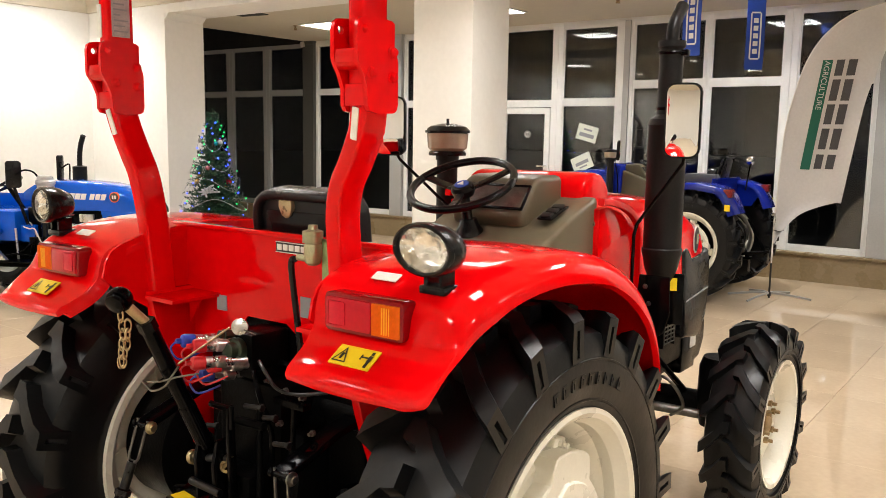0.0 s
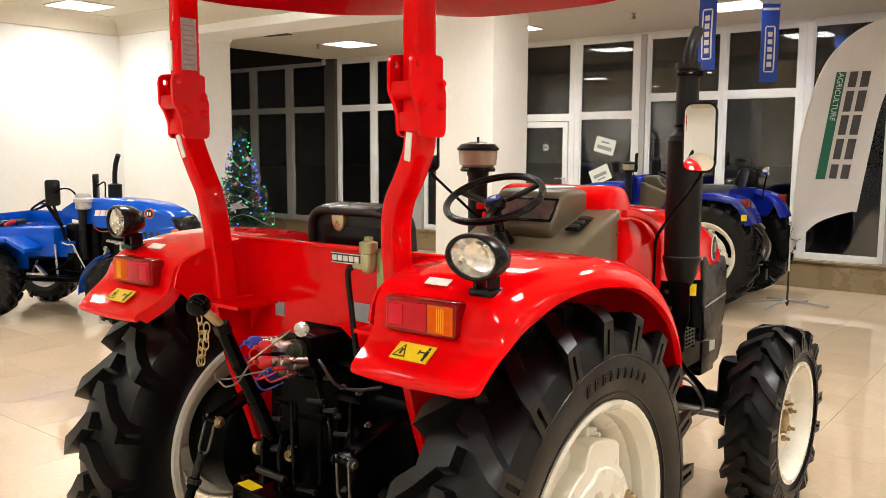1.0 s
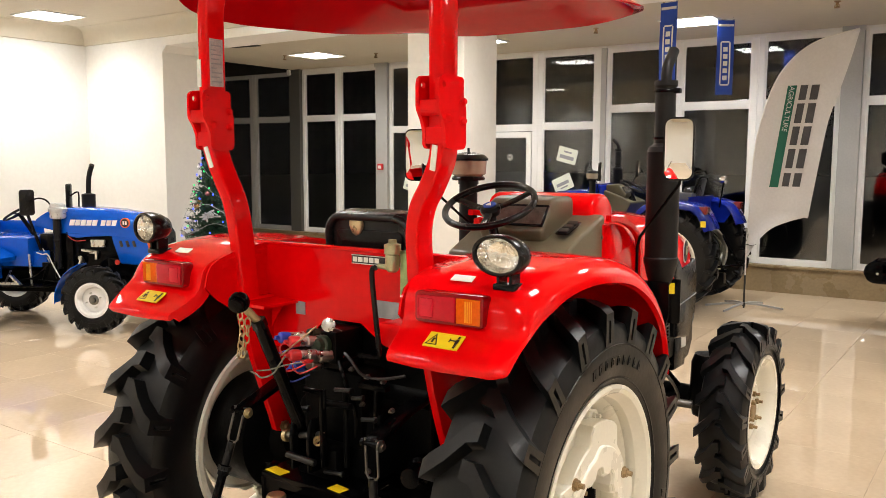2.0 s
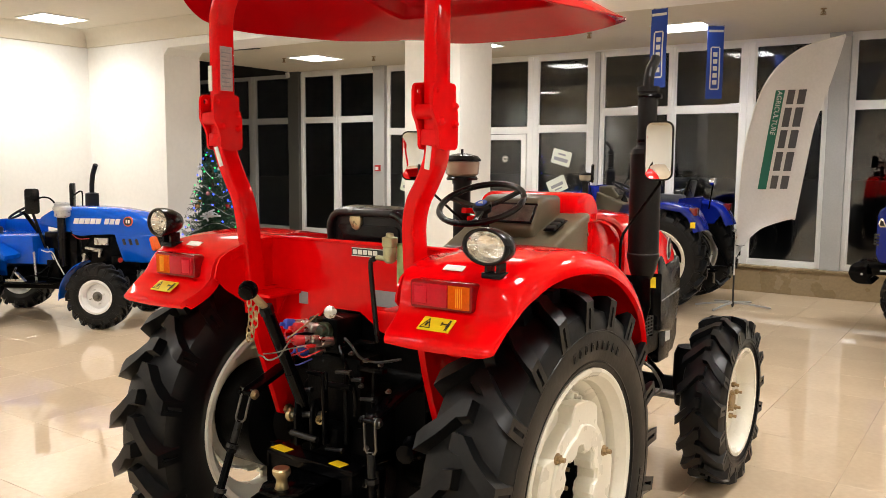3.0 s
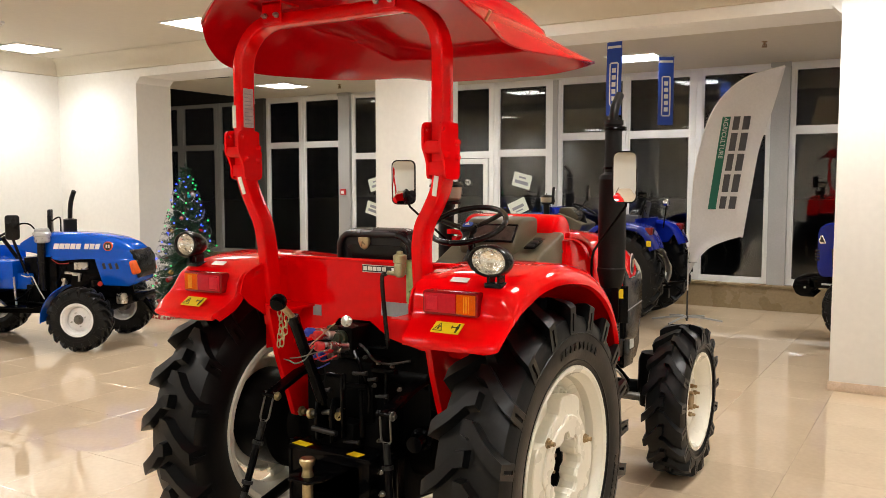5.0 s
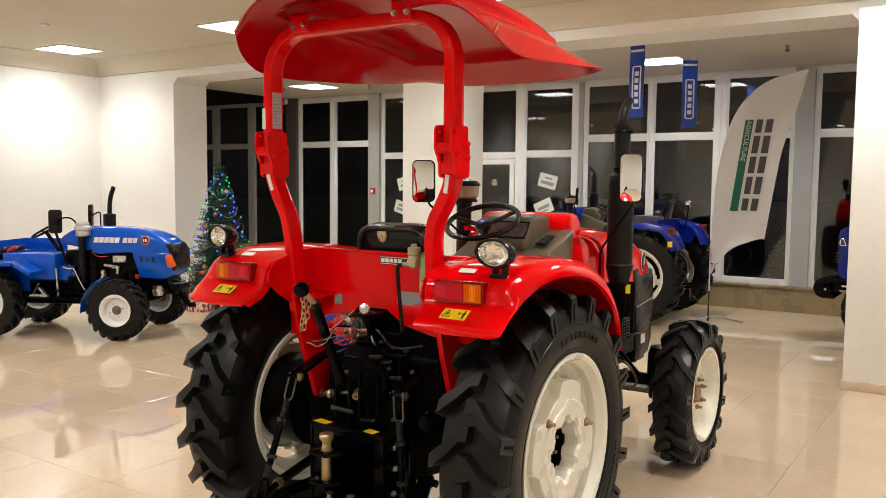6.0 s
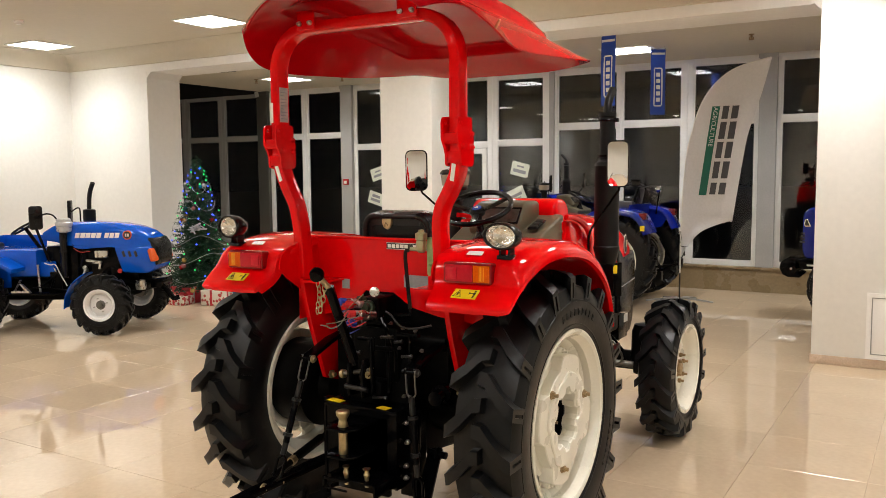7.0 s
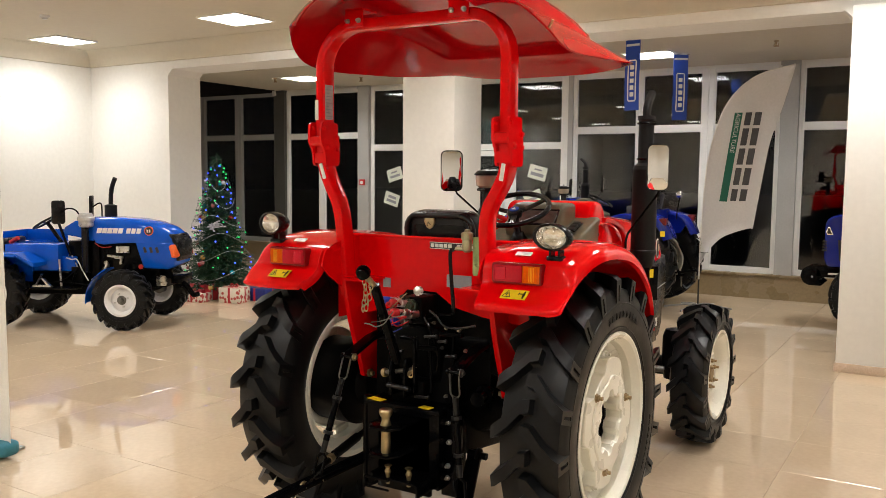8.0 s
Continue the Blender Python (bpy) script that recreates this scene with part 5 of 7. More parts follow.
    # air pre-cleaner
    pre = part("air_intake", merge(turned_profile([(0.042, 1.1), (0.042, 1.5), (0.047, 1.5), (0.047, 1.52), (0.038, 1.53)], (-0.40, 1.05, 0), (0, 0, 1), 28)), EXHAUST, t, "black air intake pipe")
    part("bowl", turned_profile([(0.062, 1.535), (0.079, 1.548), (0.084, 1.606), (0.078, 1.608)], (-0.40, 1.05, 0), (0, 0, 1), 32), BOWL, pre, "smoked clear plastic dust bowl")
    part("lid", merge(turned_profile([(0.09, 1.608), (0.091, 1.617), (0.074, 1.634), (0.026, 1.645), (0.001, 1.646)], (-0.40, 1.05, 0), (0, 0, 1), 32), rod((-0.40, 1.05, 1.64), (-0.40, 1.05, 1.665), 0.006), turned_profile([(0.074, 1.518), (0.076, 1.528), (0.07, 1.536)], (-0.40, 1.05, 0), (0, 0, 1), 28)), PLASTIC, pre)
    # mirrors
    for s, c2, foot in ((1, (0.645, 0.86, 1.655), (0.445, 0.985, 1.29)), (-1, (-0.557, 0.88, 1.632), (-0.33, 0.98, 1.3))):
        yaw, wide = (14, 0.110) if s > 0 else (27, 0.125)
        mm = Matrix.Translation(c2) @ Matrix.Rotation(radians(yaw), 4, "Z") @ Matrix.Rotation(radians(2), 4, "X")
        mir = part("mirror", turned(merge(prism(rounded(wide, 0.232, 0.03), "y", -0.012, 0.012), prism(rounded(wide - 0.02, 0.205, 0.025), "y", 0.012, 0.022)), mm), PLASTIC, t, "rear-view mirror in a black housing")
        part("mirror_glass", turned(bulged(wide - 0.012, 0.219, 0.025, -0.0125, 1.0), mm), MIRROR, mir, "convex mirror glass", sharp=60)
        part("mirror_arm", tube([(c2[0], c2[1] + 0.03, c2[2] - 0.09), (c2[0] - s * 0.01, c2[1] + 0.045, c2[2] - 0.13), (foot[0] + s * 0.01, foot[1], foot[2] + 0.02), (foot[0], foot[1], foot[2] - 0.02), (foot[0], foot[1], foot[2] - 0.2)], 0.006), BLACK, mir)
    if not full:
        return t
    # name plate, stickers and pipes on the rear panel
    plate = part("name_plate", blk(0.0, 0.23, -0.232, -0.226, 1.295, 1.324, 0.002), INK, panel, "black name plate with pale bars")
    marks = [blk(0.008 + 0.0215 * k, 0.008 + 0.0215 * k + 0.016, -0.2345, -0.232, 1.302, 1.317) for k in range(10) if k != 5]
    part("plate_marks", merge(*marks, blk(0.002, 0.228, -0.2345, -0.232, 1.3215, 1.3235), blk(0.002, 0.228, -0.2345, -0.232, 1.2955, 1.2975)), WHITE, plate)
    part("sticker", blk(-0.245, -0.205, -0.228, -0.225, 1.11, 1.152), GREYTAPE, panel)
    part("sticker", blk(0.085, 0.205, -0.228, -0.225, 1.135, 1.188), GREYTAPE, panel)
    part("socket_bracket", merge(prism([(0.272, 1.362), (0.304, 1.362), (0.304, 1.232), (0.292, 1.206), (0.276, 1.206), (0.272, 1.216)], "y", -0.339, -0.335, 0.001), blk(0.272, 0.304, -0.339, -0.30, 1.356, 1.36)), PASSIVATED, panel, "green-yellow passivated bracket plate")
    part("trailer_socket", merge(turned_profile([(0.012, 0), (0.018, 0.006), (0.021, 0.02), (0.021, 0.045), (0.018, 0.05), (0.024, 0.052), (0.024, 0.078), (0.012, 0.082), (0.011, 0.092), (0.001, 0.093)], (0.250, -0.345, 1.30), (0, 0, 1), 20), rod((0.245, -0.345, 1.312), (0.195, -0.338, 1.312), 0.008)), ZINC, panel, "small pale zinc trailer socket")
    part("hose", tube(smoothed([(0.18, -0.335, 1.306), (0.162, -0.33, 1.285), (0.16, -0.31, 1.15), (0.162, -0.30, 1.06), (0.15, -0.29, 1.03), (0.06, -0.27, 1.02)], 6), 0.008), PLASTIC, panel, "black cable")
    part("bolt", hexbolt((0.288, -0.340, 1.25), (0, -1, 0), 0.008, 0.005), PASSIVATED, panel)
    # hitch tower and drawbar
    box = part("drawbar_box", blk(-0.165, 0.185, -0.455, -0.445, 0.34, 0.646), BLACK, t, "black steel drawbar frame")
    part("top_plate", blk(-0.175, 0.195, -0.46, -0.24, 0.646, 0.664, 0.003), BLACK, box)
    for x in (-0.175, 0.185):
        part("cheek_plate", blk(x, x + 0.01, -0.46, -0.24, 0.34, 0.646), BLACK, box)
    for x, h in ((-0.128, 0.037), (0.118, 0.027)):
        part("sticker", turned(blk(-h, h, -0.019, 0.019, 0, 0.002), pose(x, -0.436, 0.665, 0, 0, -8)), YELLOW, box, "yellow warning label")
    hexa = [(-0.045, -0.45), (-0.045, -0.60), (-0.01, -0.65), (0.075, -0.65), (0.105, -0.60), (0.105, -0.45)]
    jaw = part("drawbar_jaw", merge(prism(hexa, "z", 0.610, 0.622, 0.003), prism(hexa, "z", 0.500, 0.511, 0.003), blk(-0.11, 0.15, -0.455, -0.43, 0.3, 0.63, 0.005), blk(-0.03, -0.015, -0.62, -0.44, 0.41, 0.425), blk(-0.04, 0.16, -0.60, -0.44, 0.395, 0.406, 0.003), blk(-0.06, 0.06, -0.62, -0.612, 0.398, 0.408, 0.002), blk(-0.06, 0.06, -0.62, -0.612, 0.36, 0.368, 0.002), blk(-0.06, -0.05, -0.62, -0.60, 0.36, 0.408, 0.002), blk(0.175, 0.185, -0.60, -0.44, 0.35, 0.40, 0.002), blk(0.155, 0.18, -0.60, -0.45, 0.395, 0.404, 0.002)), BLACK, t, "black drawbar clevis")
    part("drawbar_pin", turned_profile([(0.011, 0.49), (0.019, 0.495), (0.019, 0.61), (0.022, 0.622), (0.017, 0.64), (0.017, 0.652), (0.027, 0.668), (0.028, 0.68), (0.024, 0.686), (0.001, 0.687)], (0.035, -0.60, 0), (0, 0, 1), 24), BRASS, jaw, "zinc yellow drawbar pin")
    for x, y in ((0.035, -0.585), (0.125, -0.57)):
        part("small_pin", turned_profile([(0.008, 0.38), (0.009, 0.415), (0.014, 0.43), (0.009, 0.44), (0.009, 0.447), (0.017, 0.455), (0.001, 0.459)], (x, y, 0), (0, 0, 1), 16), BRASS, jaw)
    for x, z in ((0.205, 0.61), (0.212, 0.53), (0.205, 0.43), (0.205, 0.38)):
        part("bolt", hexbolt((x, -0.40, z), (0, -1, 0), 0.011, 0.010), STEEL, box)
    part("side_plate", blk(0.17, 0.25, -0.40, -0.36, 0.3, 0.66, 0.006), BLACK, box)
    part("side_plate", blk(-0.23, -0.18, -0.40, -0.36, 0.28, 0.66, 0.006), BLACK, box)
    # lift arms, rods and lower links
    rock = part("rock_shaft", merge(rod((-0.28, -0.18, 0.90), (0.28, -0.18, 0.90), 0.045, n=20), blk(-0.12, 0.12, -0.33, -0.1, 0.74, 0.98, 0.02), blk(-0.08, 0.08, -0.40, -0.28, 0.66, 0.76, 0.012)), CASTBLACK, t, "black lift housing with rocker shaft")
    for s in (-1, 1):
        top = Vector((s * 0.262, -0.46, 0.836))
        low = Vector((-0.30, -0.62, 0.36)) if s < 0 else Vector((0.325, -0.50, 0.34))
        part("lift_arm", tube([(s * 0.262, -0.17, 0.91), (s * 0.262, -0.30, 0.89), top], w=0.018, h=0.055, up=(1, 0, 0)), BLACK, rock)
        d = (low - top).normalized()
        fork = [top + Vector((-0.021, 0, 0.014)), top + Vector((-0.021, 0, 0)) + d * 0.085, top + d * 0.096 + Vector((-0.014, 0, 0)), top + d * 0.096 + Vector((0.014, 0, 0)), top + Vector((0.021, 0, 0)) + d * 0.085, top + Vector((0.021, 0, 0.014))]
        rodp = part("lift_rod", merge(rod(top + d * 0.094, top + d * 0.2, 0.009), rod(top + d * 0.17, top + d * 0.20, 0.017, n=6), rod(top + d * 0.2, top + d * 0.36, 0.0135), rod(top + d * 0.36, low - d * 0.09, 0.011), tube([low + Vector((-0.02, 0, 0)), low + Vector((-0.021, 0, 0)) - d * 0.075, low - d * 0.09, low + Vector((0.021, 0, 0)) - d * 0.075, low + Vector((0.02, 0, 0))], 0.0065, 8)), BLACK, t, "black adjustable lift rod")
        # Pale steel colour puts the highlights of the fork into its material.
        part("fork", tube(fork, 0.0038, 8), DULLSTEEL, rodp, "fork in pale steel colour for its highlights")
        for p, q in ((top + d * 0.098, top + d * 0.168), (low - d * 0.17, low - d * 0.092)):
            part("threaded_rod", rod(p, q, 0.0125), OILED, rodp, "oiled dark steel thread")
        for p in (top + d * 0.172, low - d * 0.184):
            part("lock_nut", rod(p, p + d * 0.014, 0.021, n=6), OILED, rodp)
        part("pin", rod(top + Vector((-0.032, 0, 0)), top + Vector((0.032, 0, 0)), 0.008), BLACK, rodp)
        part("fork_ear", turned_profile([(0.013, -0.031), (0.013, -0.021)], top, (1, 0, 0), 14), BLACK, rodp)
        part("fork_ear", turned_profile([(0.013, 0.021), (0.013, 0.031)], top, (1, 0, 0), 14), BLACK, rodp)
        part("pin_head", turned_profile([(0.016, 0.031), (0.017, 0.037), (0.009, 0.042), (0.009, 0.047), (0.001, 0.047)], top, (1, 0, 0), 16), BRASS if s < 0 else DULLSTEEL, rodp)
        bz = 0.325 if s < 0 else 0.292
        link = part("lower_link", merge(tube([(-0.22, -0.08, 0.38), (-0.27, -0.4, 0.36), (-0.34, -0.72, 0.32), (-0.385, -1.02, 0.285)] if s < 0 else [(0.24, -0.235, 0.455), (0.25, -0.27, 0.425), (0.293, -0.41, 0.315), (0.345, -0.72, 0.29), (0.385, -1.02, 0.285)], w=0.024 if s < 0 else 0.018, h=0.062, up=(1, 0, 0)), turned_profile([(0.04, -0.02), (0.046, 0), (0.04, 0.02)], (s * 0.39, -1.06, 0.28), (1, 0, 0), 20)), BLACK, t, "black three-point lower link")
        part("link_bolt", merge(hexbolt((s * 0.335 + 0.012, -0.68, bz), (1, 0, 0), 0.014, 0.010), turned_profile([(0.022, 0.0), (0.022, 0.006), (0.001, 0.007)], (s * 0.335 + 0.01, -0.68, bz), (1, 0, 0), 20)), BRASS, link)
        part("link_bolt", merge(hexbolt((s * (0.31 if s < 0 else 0.322) + 0.006, -0.60, bz + 0.008), (1, 0, 0), 0.010, 0.010)), BRASS, link)
        if s > 0:
            part("link_pivot", merge(rod((0.215, -0.25, 0.445), (0.30, -0.25, 0.440), 0.015), turned_profile([(0.028, 0.0), (0.030, 0.006), (0.028, 0.014), (0.016, 0.016)], (0.256, -0.25, 0.442), (1, 0, 0), 20)), CASTBLACK, link, "rusty black pivot pin")
            continue
        part("stabiliser", merge(rod((-0.42, -0.12, 0.40), (-0.36, -0.58, 0.34), 0.014), rod((-0.41, -0.2, 0.39), (-0.385, -0.4, 0.365), 0.021)), CASTBLACK, t, "stabiliser with turnbuckle")
        part("stabiliser_nut", rod((-0.381, -0.42, 0.362), (-0.377, -0.45, 0.358), 0.021, n=6), RUST, t)
    # top link folded up, with its pin chain
    foot, head = Vector((-0.012, -0.435, 0.80)), Vector((-0.033, -0.658, 1.229))
    knee = Vector((-0.016, -0.605, 1.170))
    up = (knee - foot).normalized()
    tl = part("top_link", merge(rod(foot + up * 0.04, foot + up * 0.10, 0.013), rod(foot + up * 0.06, foot + up * 0.17, 0.021), rod(foot + up * 0.165, knee, 0.0195), rod(knee - up * 0.02, knee + up * 0.006, 0.022, n=6)), BLACK, t, "black top link folded upright")
    for x in (-0.046, 0.022):
        part("lug", prism([(-0.40, 0.70), (-0.465, 0.70), (-0.468, 0.80), (-0.455, 0.86), (-0.42, 0.86), (-0.40, 0.80)], "x", x, x + 0.014, 0.004), BLACK, tl)
    part("threaded_end", rod(knee, head, 0.0115), BRASS, tl)
    part("ball_end", merge(turned_profile([(0.010, -0.022), (0.023, -0.018), (0.028, -0.010), (0.029, 0.004), (0.027, 0.009), (0.020, 0.009), (0.018, 0.013), (0.022, 0.015), (0.022, 0.021), (0.015, 0.024), (0.001, 0.024)], head, (0.28, -0.8, -0.42), 28)), BLACK, tl, "flanged black ball collar")
    part("cross_pin", rod((-0.085, -0.432, 0.785), (0.058, -0.432, 0.815), 0.010), DULLSTEEL, tl)
    part("pin_head", turned_profile([(0.018, 0), (0.019, 0.004), (0.019, 0.014), (0.016, 0.018), (0.001, 0.018)], (-0.082, -0.432, 0.785), (-1, 0, -0.2), 18), BRASS, tl)
    part("pin_clip", merge(rod((0.055, -0.440, 0.800), (0.062, -0.438, 0.832), 0.008, n=10), rod((0.040, -0.445, 0.79), (0.072, -0.443, 0.83), 0.005, n=8), ring((0.048, -0.445, 0.796), (0.2, -1, 0), 0.012, 0.004, 14, 6)), BRASS, tl)
    lx, ly, lz = head.x + 0.03, head.y - 0.004, head.z - 0.035
    for k in range(6):
        z = lz - 0.021 * k
        part("chain_link", turned(ring((0, 0, 0), (0, 1, 0), 0.0095, 0.0022, 14, 6), Matrix.Translation((lx - 0.022 + 0.006 * math.sin(k * 0.9), ly, z)) @ Matrix.Rotation(radians(80 * (k % 2) + 10), 4, "Z") @ Matrix.Diagonal((0.8, 1, 1.45, 1))), BRASS, tl)
    for k in range(5):
        z = lz - 0.015 - 0.021 * k
        part("chain_link", turned(ring((0, 0, 0), (0, 1, 0), 0.0095, 0.0022, 14, 6), Matrix.Translation((lx + 0.014 - 0.005 * k + 0.004 * math.sin(k), ly - 0.006, z)) @ Matrix.Rotation(radians(80 * (k % 2) + 35), 4, "Z") @ Matrix.Diagonal((0.8, 1, 1.45, 1))), BRASS, tl)
    part("linch_clip", merge(tube(smoothed([(-0.091, -0.57, 1.011), (-0.05, -0.588, 1.014), (-0.02, -0.592, 1.008), (0.012, -0.582, 1.022), (0.028, -0.572, 1.048), (0.045, -0.566, 1.072)], 6), 0.0025, 8), tube(smoothed([(-0.05, -0.584, 1.022), (0.0, -0.585, 1.032), (0.04, -0.565, 1.046), (0.083, -0.54, 1.056)], 6), 0.0021, 8)), DULLSTEEL, tl, "bent wire linch clip")
    # hydraulic couplers
    hyd = part("valve_block", merge(blk(-0.055, 0.035, -0.345, -0.22, 1.0, 1.10, 0.008), blk(-0.075, 0.05, -0.34, -0.23, 0.985, 1.008, 0.004)), CASTBLACK, t, "black hydraulic valve block")
    part("valve_cap", turned_profile([(0.030, -0.02), (0.030, 0.006), (0.027, 0.009), (0.022, 0.010), (0.018, 0.026), (0.010, 0.03), (0.001, 0.03)], (-0.010, -0.362, 1.060), (0.1, -1, 0.12), 22), VALVE, hyd)
    part("valve_cap", turned_profile([(0.015, -0.02), (0.015, 0.008), (0.011, 0.010), (0.011, 0.02), (0.001, 0.021)], (-0.042, -0.362, 1.094), (-0.1, -1, 0.2), 6), VALVE, hyd)
    redcap = mat("red_cap", (0.6, 0.02, 0.025), 0.35)
    bluecap = mat("blue_cap", (0.02, 0.05, 0.4), 0.35)
    for (x, y, z, capm) in ((-0.079, -0.480, 1.094, bluecap), (-0.053, -0.468, 1.083, redcap), (-0.026, -0.492, 1.050, redcap), (-0.062, -0.44, 1.002, bluecap), (-0.02, -0.45, 1.035, redcap)):
        tip = Vector((x, y, z))
        d = Vector((-0.30, -0.94, 0.10)).normalized()
        o = tip - d * 0.13
        cp = part("coupler", turned_profile([(0.011, -0.02), (0.011, 0.03), (0.016, 0.034), (0.016, 0.058), (0.012, 0.062), (0.015, 0.066), (0.015, 0.09)], o, d, 18), STEEL, hyd, "bright steel coupler")
        part("dust_cap", turned_profile([(0.0165, 0.088), (0.0175, 0.112), (0.015, 0.118), (0.007, 0.121), (0.006, 0.133), (0.001, 0.134)], o, d, 18), capm, cp, "coloured rubber dust cap")
        part("cap_strap", tube(smoothed([o + d * 0.13, o + d * 0.125 + Vector((-0.02, -0.01, -0.02)), o + d * 0.10 + Vector((-0.012, -0.02, -0.045)), o + d * 0.06 + Vector((0.004, -0.012, -0.025))], 5), 0.0026, 6), capm, cp)
    part("control_lever", rod((-0.03, -0.36, 1.114), (-0.015, -0.525, 1.058), 0.0025), BRASS, hyd)
    part("lever_knob", turned_profile([(0.020, -0.008), (0.021, 0), (0.020, 0.004), (0.006, 0.008), (0.001, 0.008)], (0.051, -0.395, 1.134), (0.6, -0.75, 0.2), 18), STEEL, hyd)
    part("wire_loop", tube(smoothed([(0.055, -0.395, 1.130), (0.072, -0.39, 1.126), (0.09, -0.38, 1.118)], 6), 0.0016, 6), DULLSTEEL, hyd)
    # small rods and lugs on the gearbox back
    part("linkage", merge(rod((0.10, -0.38, 0.94), (0.12, -0.40, 0.72), 0.008), rod((0.04, -0.40, 0.90), (0.14, -0.40, 0.905), 0.010)), CASTBLACK, t, "black control linkage")
    part("sensing_lever", merge(prism([(-0.425, 0.72), (-0.45, 0.72), (-0.455, 0.95), (-0.435, 0.955)], "x", 0.062, 0.074, 0.003), rod((0.0, -0.445, 0.945), (0.075, -0.445, 0.945), 0.008), rod((0.078, -0.447, 0.955), (0.082, -0.45, 0.90), 0.006)), BLACK, t, "upright black sensing lever")
    part("control_rod", merge(rod((0.2, -0.36, 0.97), (0.2, -0.37, 0.80), 0.007), blk(0.14, 0.24, -0.37, -0.345, 0.955, 0.97)), BLACK, t)
    # Pins added in steel colour as glints among the black parts.
    for x, z, w in ((0.10, 0.955, 0.05), (0.165, 0.94, 0.03), (-0.045, 0.875, 0.03), (0.055, 0.70, 0.06), (0.20, 0.885, 0.04)):
        part("glint_pin", merge(rod((x, -0.425, z), (x + w, -0.42, z + 0.004), 0.006, n=10), rod((x + w, -0.42, z + 0.004), (x + w + 0.008, -0.42, z + 0.004), 0.009, n=6)), OILED, t, "small steel pin added as a glint")
    part("oil_pipe", tube(smoothed([(0.09, -0.37, 1.05), (0.13, -0.39, 1.04), (0.17, -0.385, 1.0), (0.22, -0.36, 0.99), (0.29, -0.34, 1.005)], 6), 0.0045, 8), OILED, t, "thin dark steel oil pipe")
    part("pto_stub", turned_profile([(0.055, 0), (0.055, 0.05), (0.04, 0.055), (0.04, 0.1), (0.02, 0.105)], (0.02, -0.33, 0.52), (0, -1, 0), 24), CASTBLACK, t)
    part("filter_can", turned_profile([(0.035, 0), (0.042, 0.03), (0.042, 0.06), (0.03, 0.07), (0.03, 0.13), (0.001, 0.13)], (0.27, -0.20, 0.70), (0.2, -1, 0), 20), BLACK, t, "black cylindrical filter")
    part("lug_pin", rod((-0.05, -0.47, 0.745), (0.06, -0.47, 0.74), 0.010), OILED, t)
    # Dull steel instead of black on these bolts adds further glints.
    for x, z in ((0.10, 1.0), (0.16, 0.985), (0.14, 0.90), (0.25, 0.90), (0.22, 0.98), (0.16, 0.70)):
        part("bolt", hexbolt((x, -0.345, z), (0, -1, 0), 0.008, 0.008), DULLSTEEL, t)
    part("pipe", tube(smoothed([(0.06, -0.36, 1.02), (0.10, -0.38, 0.97), (0.13, -0.37, 0.88), (0.12, -0.36, 0.80)], 6), 0.007, 8), BLACK, t)
    return t


tractor("red_tractor", "glossy red compact tractor with a sun canopy and cream wheels", RED, pose(0, 0, 0))

# ---- other blue tractors, parked by the windows ----
sib = tractor("blue_tractor", "dark blue compact tractor without canopy, parked by the windows", DEEPBLUE, pose(-1.42, 7.06, 0, 0, 0, 90), with_canopy=False, full=False)
sib.scale = (0.9, 0.9, 0.9)
part("tool_box", blk(-0.30, -0.02, -0.20, 0.16, 1.27, 1.385, 0.008), mat("grey_box", (0.09, 0.095, 0.10), 0.4), sib, "dark grey metal box beside the seat")
part("seat_frame", tube([(-0.20, -0.16, 1.25), (-0.19, -0.21, 1.45), (-0.17, -0.25, 1.57), (0.12, -0.25, 1.57), (0.14, -0.21, 1.45), (0.15, -0.16, 1.25)], 0.012), BLACK, sib, "black tubular seat back frame")
part("seat_pad", turned(blk(-0.16, 0.11, -0.03, 0.03, -0.17, 0.13, 0.02, 3), pose(0, -0.20, 1.43, 12)), VINYL, sib)
part("lamp_stalk", rod((-0.2, -0.50, 1.22), (-0.2, -0.54, 1.52), 0.009), BLACK, sib)
part("work_lamp", turned(turned_profile([(0.03, -0.03), (0.05, 0.0), (0.052, 0.035), (0.04, 0.04), (0.001, 0.03)], (0, 0, 0), (0, -1, 0), 20), Matrix.Translation((-0.2, -0.53, 1.55))), CHROME, sib, "small chrome work lamp")
bros = tractor("blue_tractor", "dark blue compact tractor with a black front bracket behind the column", DEEPBLUE, pose(3.08, 6.95, 0, 0, 0, 90), with_canopy=False, full=False, nose=1.0)
bros.scale = (0.9, 0.9, 0.9)


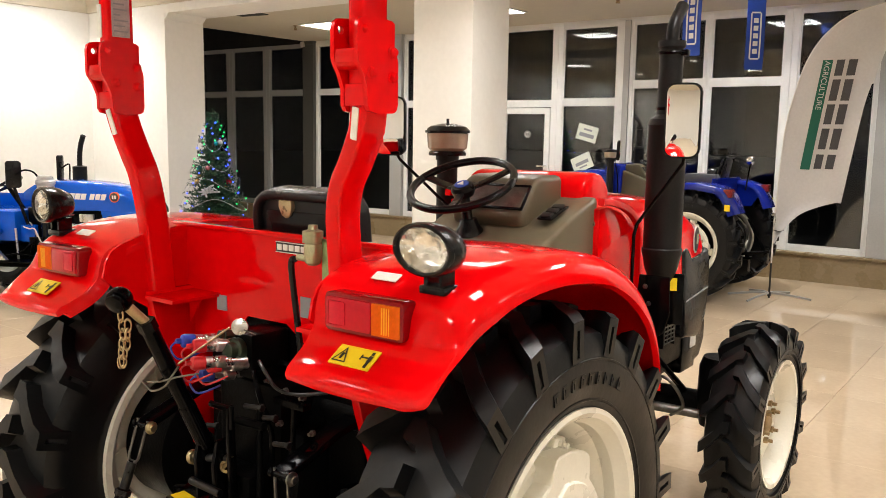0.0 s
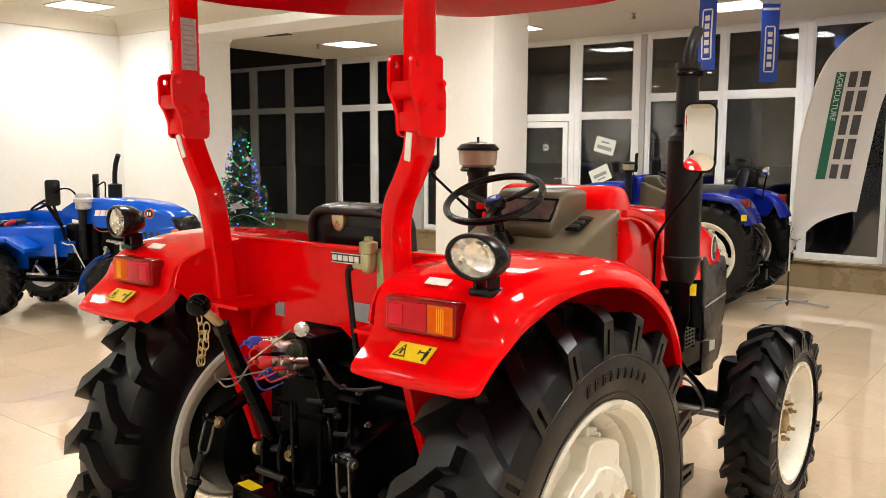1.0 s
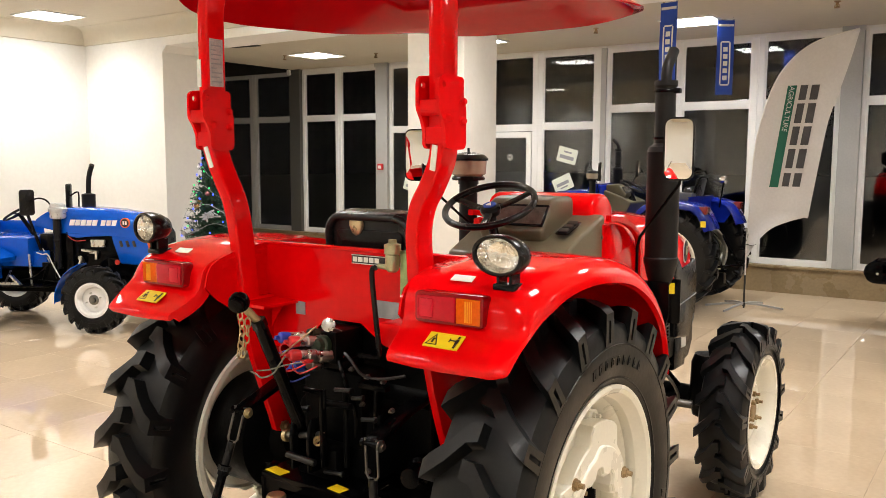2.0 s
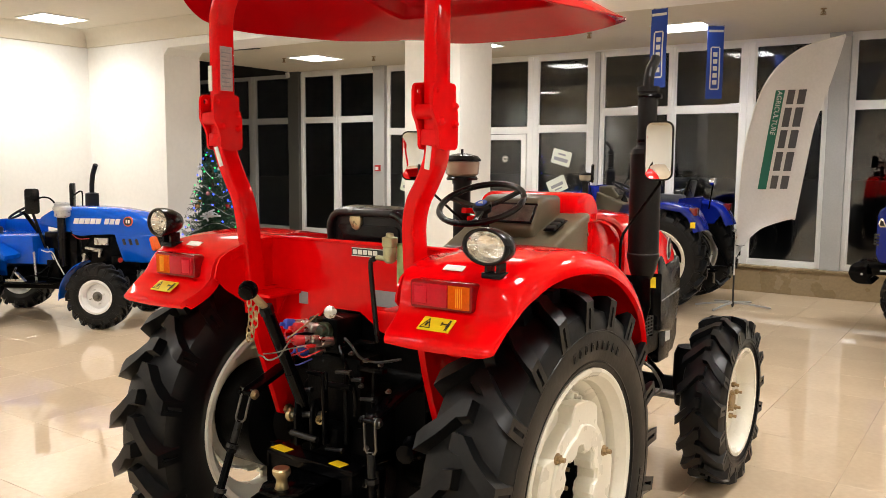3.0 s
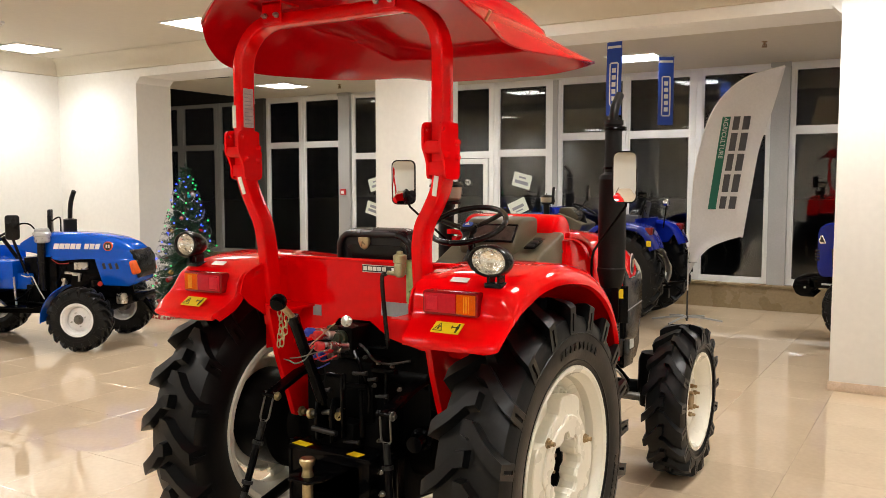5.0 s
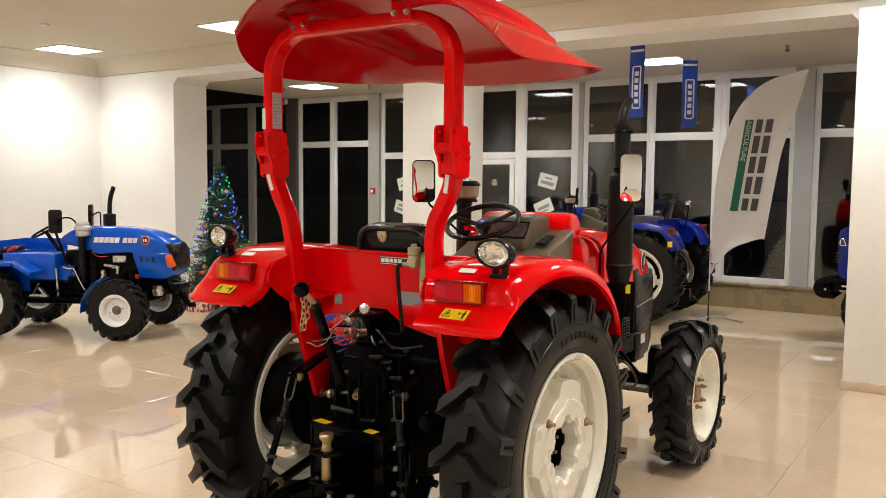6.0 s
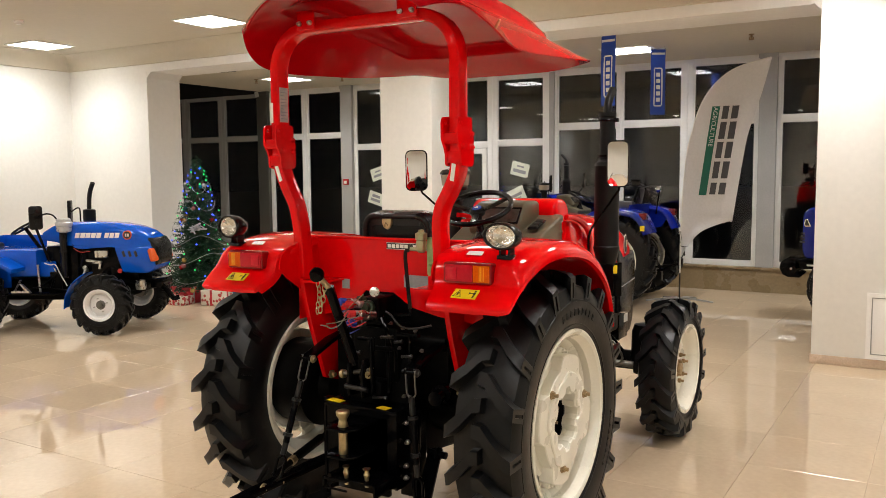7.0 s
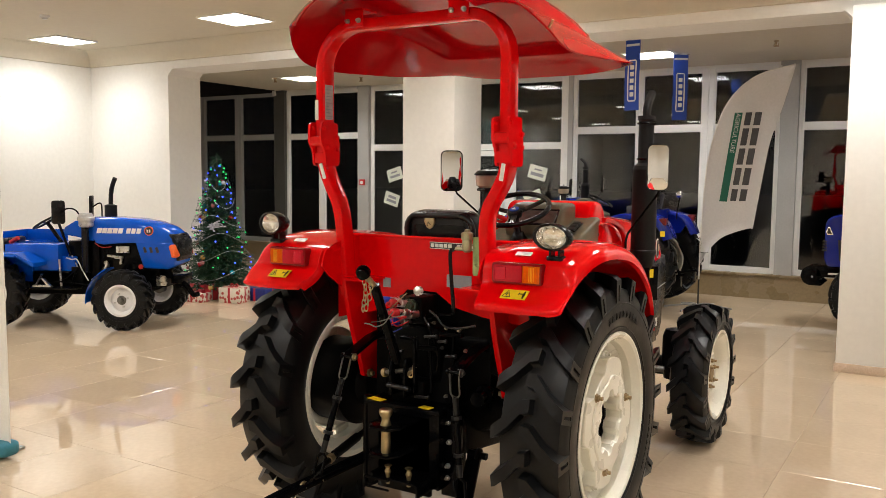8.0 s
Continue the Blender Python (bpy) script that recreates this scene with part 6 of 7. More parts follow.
# ---- small blue tractor by the wall ----
def small_tractor(m):
    t = thing("small_blue_tractor", "bright blue small tractor with white wheels and open sides", "tractor", m)
    for s in (-1, 1):
        front_wheel(t, (s * 0.50, 1.235, 0.312), s, 0.315, 0.17, 0.15, 18, "front_wheel", 0.0, WHITEWHEEL)
        front_wheel(t, (s * 0.47, -0.16, 0.36), s, 0.365, 0.2, 0.19, 18, "rear_wheel", 0.0, WHITEWHEEL)
        # curved guard behind each front wheel
        grid = []
        for k in range(9):
            a = radians(112 + 9 * k)
            grid.append([(s * x, 1.235 + 0.35 * math.cos(a), 0.312 + 0.35 * math.sin(a) + dz) for x, dz in ((0.40, -0.012), (0.42, 0), (0.58, 0), (0.60, -0.012))])
        part("front_guard", sheet(grid, 0.004), BLUE, t)
        part("rear_fender", merge(blk(min(s * 0.30, s * 0.60), max(s * 0.30, s * 0.60), -0.46, 0.16, 0.74, 0.78, 0.012), prism([(0.15, 0.78), (0.17, 0.74), (0.34, 0.64), (0.35, 0.68)], "x", min(s * 0.32, s * 0.58), max(s * 0.32, s * 0.58)), blk(min(s * 0.30, s * 0.312), max(s * 0.30, s * 0.312), -0.46, 0.18, 0.46, 0.76)), BLUE, t, "flat blue rear fender")
        part("headlamp_trim", turned(blk(-0.045, 0.045, -0.03, 0.03, -0.07, 0.07, 0.02), pose(s * 0.212, 1.665, 0.79, 18, 0, -22 * s)), ORANGE, t, "orange indicator lens")
    body = part("chassis", merge(blk(-0.12, 0.12, -0.2, 0.9, 0.30, 0.52, 0.02), blk(-0.16, 0.16, 0.75, 1.55, 0.40, 0.52, 0.01), blk(-0.14, 0.14, 0.55, 1.25, 0.5, 0.86, 0.02), rod((-0.42, 1.235, 0.33), (0.42, 1.235, 0.33), 0.035), rod((-0.42, -0.16, 0.36), (0.42, -0.16, 0.36), 0.05), rod((0.2, 0.95, 0.42), (0.44, 1.12, 0.36), 0.014)), CASTBLACK, t, "black chassis and engine")
    part("engine_bits", merge(prism([(0.93, 0.74), (1.09, 0.72), (1.09, 0.70), (0.93, 0.72)], "x", 0.15, 0.19), prism([(1.0, 0.70), (1.09, 0.72), (1.08, 0.64), (1.06, 0.64), (1.065, 0.695)], "x", 0.16, 0.185), rod((0.15, 0.92, 0.62), (0.2, 0.92, 0.66), 0.022), tube(smoothed([(0.2, 0.93, 0.64), (0.21, 0.9, 0.57), (0.2, 0.84, 0.5), (0.17, 0.75, 0.47)], 5), 0.012), tube(smoothed([(0.19, 0.5, 0.70), (0.21, 0.55, 0.74), (0.21, 0.62, 0.6), (0.22, 0.68, 0.46)], 5), 0.006), blk(0.16, 0.185, 1.025, 1.165, 0.76, 0.83, 0.003)), STEEL, body, "bare metal engine parts")
    part("engine_dark", merge(blk(-0.17, 0.17, 0.50, 0.84, 0.46, 0.88, 0.015), blk(-0.15, 0.15, 0.8, 1.4, 0.5, 0.9, 0.015), blk(-0.2, 0.2, 1.2, 1.5, 0.48, 0.66, 0.015)), BLACK, body)
    part("red_cap", rod((0.16, 1.3, 0.62), (0.21, 1.3, 0.62), 0.025), mat("small_red", (0.5, 0.03, 0.02), 0.4), body)
    # deck and tool box
    part("deck", merge(blk(-0.30, 0.30, -0.12, 0.46, 0.575, 0.85, 0.015), blk(-0.22, 0.22, 0.44, 0.60, 0.56, 0.72, 0.015), blk(-0.30, -0.285, -0.22, 0.26, 0.84, 0.97, 0.004), blk(-0.30, 0.22, -0.22, -0.205, 0.84, 0.97, 0.004)), BLUE, t, "blue sheet metal deck")
    part("step", blk(-0.32, 0.46, 0.05, 0.72, 0.40, 0.415, 0.003), BLACK, t, "black foot plate")
    part("pedal", prism([(0.25, 0.42), (0.45, 0.42), (0.36, 0.51), (0.34, 0.51), (0.40, 0.44), (0.25, 0.44)], "x", 0.40, 0.44), STEEL, t)
    # hood and cowl
    loops = []
    for y, hw, zt, zs in ((0.66, 0.17, 1.105, 0.92), (0.74, 0.19, 1.132, 0.89), (1.0, 0.205, 1.135, 0.88), (1.25, 0.22, 1.12, 0.87), (1.45, 0.225, 1.085, 0.86), (1.58, 0.22, 1.03, 0.85), (1.65, 0.205, 0.97, 0.85)):
        lp = []
        for k in range(15):
            a = math.pi * k / 14
            cx, sx = math.cos(a), math.sin(a)
            lp.append((hw * (abs(cx) ** 0.5) * (1 if cx > 0 else -1), y, zs + (zt - zs) * (max(0.0, sx) ** 0.45)))
        loops.append(lp)
    hood = part("hood", rings(loops), BLUE, t, "long glossy blue engine hood", sharp=50)
    part("cowl", prism([(0.45, 0.945), (0.46, 1.02), (0.575, 1.09), (0.67, 1.105), (0.67, 0.90), (0.61, 0.92)], "x", -0.17, 0.17, 0.02, 3), BLUE, hood, "blue dash cowl")
    part("hood_lip", prism([(0.82, 0.862), (0.80, 0.89), (1.27, 0.90), (1.26, 0.872), (1.0, 0.858), (0.90, 0.846)], "x", -0.205, 0.205, 0.01), BLUE, hood)
    part("grille_surround", prism([(1.25, 0.88), (1.27, 0.80), (1.31, 0.68), (1.335, 0.605), (1.6, 0.595), (1.67, 0.64), (1.685, 0.70), (1.66, 0.88)], "x", -0.225, 0.225, 0.022, 3), BLUE, hood)
    part("grille", prism([(1.60, 0.68), (1.57, 0.97), (1.655, 0.965), (1.71, 0.88), (1.715, 0.72), (1.70, 0.68)], "x", -0.205, 0.205, 0.02, 3), PLASTIC, hood, "black front grille")
    for s in (-1, 1):
        for k in range(3):
            part("vent_slot", turned(blk(-0.004, 0.004, -0.014, 0.014, -0.03, 0.03, 0.003), pose(s * 0.226, 1.355 + 0.065 * k, 0.80, 18)), INK, hood)
        for y, w in [(0.83 + 0.058 * k, 0.047) for k in range(5)] + [(1.15 + 0.056 * k, 0.044) for k in range(3)]:
            part("lettering_bar", prism([(y, 0.968), (y + w, 0.968), (y + w + 0.014, 1.022), (y + 0.014, 1.022)], "x", s * 0.19, s * (0.208 + 0.012 * (y - 0.83) / 0.4)), BULATWHITE, hood)
        bd = part("badge", turned_profile([(0.047, 0.19), (0.047, 0.226), (0.001, 0.227)], (0, 1.40, 0.998), (s, 0, 0), 24), ORANGE, hood, "round orange and black badge")
        part("badge_ring", turned_profile([(0.038, 0.22), (0.038, 0.229), (0.001, 0.2295)], (0, 1.40, 0.998), (s, 0, 0), 24), INK, bd)
        part("badge_mark", merge(blk(min(s * 0.228, s * 0.231), max(s * 0.228, s * 0.231), 1.38, 1.395, 0.982, 1.014), blk(min(s * 0.228, s * 0.231), max(s * 0.228, s * 0.231), 1.403, 1.42, 0.982, 1.014)), WHITE, bd)
    part("front_bumper", merge(blk(-0.16, 0.16, 1.60, 1.72, 0.44, 0.53, 0.01), tube(smoothed([(0.1, 1.7, 0.46), (0.1, 1.76, 0.40), (0.1, 1.82, 0.32), (0.1, 1.88, 0.33)], 4), w=0.05, h=0.03, up=(1, 0, 0)), blk(0.15, 0.17, 1.45, 1.62, 0.5, 0.62)), BLACK, t, "black front hitch and bumper")
    part("front_tank", turned_profile([(0.05, 0), (0.055, 0.02), (0.055, 0.1), (0.001, 0.11)], (0.16, 1.5, 0.42), (0, 0, 1), 20), STEEL, t)
    # intake, exhaust, steering, mirrors, seat
    pre = part("air_intake", merge(rod((0.22, 0.715, 0.55), (0.22, 0.715, 1.03), 0.038, n=20), turned_profile([(0.045, 0.82), (0.047, 0.83), (0.045, 0.84)], (0.22, 0.715, 0), (0, 0, 1), 20)), PLASTIC, t)
    part("bowl", turned_profile([(0.04, 1.028), (0.068, 1.036), (0.074, 1.05), (0.074, 1.095), (0.085, 1.10), (0.086, 1.128), (0.078, 1.14), (0.072, 1.143), (0.070, 1.166), (0.055, 1.178), (0.001, 1.18)], (0.22, 0.728, 0), (0, 0, 1), 28), mat("silver_bowl", (0.55, 0.56, 0.56), 0.32, metal=0.5, var=0.15, scale=30), pre, "silver grey air filter bowl")
    ex = part("exhaust", merge(turned_profile([(0.03, 0.8), (0.03, 1.06), (0.066, 1.07), (0.066, 1.245), (0.03, 1.255)], (-0.25, 0.78, 0), (0, 0, 1), 24)), EXHAUST, t, "short black exhaust silencer")
    part("tail_pipe", tube(smoothed([(-0.25, 0.78, 1.25), (-0.25, 0.785, 1.36), (-0.24, 0.805, 1.45), (-0.215, 0.85, 1.54)], 5), 0.024, 16), EXHAUST, ex)
    part("steering_column", tube([(0, 0.52, 0.6), (0, 0.19, 1.06)], 0.02), BLACK, t)
    ax = Vector((0.1, -0.5, 0.86)).normalized()
    sw = part("steering_wheel", ring(Vector((0, 0.18, 1.07)), ax, 0.145, 0.012, 40, 8), PLASTIC, t)
    a, b = basis(ax)
    for k in range(3):
        o = a * math.cos(2.1 * k) + b * math.sin(2.1 * k)
        part("spoke", rod(Vector((0, 0.18, 1.06)), Vector((0, 0.18, 1.07)) + o * 0.14, 0.008, n=8), PLASTIC, sw)
    for s, y, z, yaw in ((1, 0.49, 1.188, -52), (-1, 0.522, 1.224, 15)):
        mm = pose(s * 0.33, y, z, 0, 0, yaw)
        mir = part("mirror", turned(prism(rounded(0.13, 0.245, 0.028), "y", -0.014, 0.016, 0.006), mm), PLASTIC, t, "black mirror housing")
        part("mirror_glass", turned(prism(rounded(0.116, 0.231, 0.022), "y", -0.0165, -0.0145), mm), MIRROR, mir)
        part("mirror_arm", tube(smoothed([(s * 0.33, y + 0.02, z), (s * 0.31, y + 0.1, z + 0.04), (s * 0.24, y + 0.16, z), (s * 0.15, y + 0.2, 1.0)], 5), 0.008), BLACK, mir)
    part("mirror_stay", rod((0.33, 0.49, 1.08), (0.335, 0.615, 0.74), 0.014), BLACK, t)
    st = part("seat", blk(-0.2, 0.2, -0.5, -0.16, 0.83, 0.90, 0.03, 3), VINYL, t, "black vinyl seat")
    part("backrest", turned(blk(-0.19, 0.19, -0.035, 0.035, 0, 0.14, 0.028, 3), pose(0, -0.49, 0.88, 12)), VINYL, st)
    part("seat_post", rod((0, -0.31, 0.4), (0, -0.31, 0.84), 0.04), BLACK, st)
    part("lever", rod((0.33, 0.50, 0.42), (0.33, 0.485, 0.70), 0.011), STEEL, t)
    part("lever", tube([(0.30, 0.40, 0.44), (0.33, 0.56, 0.50), (0.33, 0.68, 0.60)], 0.010), BLACK, t)
    part("cable", tube(smoothed([(0.31, 0.55, 0.715), (0.33, 0.62, 0.70), (0.34, 0.68, 0.70), (0.34, 0.73, 0.60), (0.33, 0.79, 0.48)], 6), 0.006, 8), mat("pale_cable", (0.5, 0.5, 0.47), 0.5), t, "pale cable")
    part("cable", tube(smoothed([(0.18, 0.80, 0.86), (0.2, 0.88, 0.82), (0.19, 0.98, 0.825)], 5), 0.005, 8), mat("red_cable", (0.4, 0.02, 0.02), 0.4), t, "thin red cable")
    part("linkage", merge(tube([(0.34, 0.3, 0.43), (0.36, 0.5, 0.47), (0.36, 0.8, 0.44)], 0.009), rod((0.3, 0.6, 0.44), (0.34, 0.66, 0.56), 0.012), blk(0.28, 0.31, 0.60, 0.72, 0.44, 0.62, 0.006)), CASTBLACK, t, "black pedal linkage")
    part("wire", tube(smoothed([(0.19, 0.79, 0.9), (0.2, 0.86, 0.85), (0.19, 0.9, 0.75), (0.2, 0.84, 0.62)], 5), 0.004, 6), PLASTIC, t)
    part("lever", rod((0.28, 0.2, 0.42), (0.34, 0.3, 0.54), 0.010), STEEL, t)
    part("lever_knob", rod((0.22, -0.1, 0.86), (0.24, 0.0, 0.91), 0.022), mat("lever_red", (0.5, 0.02, 0.02), 0.4), t)
    return t


small_tractor(pose(-6.60, 2.14, 0, 0, 0, 28 - 90))


# ---- fir tree with lights, and presents ----
def fir_tree(m, top=1.84, wide=0.5):
    t = thing("christmas_tree", "green artificial fir tree with baubles and lit coloured lamps", "christmas tree", m)
    rnd = random.Random(5)
    part("trunk", turned_profile([(0.03, 0.0), (0.028, 0.3), (0.01, top - 0.1), (0.001, top)], (0, 0, 0), (0, 0, 1), 10), TRUNK, t)
    part("stand", merge(*[tube([(0, 0, 0.06), (0.2 * math.cos(a), 0.2 * math.sin(a), 0.015)], w=0.02, h=0.02) for a in (0.4, 1.97, 3.54, 5.1)]), BLACK, t, "black crossed tree stand")
    bm = bmesh.new()
    tips = []
    z = 0.2
    while z < top - 0.05:
        f = (z - 0.2) / (top - 0.2)
        reach = wide * (1 - f) ** 0.9 + 0.03
        n = max(6, int(30 * (1 - f) + 6))
        for k in range(n):
            a = rnd.uniform(0, 2 * math.pi)
            L = reach * rnd.uniform(0.66, 1.06)
            out = Vector((math.cos(a), math.sin(a), 0))
            side = Vector((-out.y, out.x, 0))
            base = Vector((0, 0, z + rnd.uniform(-0.03, 0.03)))
            droop = rnd.uniform(-0.35, 0.12)
            if rnd.random() < 0.8:
                tips.append((base + out * L * 0.93 + Vector((0, 0, droop * L)), a, f))
            steps = max(4, int(L / 0.028))
            for q in range(steps):
                u = (q + 0.5) / steps
                if u < 0.12:
                    continue
                c = base + out * (L * u) + Vector((0, 0, droop * L * u * u))
                for w in range(4):
                    d = (out * rnd.uniform(0.1, 0.9) + side * rnd.uniform(-1, 1) + Vector((0, 0, rnd.uniform(-0.5, 0.8)))).normalized() * rnd.uniform(0.03, 0.058) * (1.1 - 0.4 * u)
                    e = d.cross(Vector((rnd.uniform(-1, 1), rnd.uniform(-1, 1), 0.5))).normalized() * 0.0075
                    v = [bm.verts.new(c - e), bm.verts.new(c + e), bm.verts.new(c + d)]
                    bm.faces.new(v)
        z += 0.045
    for k in range(60):
        c = Vector((rnd.uniform(-0.008, 0.008), rnd.uniform(-0.008, 0.008), top - 0.14 + 0.16 * k / 60))
        d = Vector((rnd.uniform(-1, 1), rnd.uniform(-1, 1), rnd.uniform(0, 1))).normalized() * 0.035
        e = d.cross(Vector((0.3, 0.2, 1))).normalized() * 0.004
        bm.faces.new([bm.verts.new(c - e), bm.verts.new(c + e), bm.verts.new(c + d)])
    part("needles", bm, NEEDLE, t, kind="stuff", label="dense dark green needles")
    cols = [mat("bauble_%s" % n, c, 0.16, metal=0.5, var=0.05) for n, c in (("teal", (0.02, 0.35, 0.45)), ("gold", (0.55, 0.36, 0.12)), ("red", (0.5, 0.03, 0.04)), ("silver", (0.6, 0.58, 0.56)), ("rose", (0.5, 0.2, 0.2)))]
    rnd.shuffle(tips)
    for k, (p, a, f) in enumerate(tips[:44]):
        b = part("bauble", ball(p - Vector((0, 0, 0.03)), rnd.uniform(0.020, 0.034), 14), cols[k % 5], t)
        part("cap", rod(p - Vector((0, 0, 0.008)), p, 0.006, n=8), BRASS, b)
    glow = [mat("tree_lamp_%s" % n, c, 0.4, var=0.0, emit=c, glow=g) for n, c, g in (("blue", (0.02, 0.05, 1.0), 7.0), ("green", (0.01, 1.0, 0.16), 1.8))]
    for k in range(96):
        f = (k + 0.5) / 96
        zz = 0.28 + (top - 0.4) * f
        r = (wide * (1 - (zz - 0.2) / (top - 0.2)) ** 0.9 + 0.035) * rnd.uniform(0.78, 1.02)
        a = 2.4 * k + rnd.uniform(-0.3, 0.3)
        part("lamp", ball((r * math.cos(a), r * math.sin(a), zz), 0.0095, 8), glow[(0, 1, 0, 1, 1, 0, 0, 1, 0, 0, 1)[k % 11]], t)
    # glittering silver sprig pushed into the branches
    sprig = []
    for k in range(26):
        p = Vector((0.22 + rnd.uniform(-0.03, 0.05), -0.27 + rnd.uniform(-0.05, 0.05), 0.96 + rnd.uniform(-0.03, 0.03)))
        sprig.append(rod(p, p + Vector((rnd.uniform(-0.02, 0.12), rnd.uniform(-0.1, 0.02), rnd.uniform(-0.05, 0.04))), rnd.uniform(0.006, 0.011), n=6))
    part("sprig", merge(*sprig), TINSEL, t, "glittering silver decorative sprig")
    # silver bead garlands
    for g in range(6):
        pts = []
        z0 = 0.35 + 0.22 * g
        for k in range(25):
            a = 2 * math.pi * k / 24 + g
            zz = z0 + 0.07 * math.cos(3 * a + g)
            r = wide * (1 - (zz - 0.2) / (top - 0.2)) ** 0.9 + 0.03
            pts.append((r * math.cos(a), r * math.sin(a), zz))
        part("garland", tube(smoothed(pts, 2), 0.0024, 6), TINSEL, t, "silver bead garland")
    return t


fir_tree(pose(-6.17, 4.42, 0))


def present(m, sx, sy, sz, paper, label, spots=None):
    t = thing("gift_box", label, "gift box", m, "presents under the tree")
    part("box", blk(-sx / 2, sx / 2, -sy / 2, sy / 2, 0, sz, 0.008), paper, t)
    rb = REDPAPER if paper is not REDPAPER else TINSEL
    part("ribbon", merge(blk(-0.015, 0.015, -sy / 2 - 0.002, sy / 2 + 0.002, -0.0, sz + 0.003), blk(-sx / 2 - 0.002, sx / 2 + 0.002, -0.012, 0.012, 0.0, sz + 0.0025)), rb, t)
    part("bow", merge(ring((0.03, 0, sz + 0.018), (0, 1, 0.2), 0.02, 0.007, 16, 6), ring((-0.03, 0, sz + 0.018), (0, 1, 0.2), 0.02, 0.007, 16, 6)), rb, t)
    return t


def patterned(name, base, spot, scale):
    m = mat(name, base, 0.45, var=0.05)
    nt = m.node_tree
    b = nt.nodes["Principled BSDF"]
    tc, vo = nt.nodes.new("ShaderNodeTexCoord"), nt.nodes.new("ShaderNodeTexVoronoi")
    vo.inputs["Scale"].default_value = scale
    nt.links.new(tc.outputs["Object"], vo.inputs["Vector"])
    st = nt.nodes.new("ShaderNodeMath")
    st.operation, st.inputs[1].default_value = "LESS_THAN", 0.42
    nt.links.new(vo.outputs["Distance"], st.inputs[0])
    mx = nt.nodes.new("ShaderNodeMix")
    mx.data_type = "RGBA"
    mx.inputs["A"].default_value, mx.inputs["B"].default_value = (*base, 1), (*spot, 1)
    nt.links.new(st.outputs[0], mx.inputs["Factor"])
    nt.links.new(mx.outputs["Result"], b.inputs["Base Color"])
    return m


DOTS = patterned("printed_gift_paper", (0.72, 0.66, 0.55), (0.45, 0.06, 0.05), 22)
present(pose(-6.17, 4.06, 0, 0, 0, 10), 0.30, 0.22, 0.11, DOTS, "cream gift box printed with red figures")
present(pose(-5.74, 4.28, 0, 0, 0, 14), 0.30, 0.26, 0.19, DOTS, "cream gift box printed with red figures")
present(pose(-6.22, 4.22, 0, 0, 0, -8), 0.34, 0.2, 0.2, REDPAPER, "shiny red wrapped gift box")
present(pose(-5.60, 4.62, 0, 0, 0, 5), 0.34, 0.3, 0.16, NAVYPAPER, "dark blue wrapped gift box")


# ---- feather flag ----
LEGGREY = mat("grey_painted_steel", (0.34, 0.34, 0.33), 0.4, var=0.06)
flag = thing("feather_flag", "white feather flag with green and grey print on cross base", "flag", pose(-0.73, 7.1, 0))
leftp = [(0.0, 0.56), (0.0, 0.64), (0.0, 0.74), (0.003, 0.86), (0.008, 0.96), (0.012, 1.06), (0.014, 1.12), (0.018, 1.25), (0.05, 1.74), (0.116, 2.08), (0.225, 2.41), (0.389, 2.645), (0.63, 2.81), (1.0, 2.9)]
rightp = [(0.02, 0.56), (0.041, 0.60), (0.105, 0.717), (0.248, 0.874), (0.425, 0.962), (0.595, 1.017), (0.616, 1.023), (0.622, 1.06), (0.703, 1.67), (0.752, 1.992), (0.815, 2.22), (0.88, 2.43), (0.945, 2.66), (1.004, 2.892)]
A = smoothed([(x, 0, z) for x, z in leftp], 6)
B = smoothed([(x, 0, z) for x, z in rightp], 6)
grid = []
for p, q in zip(A, B):
    row = []
    for k in range(11):
        f = k / 10
        c = p.lerp(q, f)
        row.append(Vector((c.x, 0.03 * math.sin(3.0 * f + c.z * 2.1) * f, c.z)))
    grid.append(row)
part("cloth", sheet(grid, 0.002), FLAGCLOTH, flag, "white printed cloth")


def flag_print(u0, u1, v0, v1, name, material):
    """A flush print on the cloth, between two heights and two shares of the printed column."""
    rows = []
    for j in range(9):
        z = v0 + (v1 - v0) * j / 8
        x0 = 0.36 + 0.135 * (z - 1.33)
        row = []
        for u in (u0, u1):
            x = x0 + u
            i = min(range(len(A)), key=lambda q: abs(A[q].z - z))
            i2 = min(range(len(B)), key=lambda q: abs(B[q].z - z))
            f = (x - A[i].x) / max(0.05, B[i2].x - A[i].x)
            row.append(Vector((x, 0.03 * math.sin(3.0 * f + z * 2.1) * f - 0.008, z)))
        rows.append(row)
    return part(name, sheet(rows, 0.002), material, flag)


flag_print(-0.145, -0.055, 1.32, 2.37, "print_strip", FLAGGREEN)
word = lettering("print_word", "AGRICULTURE", 0.071, Matrix.Translation((0.36 + 0.135 * (2.13 - 1.33) - 0.10, 0, 2.13)) @ Matrix.Rotation(radians(97.6), 4, "Y") @ Matrix.Rotation(radians(90), 4, "X"), FLAGCLOTH, flag)
for v in word.data.vertices:
    i = min(range(len(A)), key=lambda q: abs(A[q].z - v.co.z))
    i2 = min(range(len(B)), key=lambda q: abs(B[q].z - v.co.z))
    f = (v.co.x - A[i].x) / max(0.05, B[i2].x - A[i].x)
    v.co.y = v.co.y + 0.03 * math.sin(3.0 * f + v.co.z * 2.1) * f - 0.0125
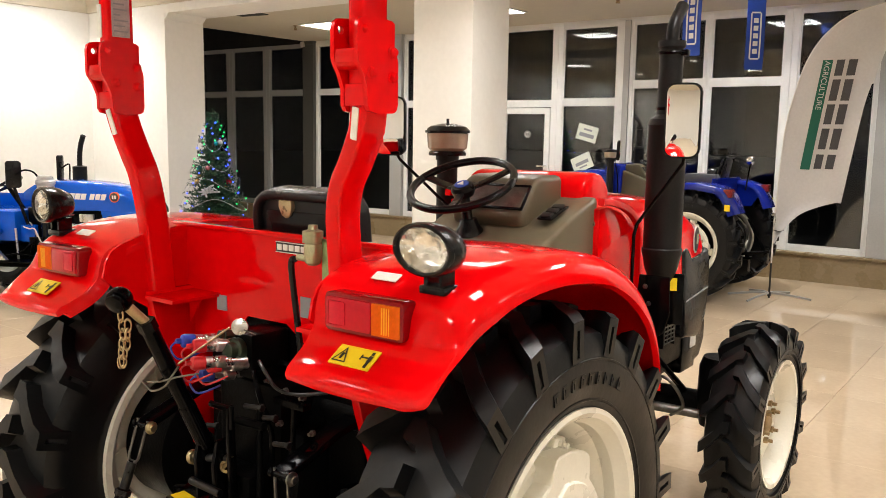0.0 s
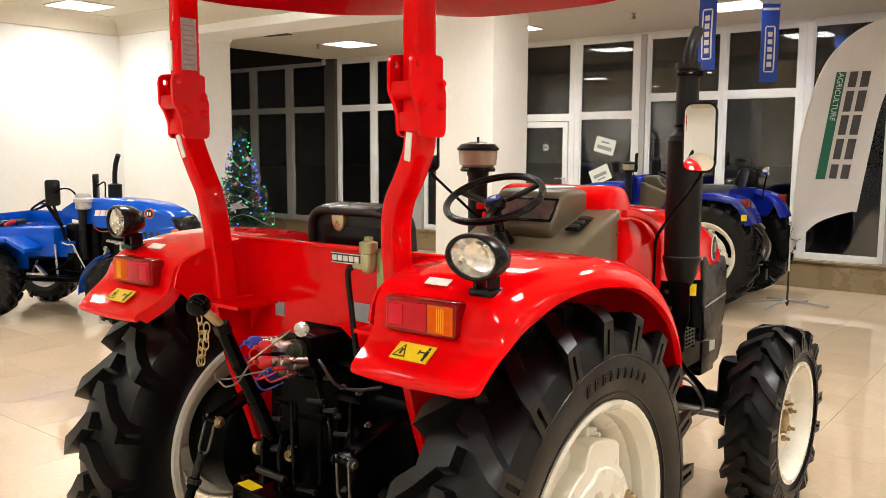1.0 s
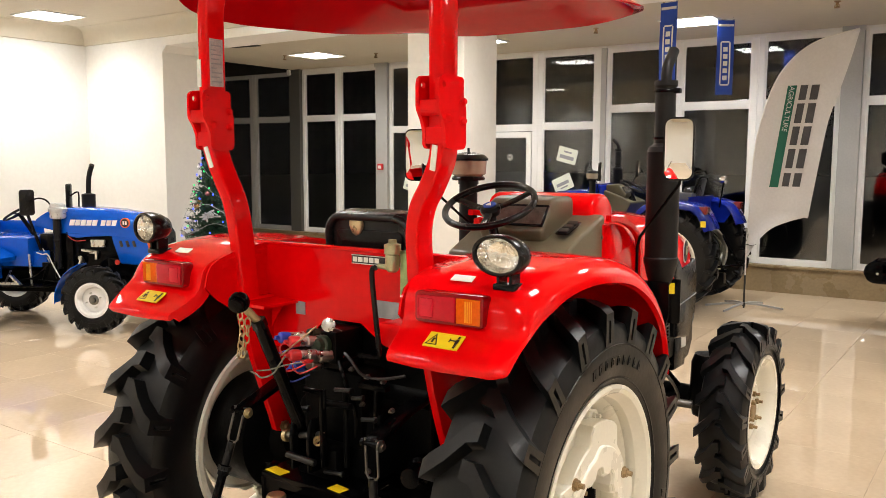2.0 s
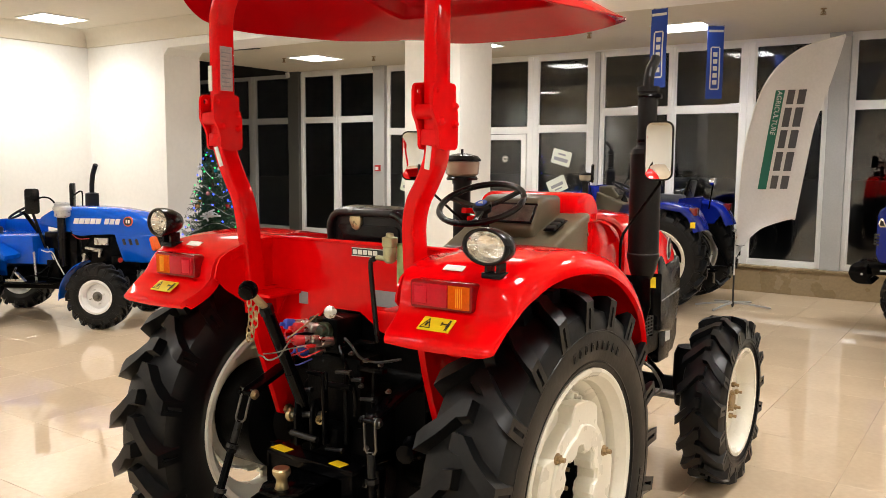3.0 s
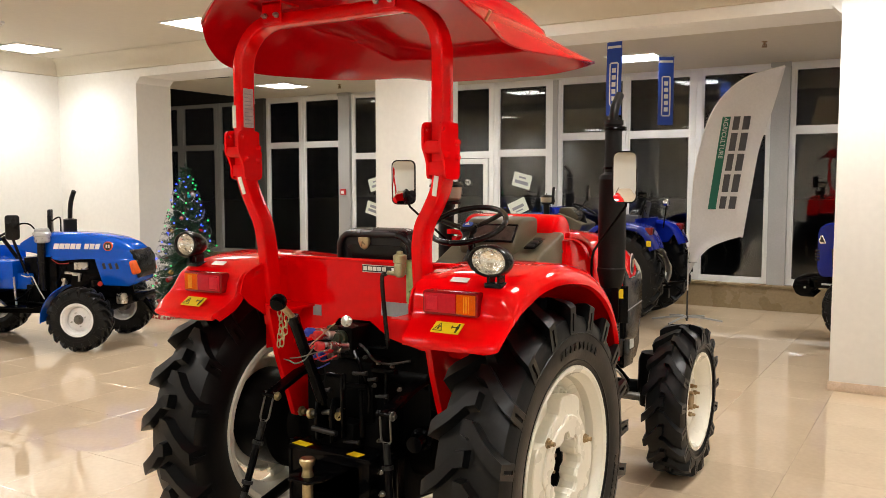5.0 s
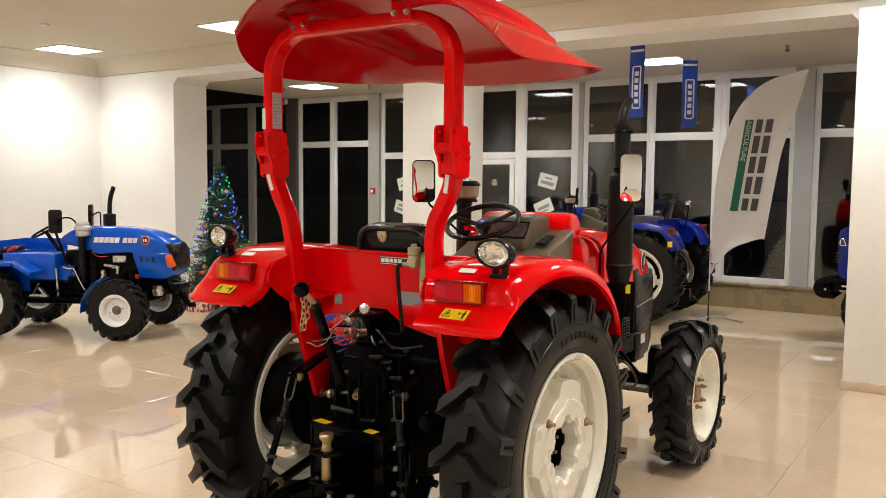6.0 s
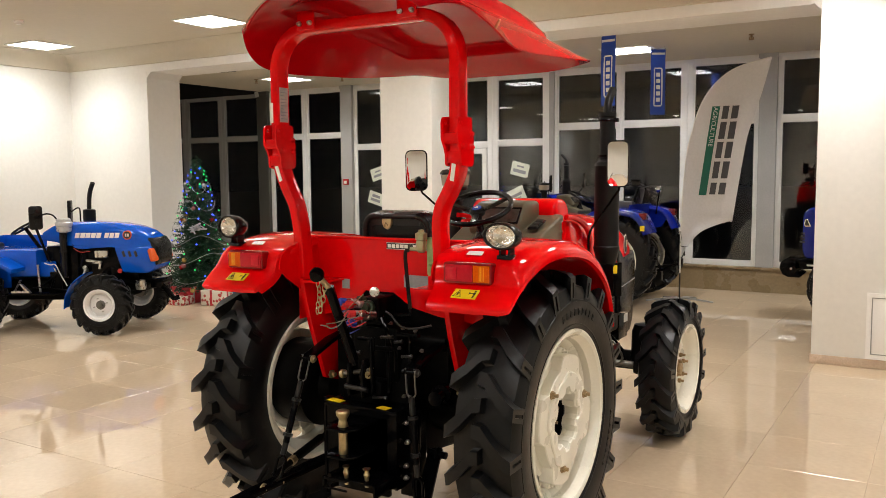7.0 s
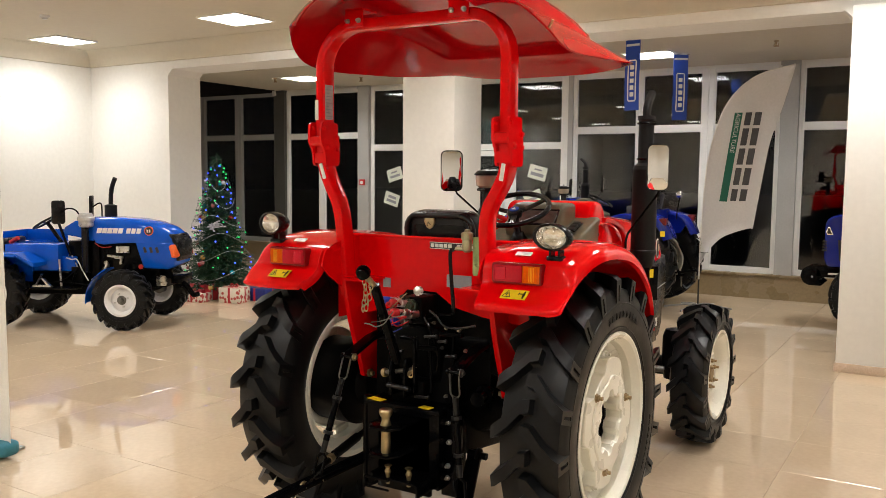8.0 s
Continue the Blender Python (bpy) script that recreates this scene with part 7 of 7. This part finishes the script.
for k, (z0, z1) in enumerate(((1.33, 1.47), (1.52, 1.72), (1.76, 1.95), (1.985, 2.185), (2.22, 2.37))):
    flag_print(-0.02, 0.05, z0, z1, "print_block", FLAGGREY)
    flag_print(0.085, 0.16, z0, z1, "print_block", FLAGGREY)
pole = smoothed([(0, 0, 0.34), (0, 0, 0.5)] + [(x, 0, z) for x, z in leftp[2:]], 5)
part("pole", tube([(p.x, p.y + 0.004, p.z) for p in pole], 0.008, 10), WHITE, flag, "thin white bent pole in the hem")
part("pole_foot", merge(rod((0, 0, 0), (0, 0, 0.36), 0.010), rod((0, 0, 0.02), (0, 0, 0.06), 0.018)), mat("dark_pole", (0.02, 0.02, 0.02), 0.4), flag, "black steel foot pole")
part("tie", tube(smoothed([(0.005, -0.012, 0.70), (0.05, -0.014, 0.69), (0.10, -0.012, 0.70)], 4), w=0.03, h=0.004, up=(0, 0, 1)), INK, flag, "black tie strap")
part("hem_cord", merge(ball((-0.01, -0.01, 0.86), 0.022, 10), tube(smoothed([(0, 0, 0.86), (0.02, -0.02, 0.80), (0.0, -0.02, 0.72)], 5), 0.004)), STEEL, flag)
for a in (15, 75, 135, 195, 255):
    c, s = math.cos(radians(a)), math.sin(radians(a))
    part("base_leg", tube(smoothed([(0, 0, 0.05), (0.15 * c, 0.15 * s, 0.045), (0.40 * c, 0.40 * s, 0.01)], 4), w=0.022, h=0.012), LEGGREY, flag)


# ---- hanging banners ----
def hanging_banner(m, sx, z0, z1, lit=True):
    t = thing("hanging_banner", "narrow blue hanging banner with a white outlined print", "banner", m, "hanging banners")
    grid = [[Vector((x, 0.006 * math.sin(9 * z + 4 * x), z)) for x in (-sx / 2, -sx / 6, sx / 6, sx / 2)] for z in [z0 + (z1 - z0) * k / 14 for k in range(15)]]
    cloth = part("cloth", sheet(grid, 0.003), BANNERBLUE, t)
    def stroke(x0, x1, za, zb):
        return part("print_bar", sheet([[Vector((x, 0.006 * math.sin(9 * z + 4 * x) - 0.003, z)) for x in (x0, x1)] for z in [za + (zb - za) * k / 6 for k in range(7)]], 0.0015), BULATWHITE, cloth)
    h = z1 - z0
    zb, zt = z0 + 0.14 * h, z0 + 0.70 * h
    stroke(-0.30 * sx, -0.22 * sx, zb, zt)
    stroke(0.22 * sx, 0.30 * sx, zb, zt)
    stroke(-0.24 * sx, 0.24 * sx, zb - 0.012, zb + 0.002)
    stroke(-0.24 * sx, 0.24 * sx, zt - 0.002, zt + 0.012)
    for k in range(5):
        a = zb + (zt - zb) * (0.1 + 0.17 * k)
        stroke(-0.13 * sx, 0.13 * sx, a, a + (zt - zb) * 0.11)
    stroke(-0.45 * sx, 0.45 * sx, z1 - 0.07, z1 - 0.045)
    part("top_rod", rod((-sx / 2 - 0.01, 0, z1), (sx / 2 + 0.01, 0, z1), 0.007), STEEL, t)
    for s in (-1, 1):
        part("cord", rod((s * sx * 0.4, 0, z1), (s * sx * 0.4, 0, LOW), 0.0025, n=6), STEEL, t)
    return t


hanging_banner(pose(-1.13, 5.6, 0, 0, 0, -8), 0.17, 2.32, 3.07)
hanging_banner(pose(-1.02, 7.05, 0, 0, 0, 34), 0.18, 2.30, 3.09)


# ---- notices on the glass ----
def notice(m, lines):
    t = thing("paper_notice", "pale paper notice taped to the window glass", "notice", m, "paper notices")
    part("sheet", blk(-0.15, 0.15, -0.003, 0, -0.105, 0.105), SIGNPAPER, t)
    for z, h, w in lines:
        part("print_bar", blk(-w / 2, w / 2, -0.0045, -0.003, z - h / 2, z + h / 2), GREYTAPE, t)
    return t


notice(pose(-3.59, BACK + 0.028, 1.655, 0, 14, 0), ((-0.03, 0.05, 0.22), (0.045, 0.025, 0.12)))
notice(pose(-3.65, BACK + 0.028, 1.26, 0, -24, 0), ((0.0, 0.045, 0.2), (-0.055, 0.02, 0.12)))
notice(pose(-6.25, BACK + 0.028, 1.61, 0, -16, 0), ((-0.03, 0.04, 0.2), (0.04, 0.025, 0.12)))
notice(pose(-6.31, BACK + 0.028, 1.19, 0, 16, 0), ((-0.035, 0.045, 0.2), (0.035, 0.045, 0.16)))

# ---- roll-up stand at the edge of the hall ----
stand = thing("roll_up_stand", "white roll-up display with a teal base", "display stand", pose(-2.52, -0.6, 0, 0, 0, 5))
part("screen", blk(-0.86, -0.01, -0.002, 0.002, 0.06, 2.0), WHITE, stand, "plain white screen")
part("base", blk(-0.90, 0.0, -0.06, 0.06, 0.015, 0.10, 0.03, 4), TEAL, stand, "teal base housing")
part("top_bar", blk(-0.87, 0.0, -0.012, 0.012, 1.99, 2.015, 0.004), STEEL, stand)
for x in (-0.75, -0.12):
    part("foot", blk(x - 0.02, x + 0.02, -0.16, 0.16, 0.0, 0.016, 0.004), STEEL, stand)

# ---- floor tiles ----
me_tile = finish(blk(-0.2992, 0.2992, -0.2992, 0.2992, -0.01, 0.0, 0.0012, 1), "tile", TILE)
for i in range(-17, 9):
    for j in range(-16, 12):
        x, y = 1.458 + 0.6 * i, 1.26 + 0.6 * j
        if x < -9.3 or x > 2.5 or y < -1.1 or y > 8.2:
            continue
        if y > 6.6 and x < -8.0:
            continue
        ob = new("tile", me_tile)
        ob.parent = floor
        ob.location = (x, y, 0)
rest = bmesh.new()
for i in range(-23, 9):
    for j in range(-16, 13):
        x, y = 1.458 + 0.6 * i, 1.26 + 0.6 * j
        if not (x < -9.3 or x > 2.5 or y < -1.1 or y > 8.2 or (y > 6.6 and x < -8.0)):
            continue
        y1 = min(y + 0.2987, BACK - 0.082)
        x1 = min(x + 0.2987, RIGHT)
        if y1 - y > -0.2 and x1 > x - 0.2:
            v = [rest.verts.new(p) for p in ((x - 0.2987, y - 0.2987, 0), (x1, y - 0.2987, 0), (x1, y1, 0), (x - 0.2987, y1, 0), (x - 0.2987, y - 0.2987, -0.01), (x1, y - 0.2987, -0.01), (x1, y1, -0.01), (x - 0.2987, y1, -0.01))]
            for f in ((0, 1, 2, 3), (0, 4, 5, 1), (1, 5, 6, 2), (2, 6, 7, 3), (3, 7, 4, 0)):
                rest.faces.new([v[q] for q in f])
part("tile_field", rest, TILE, floor, kind="stuff")
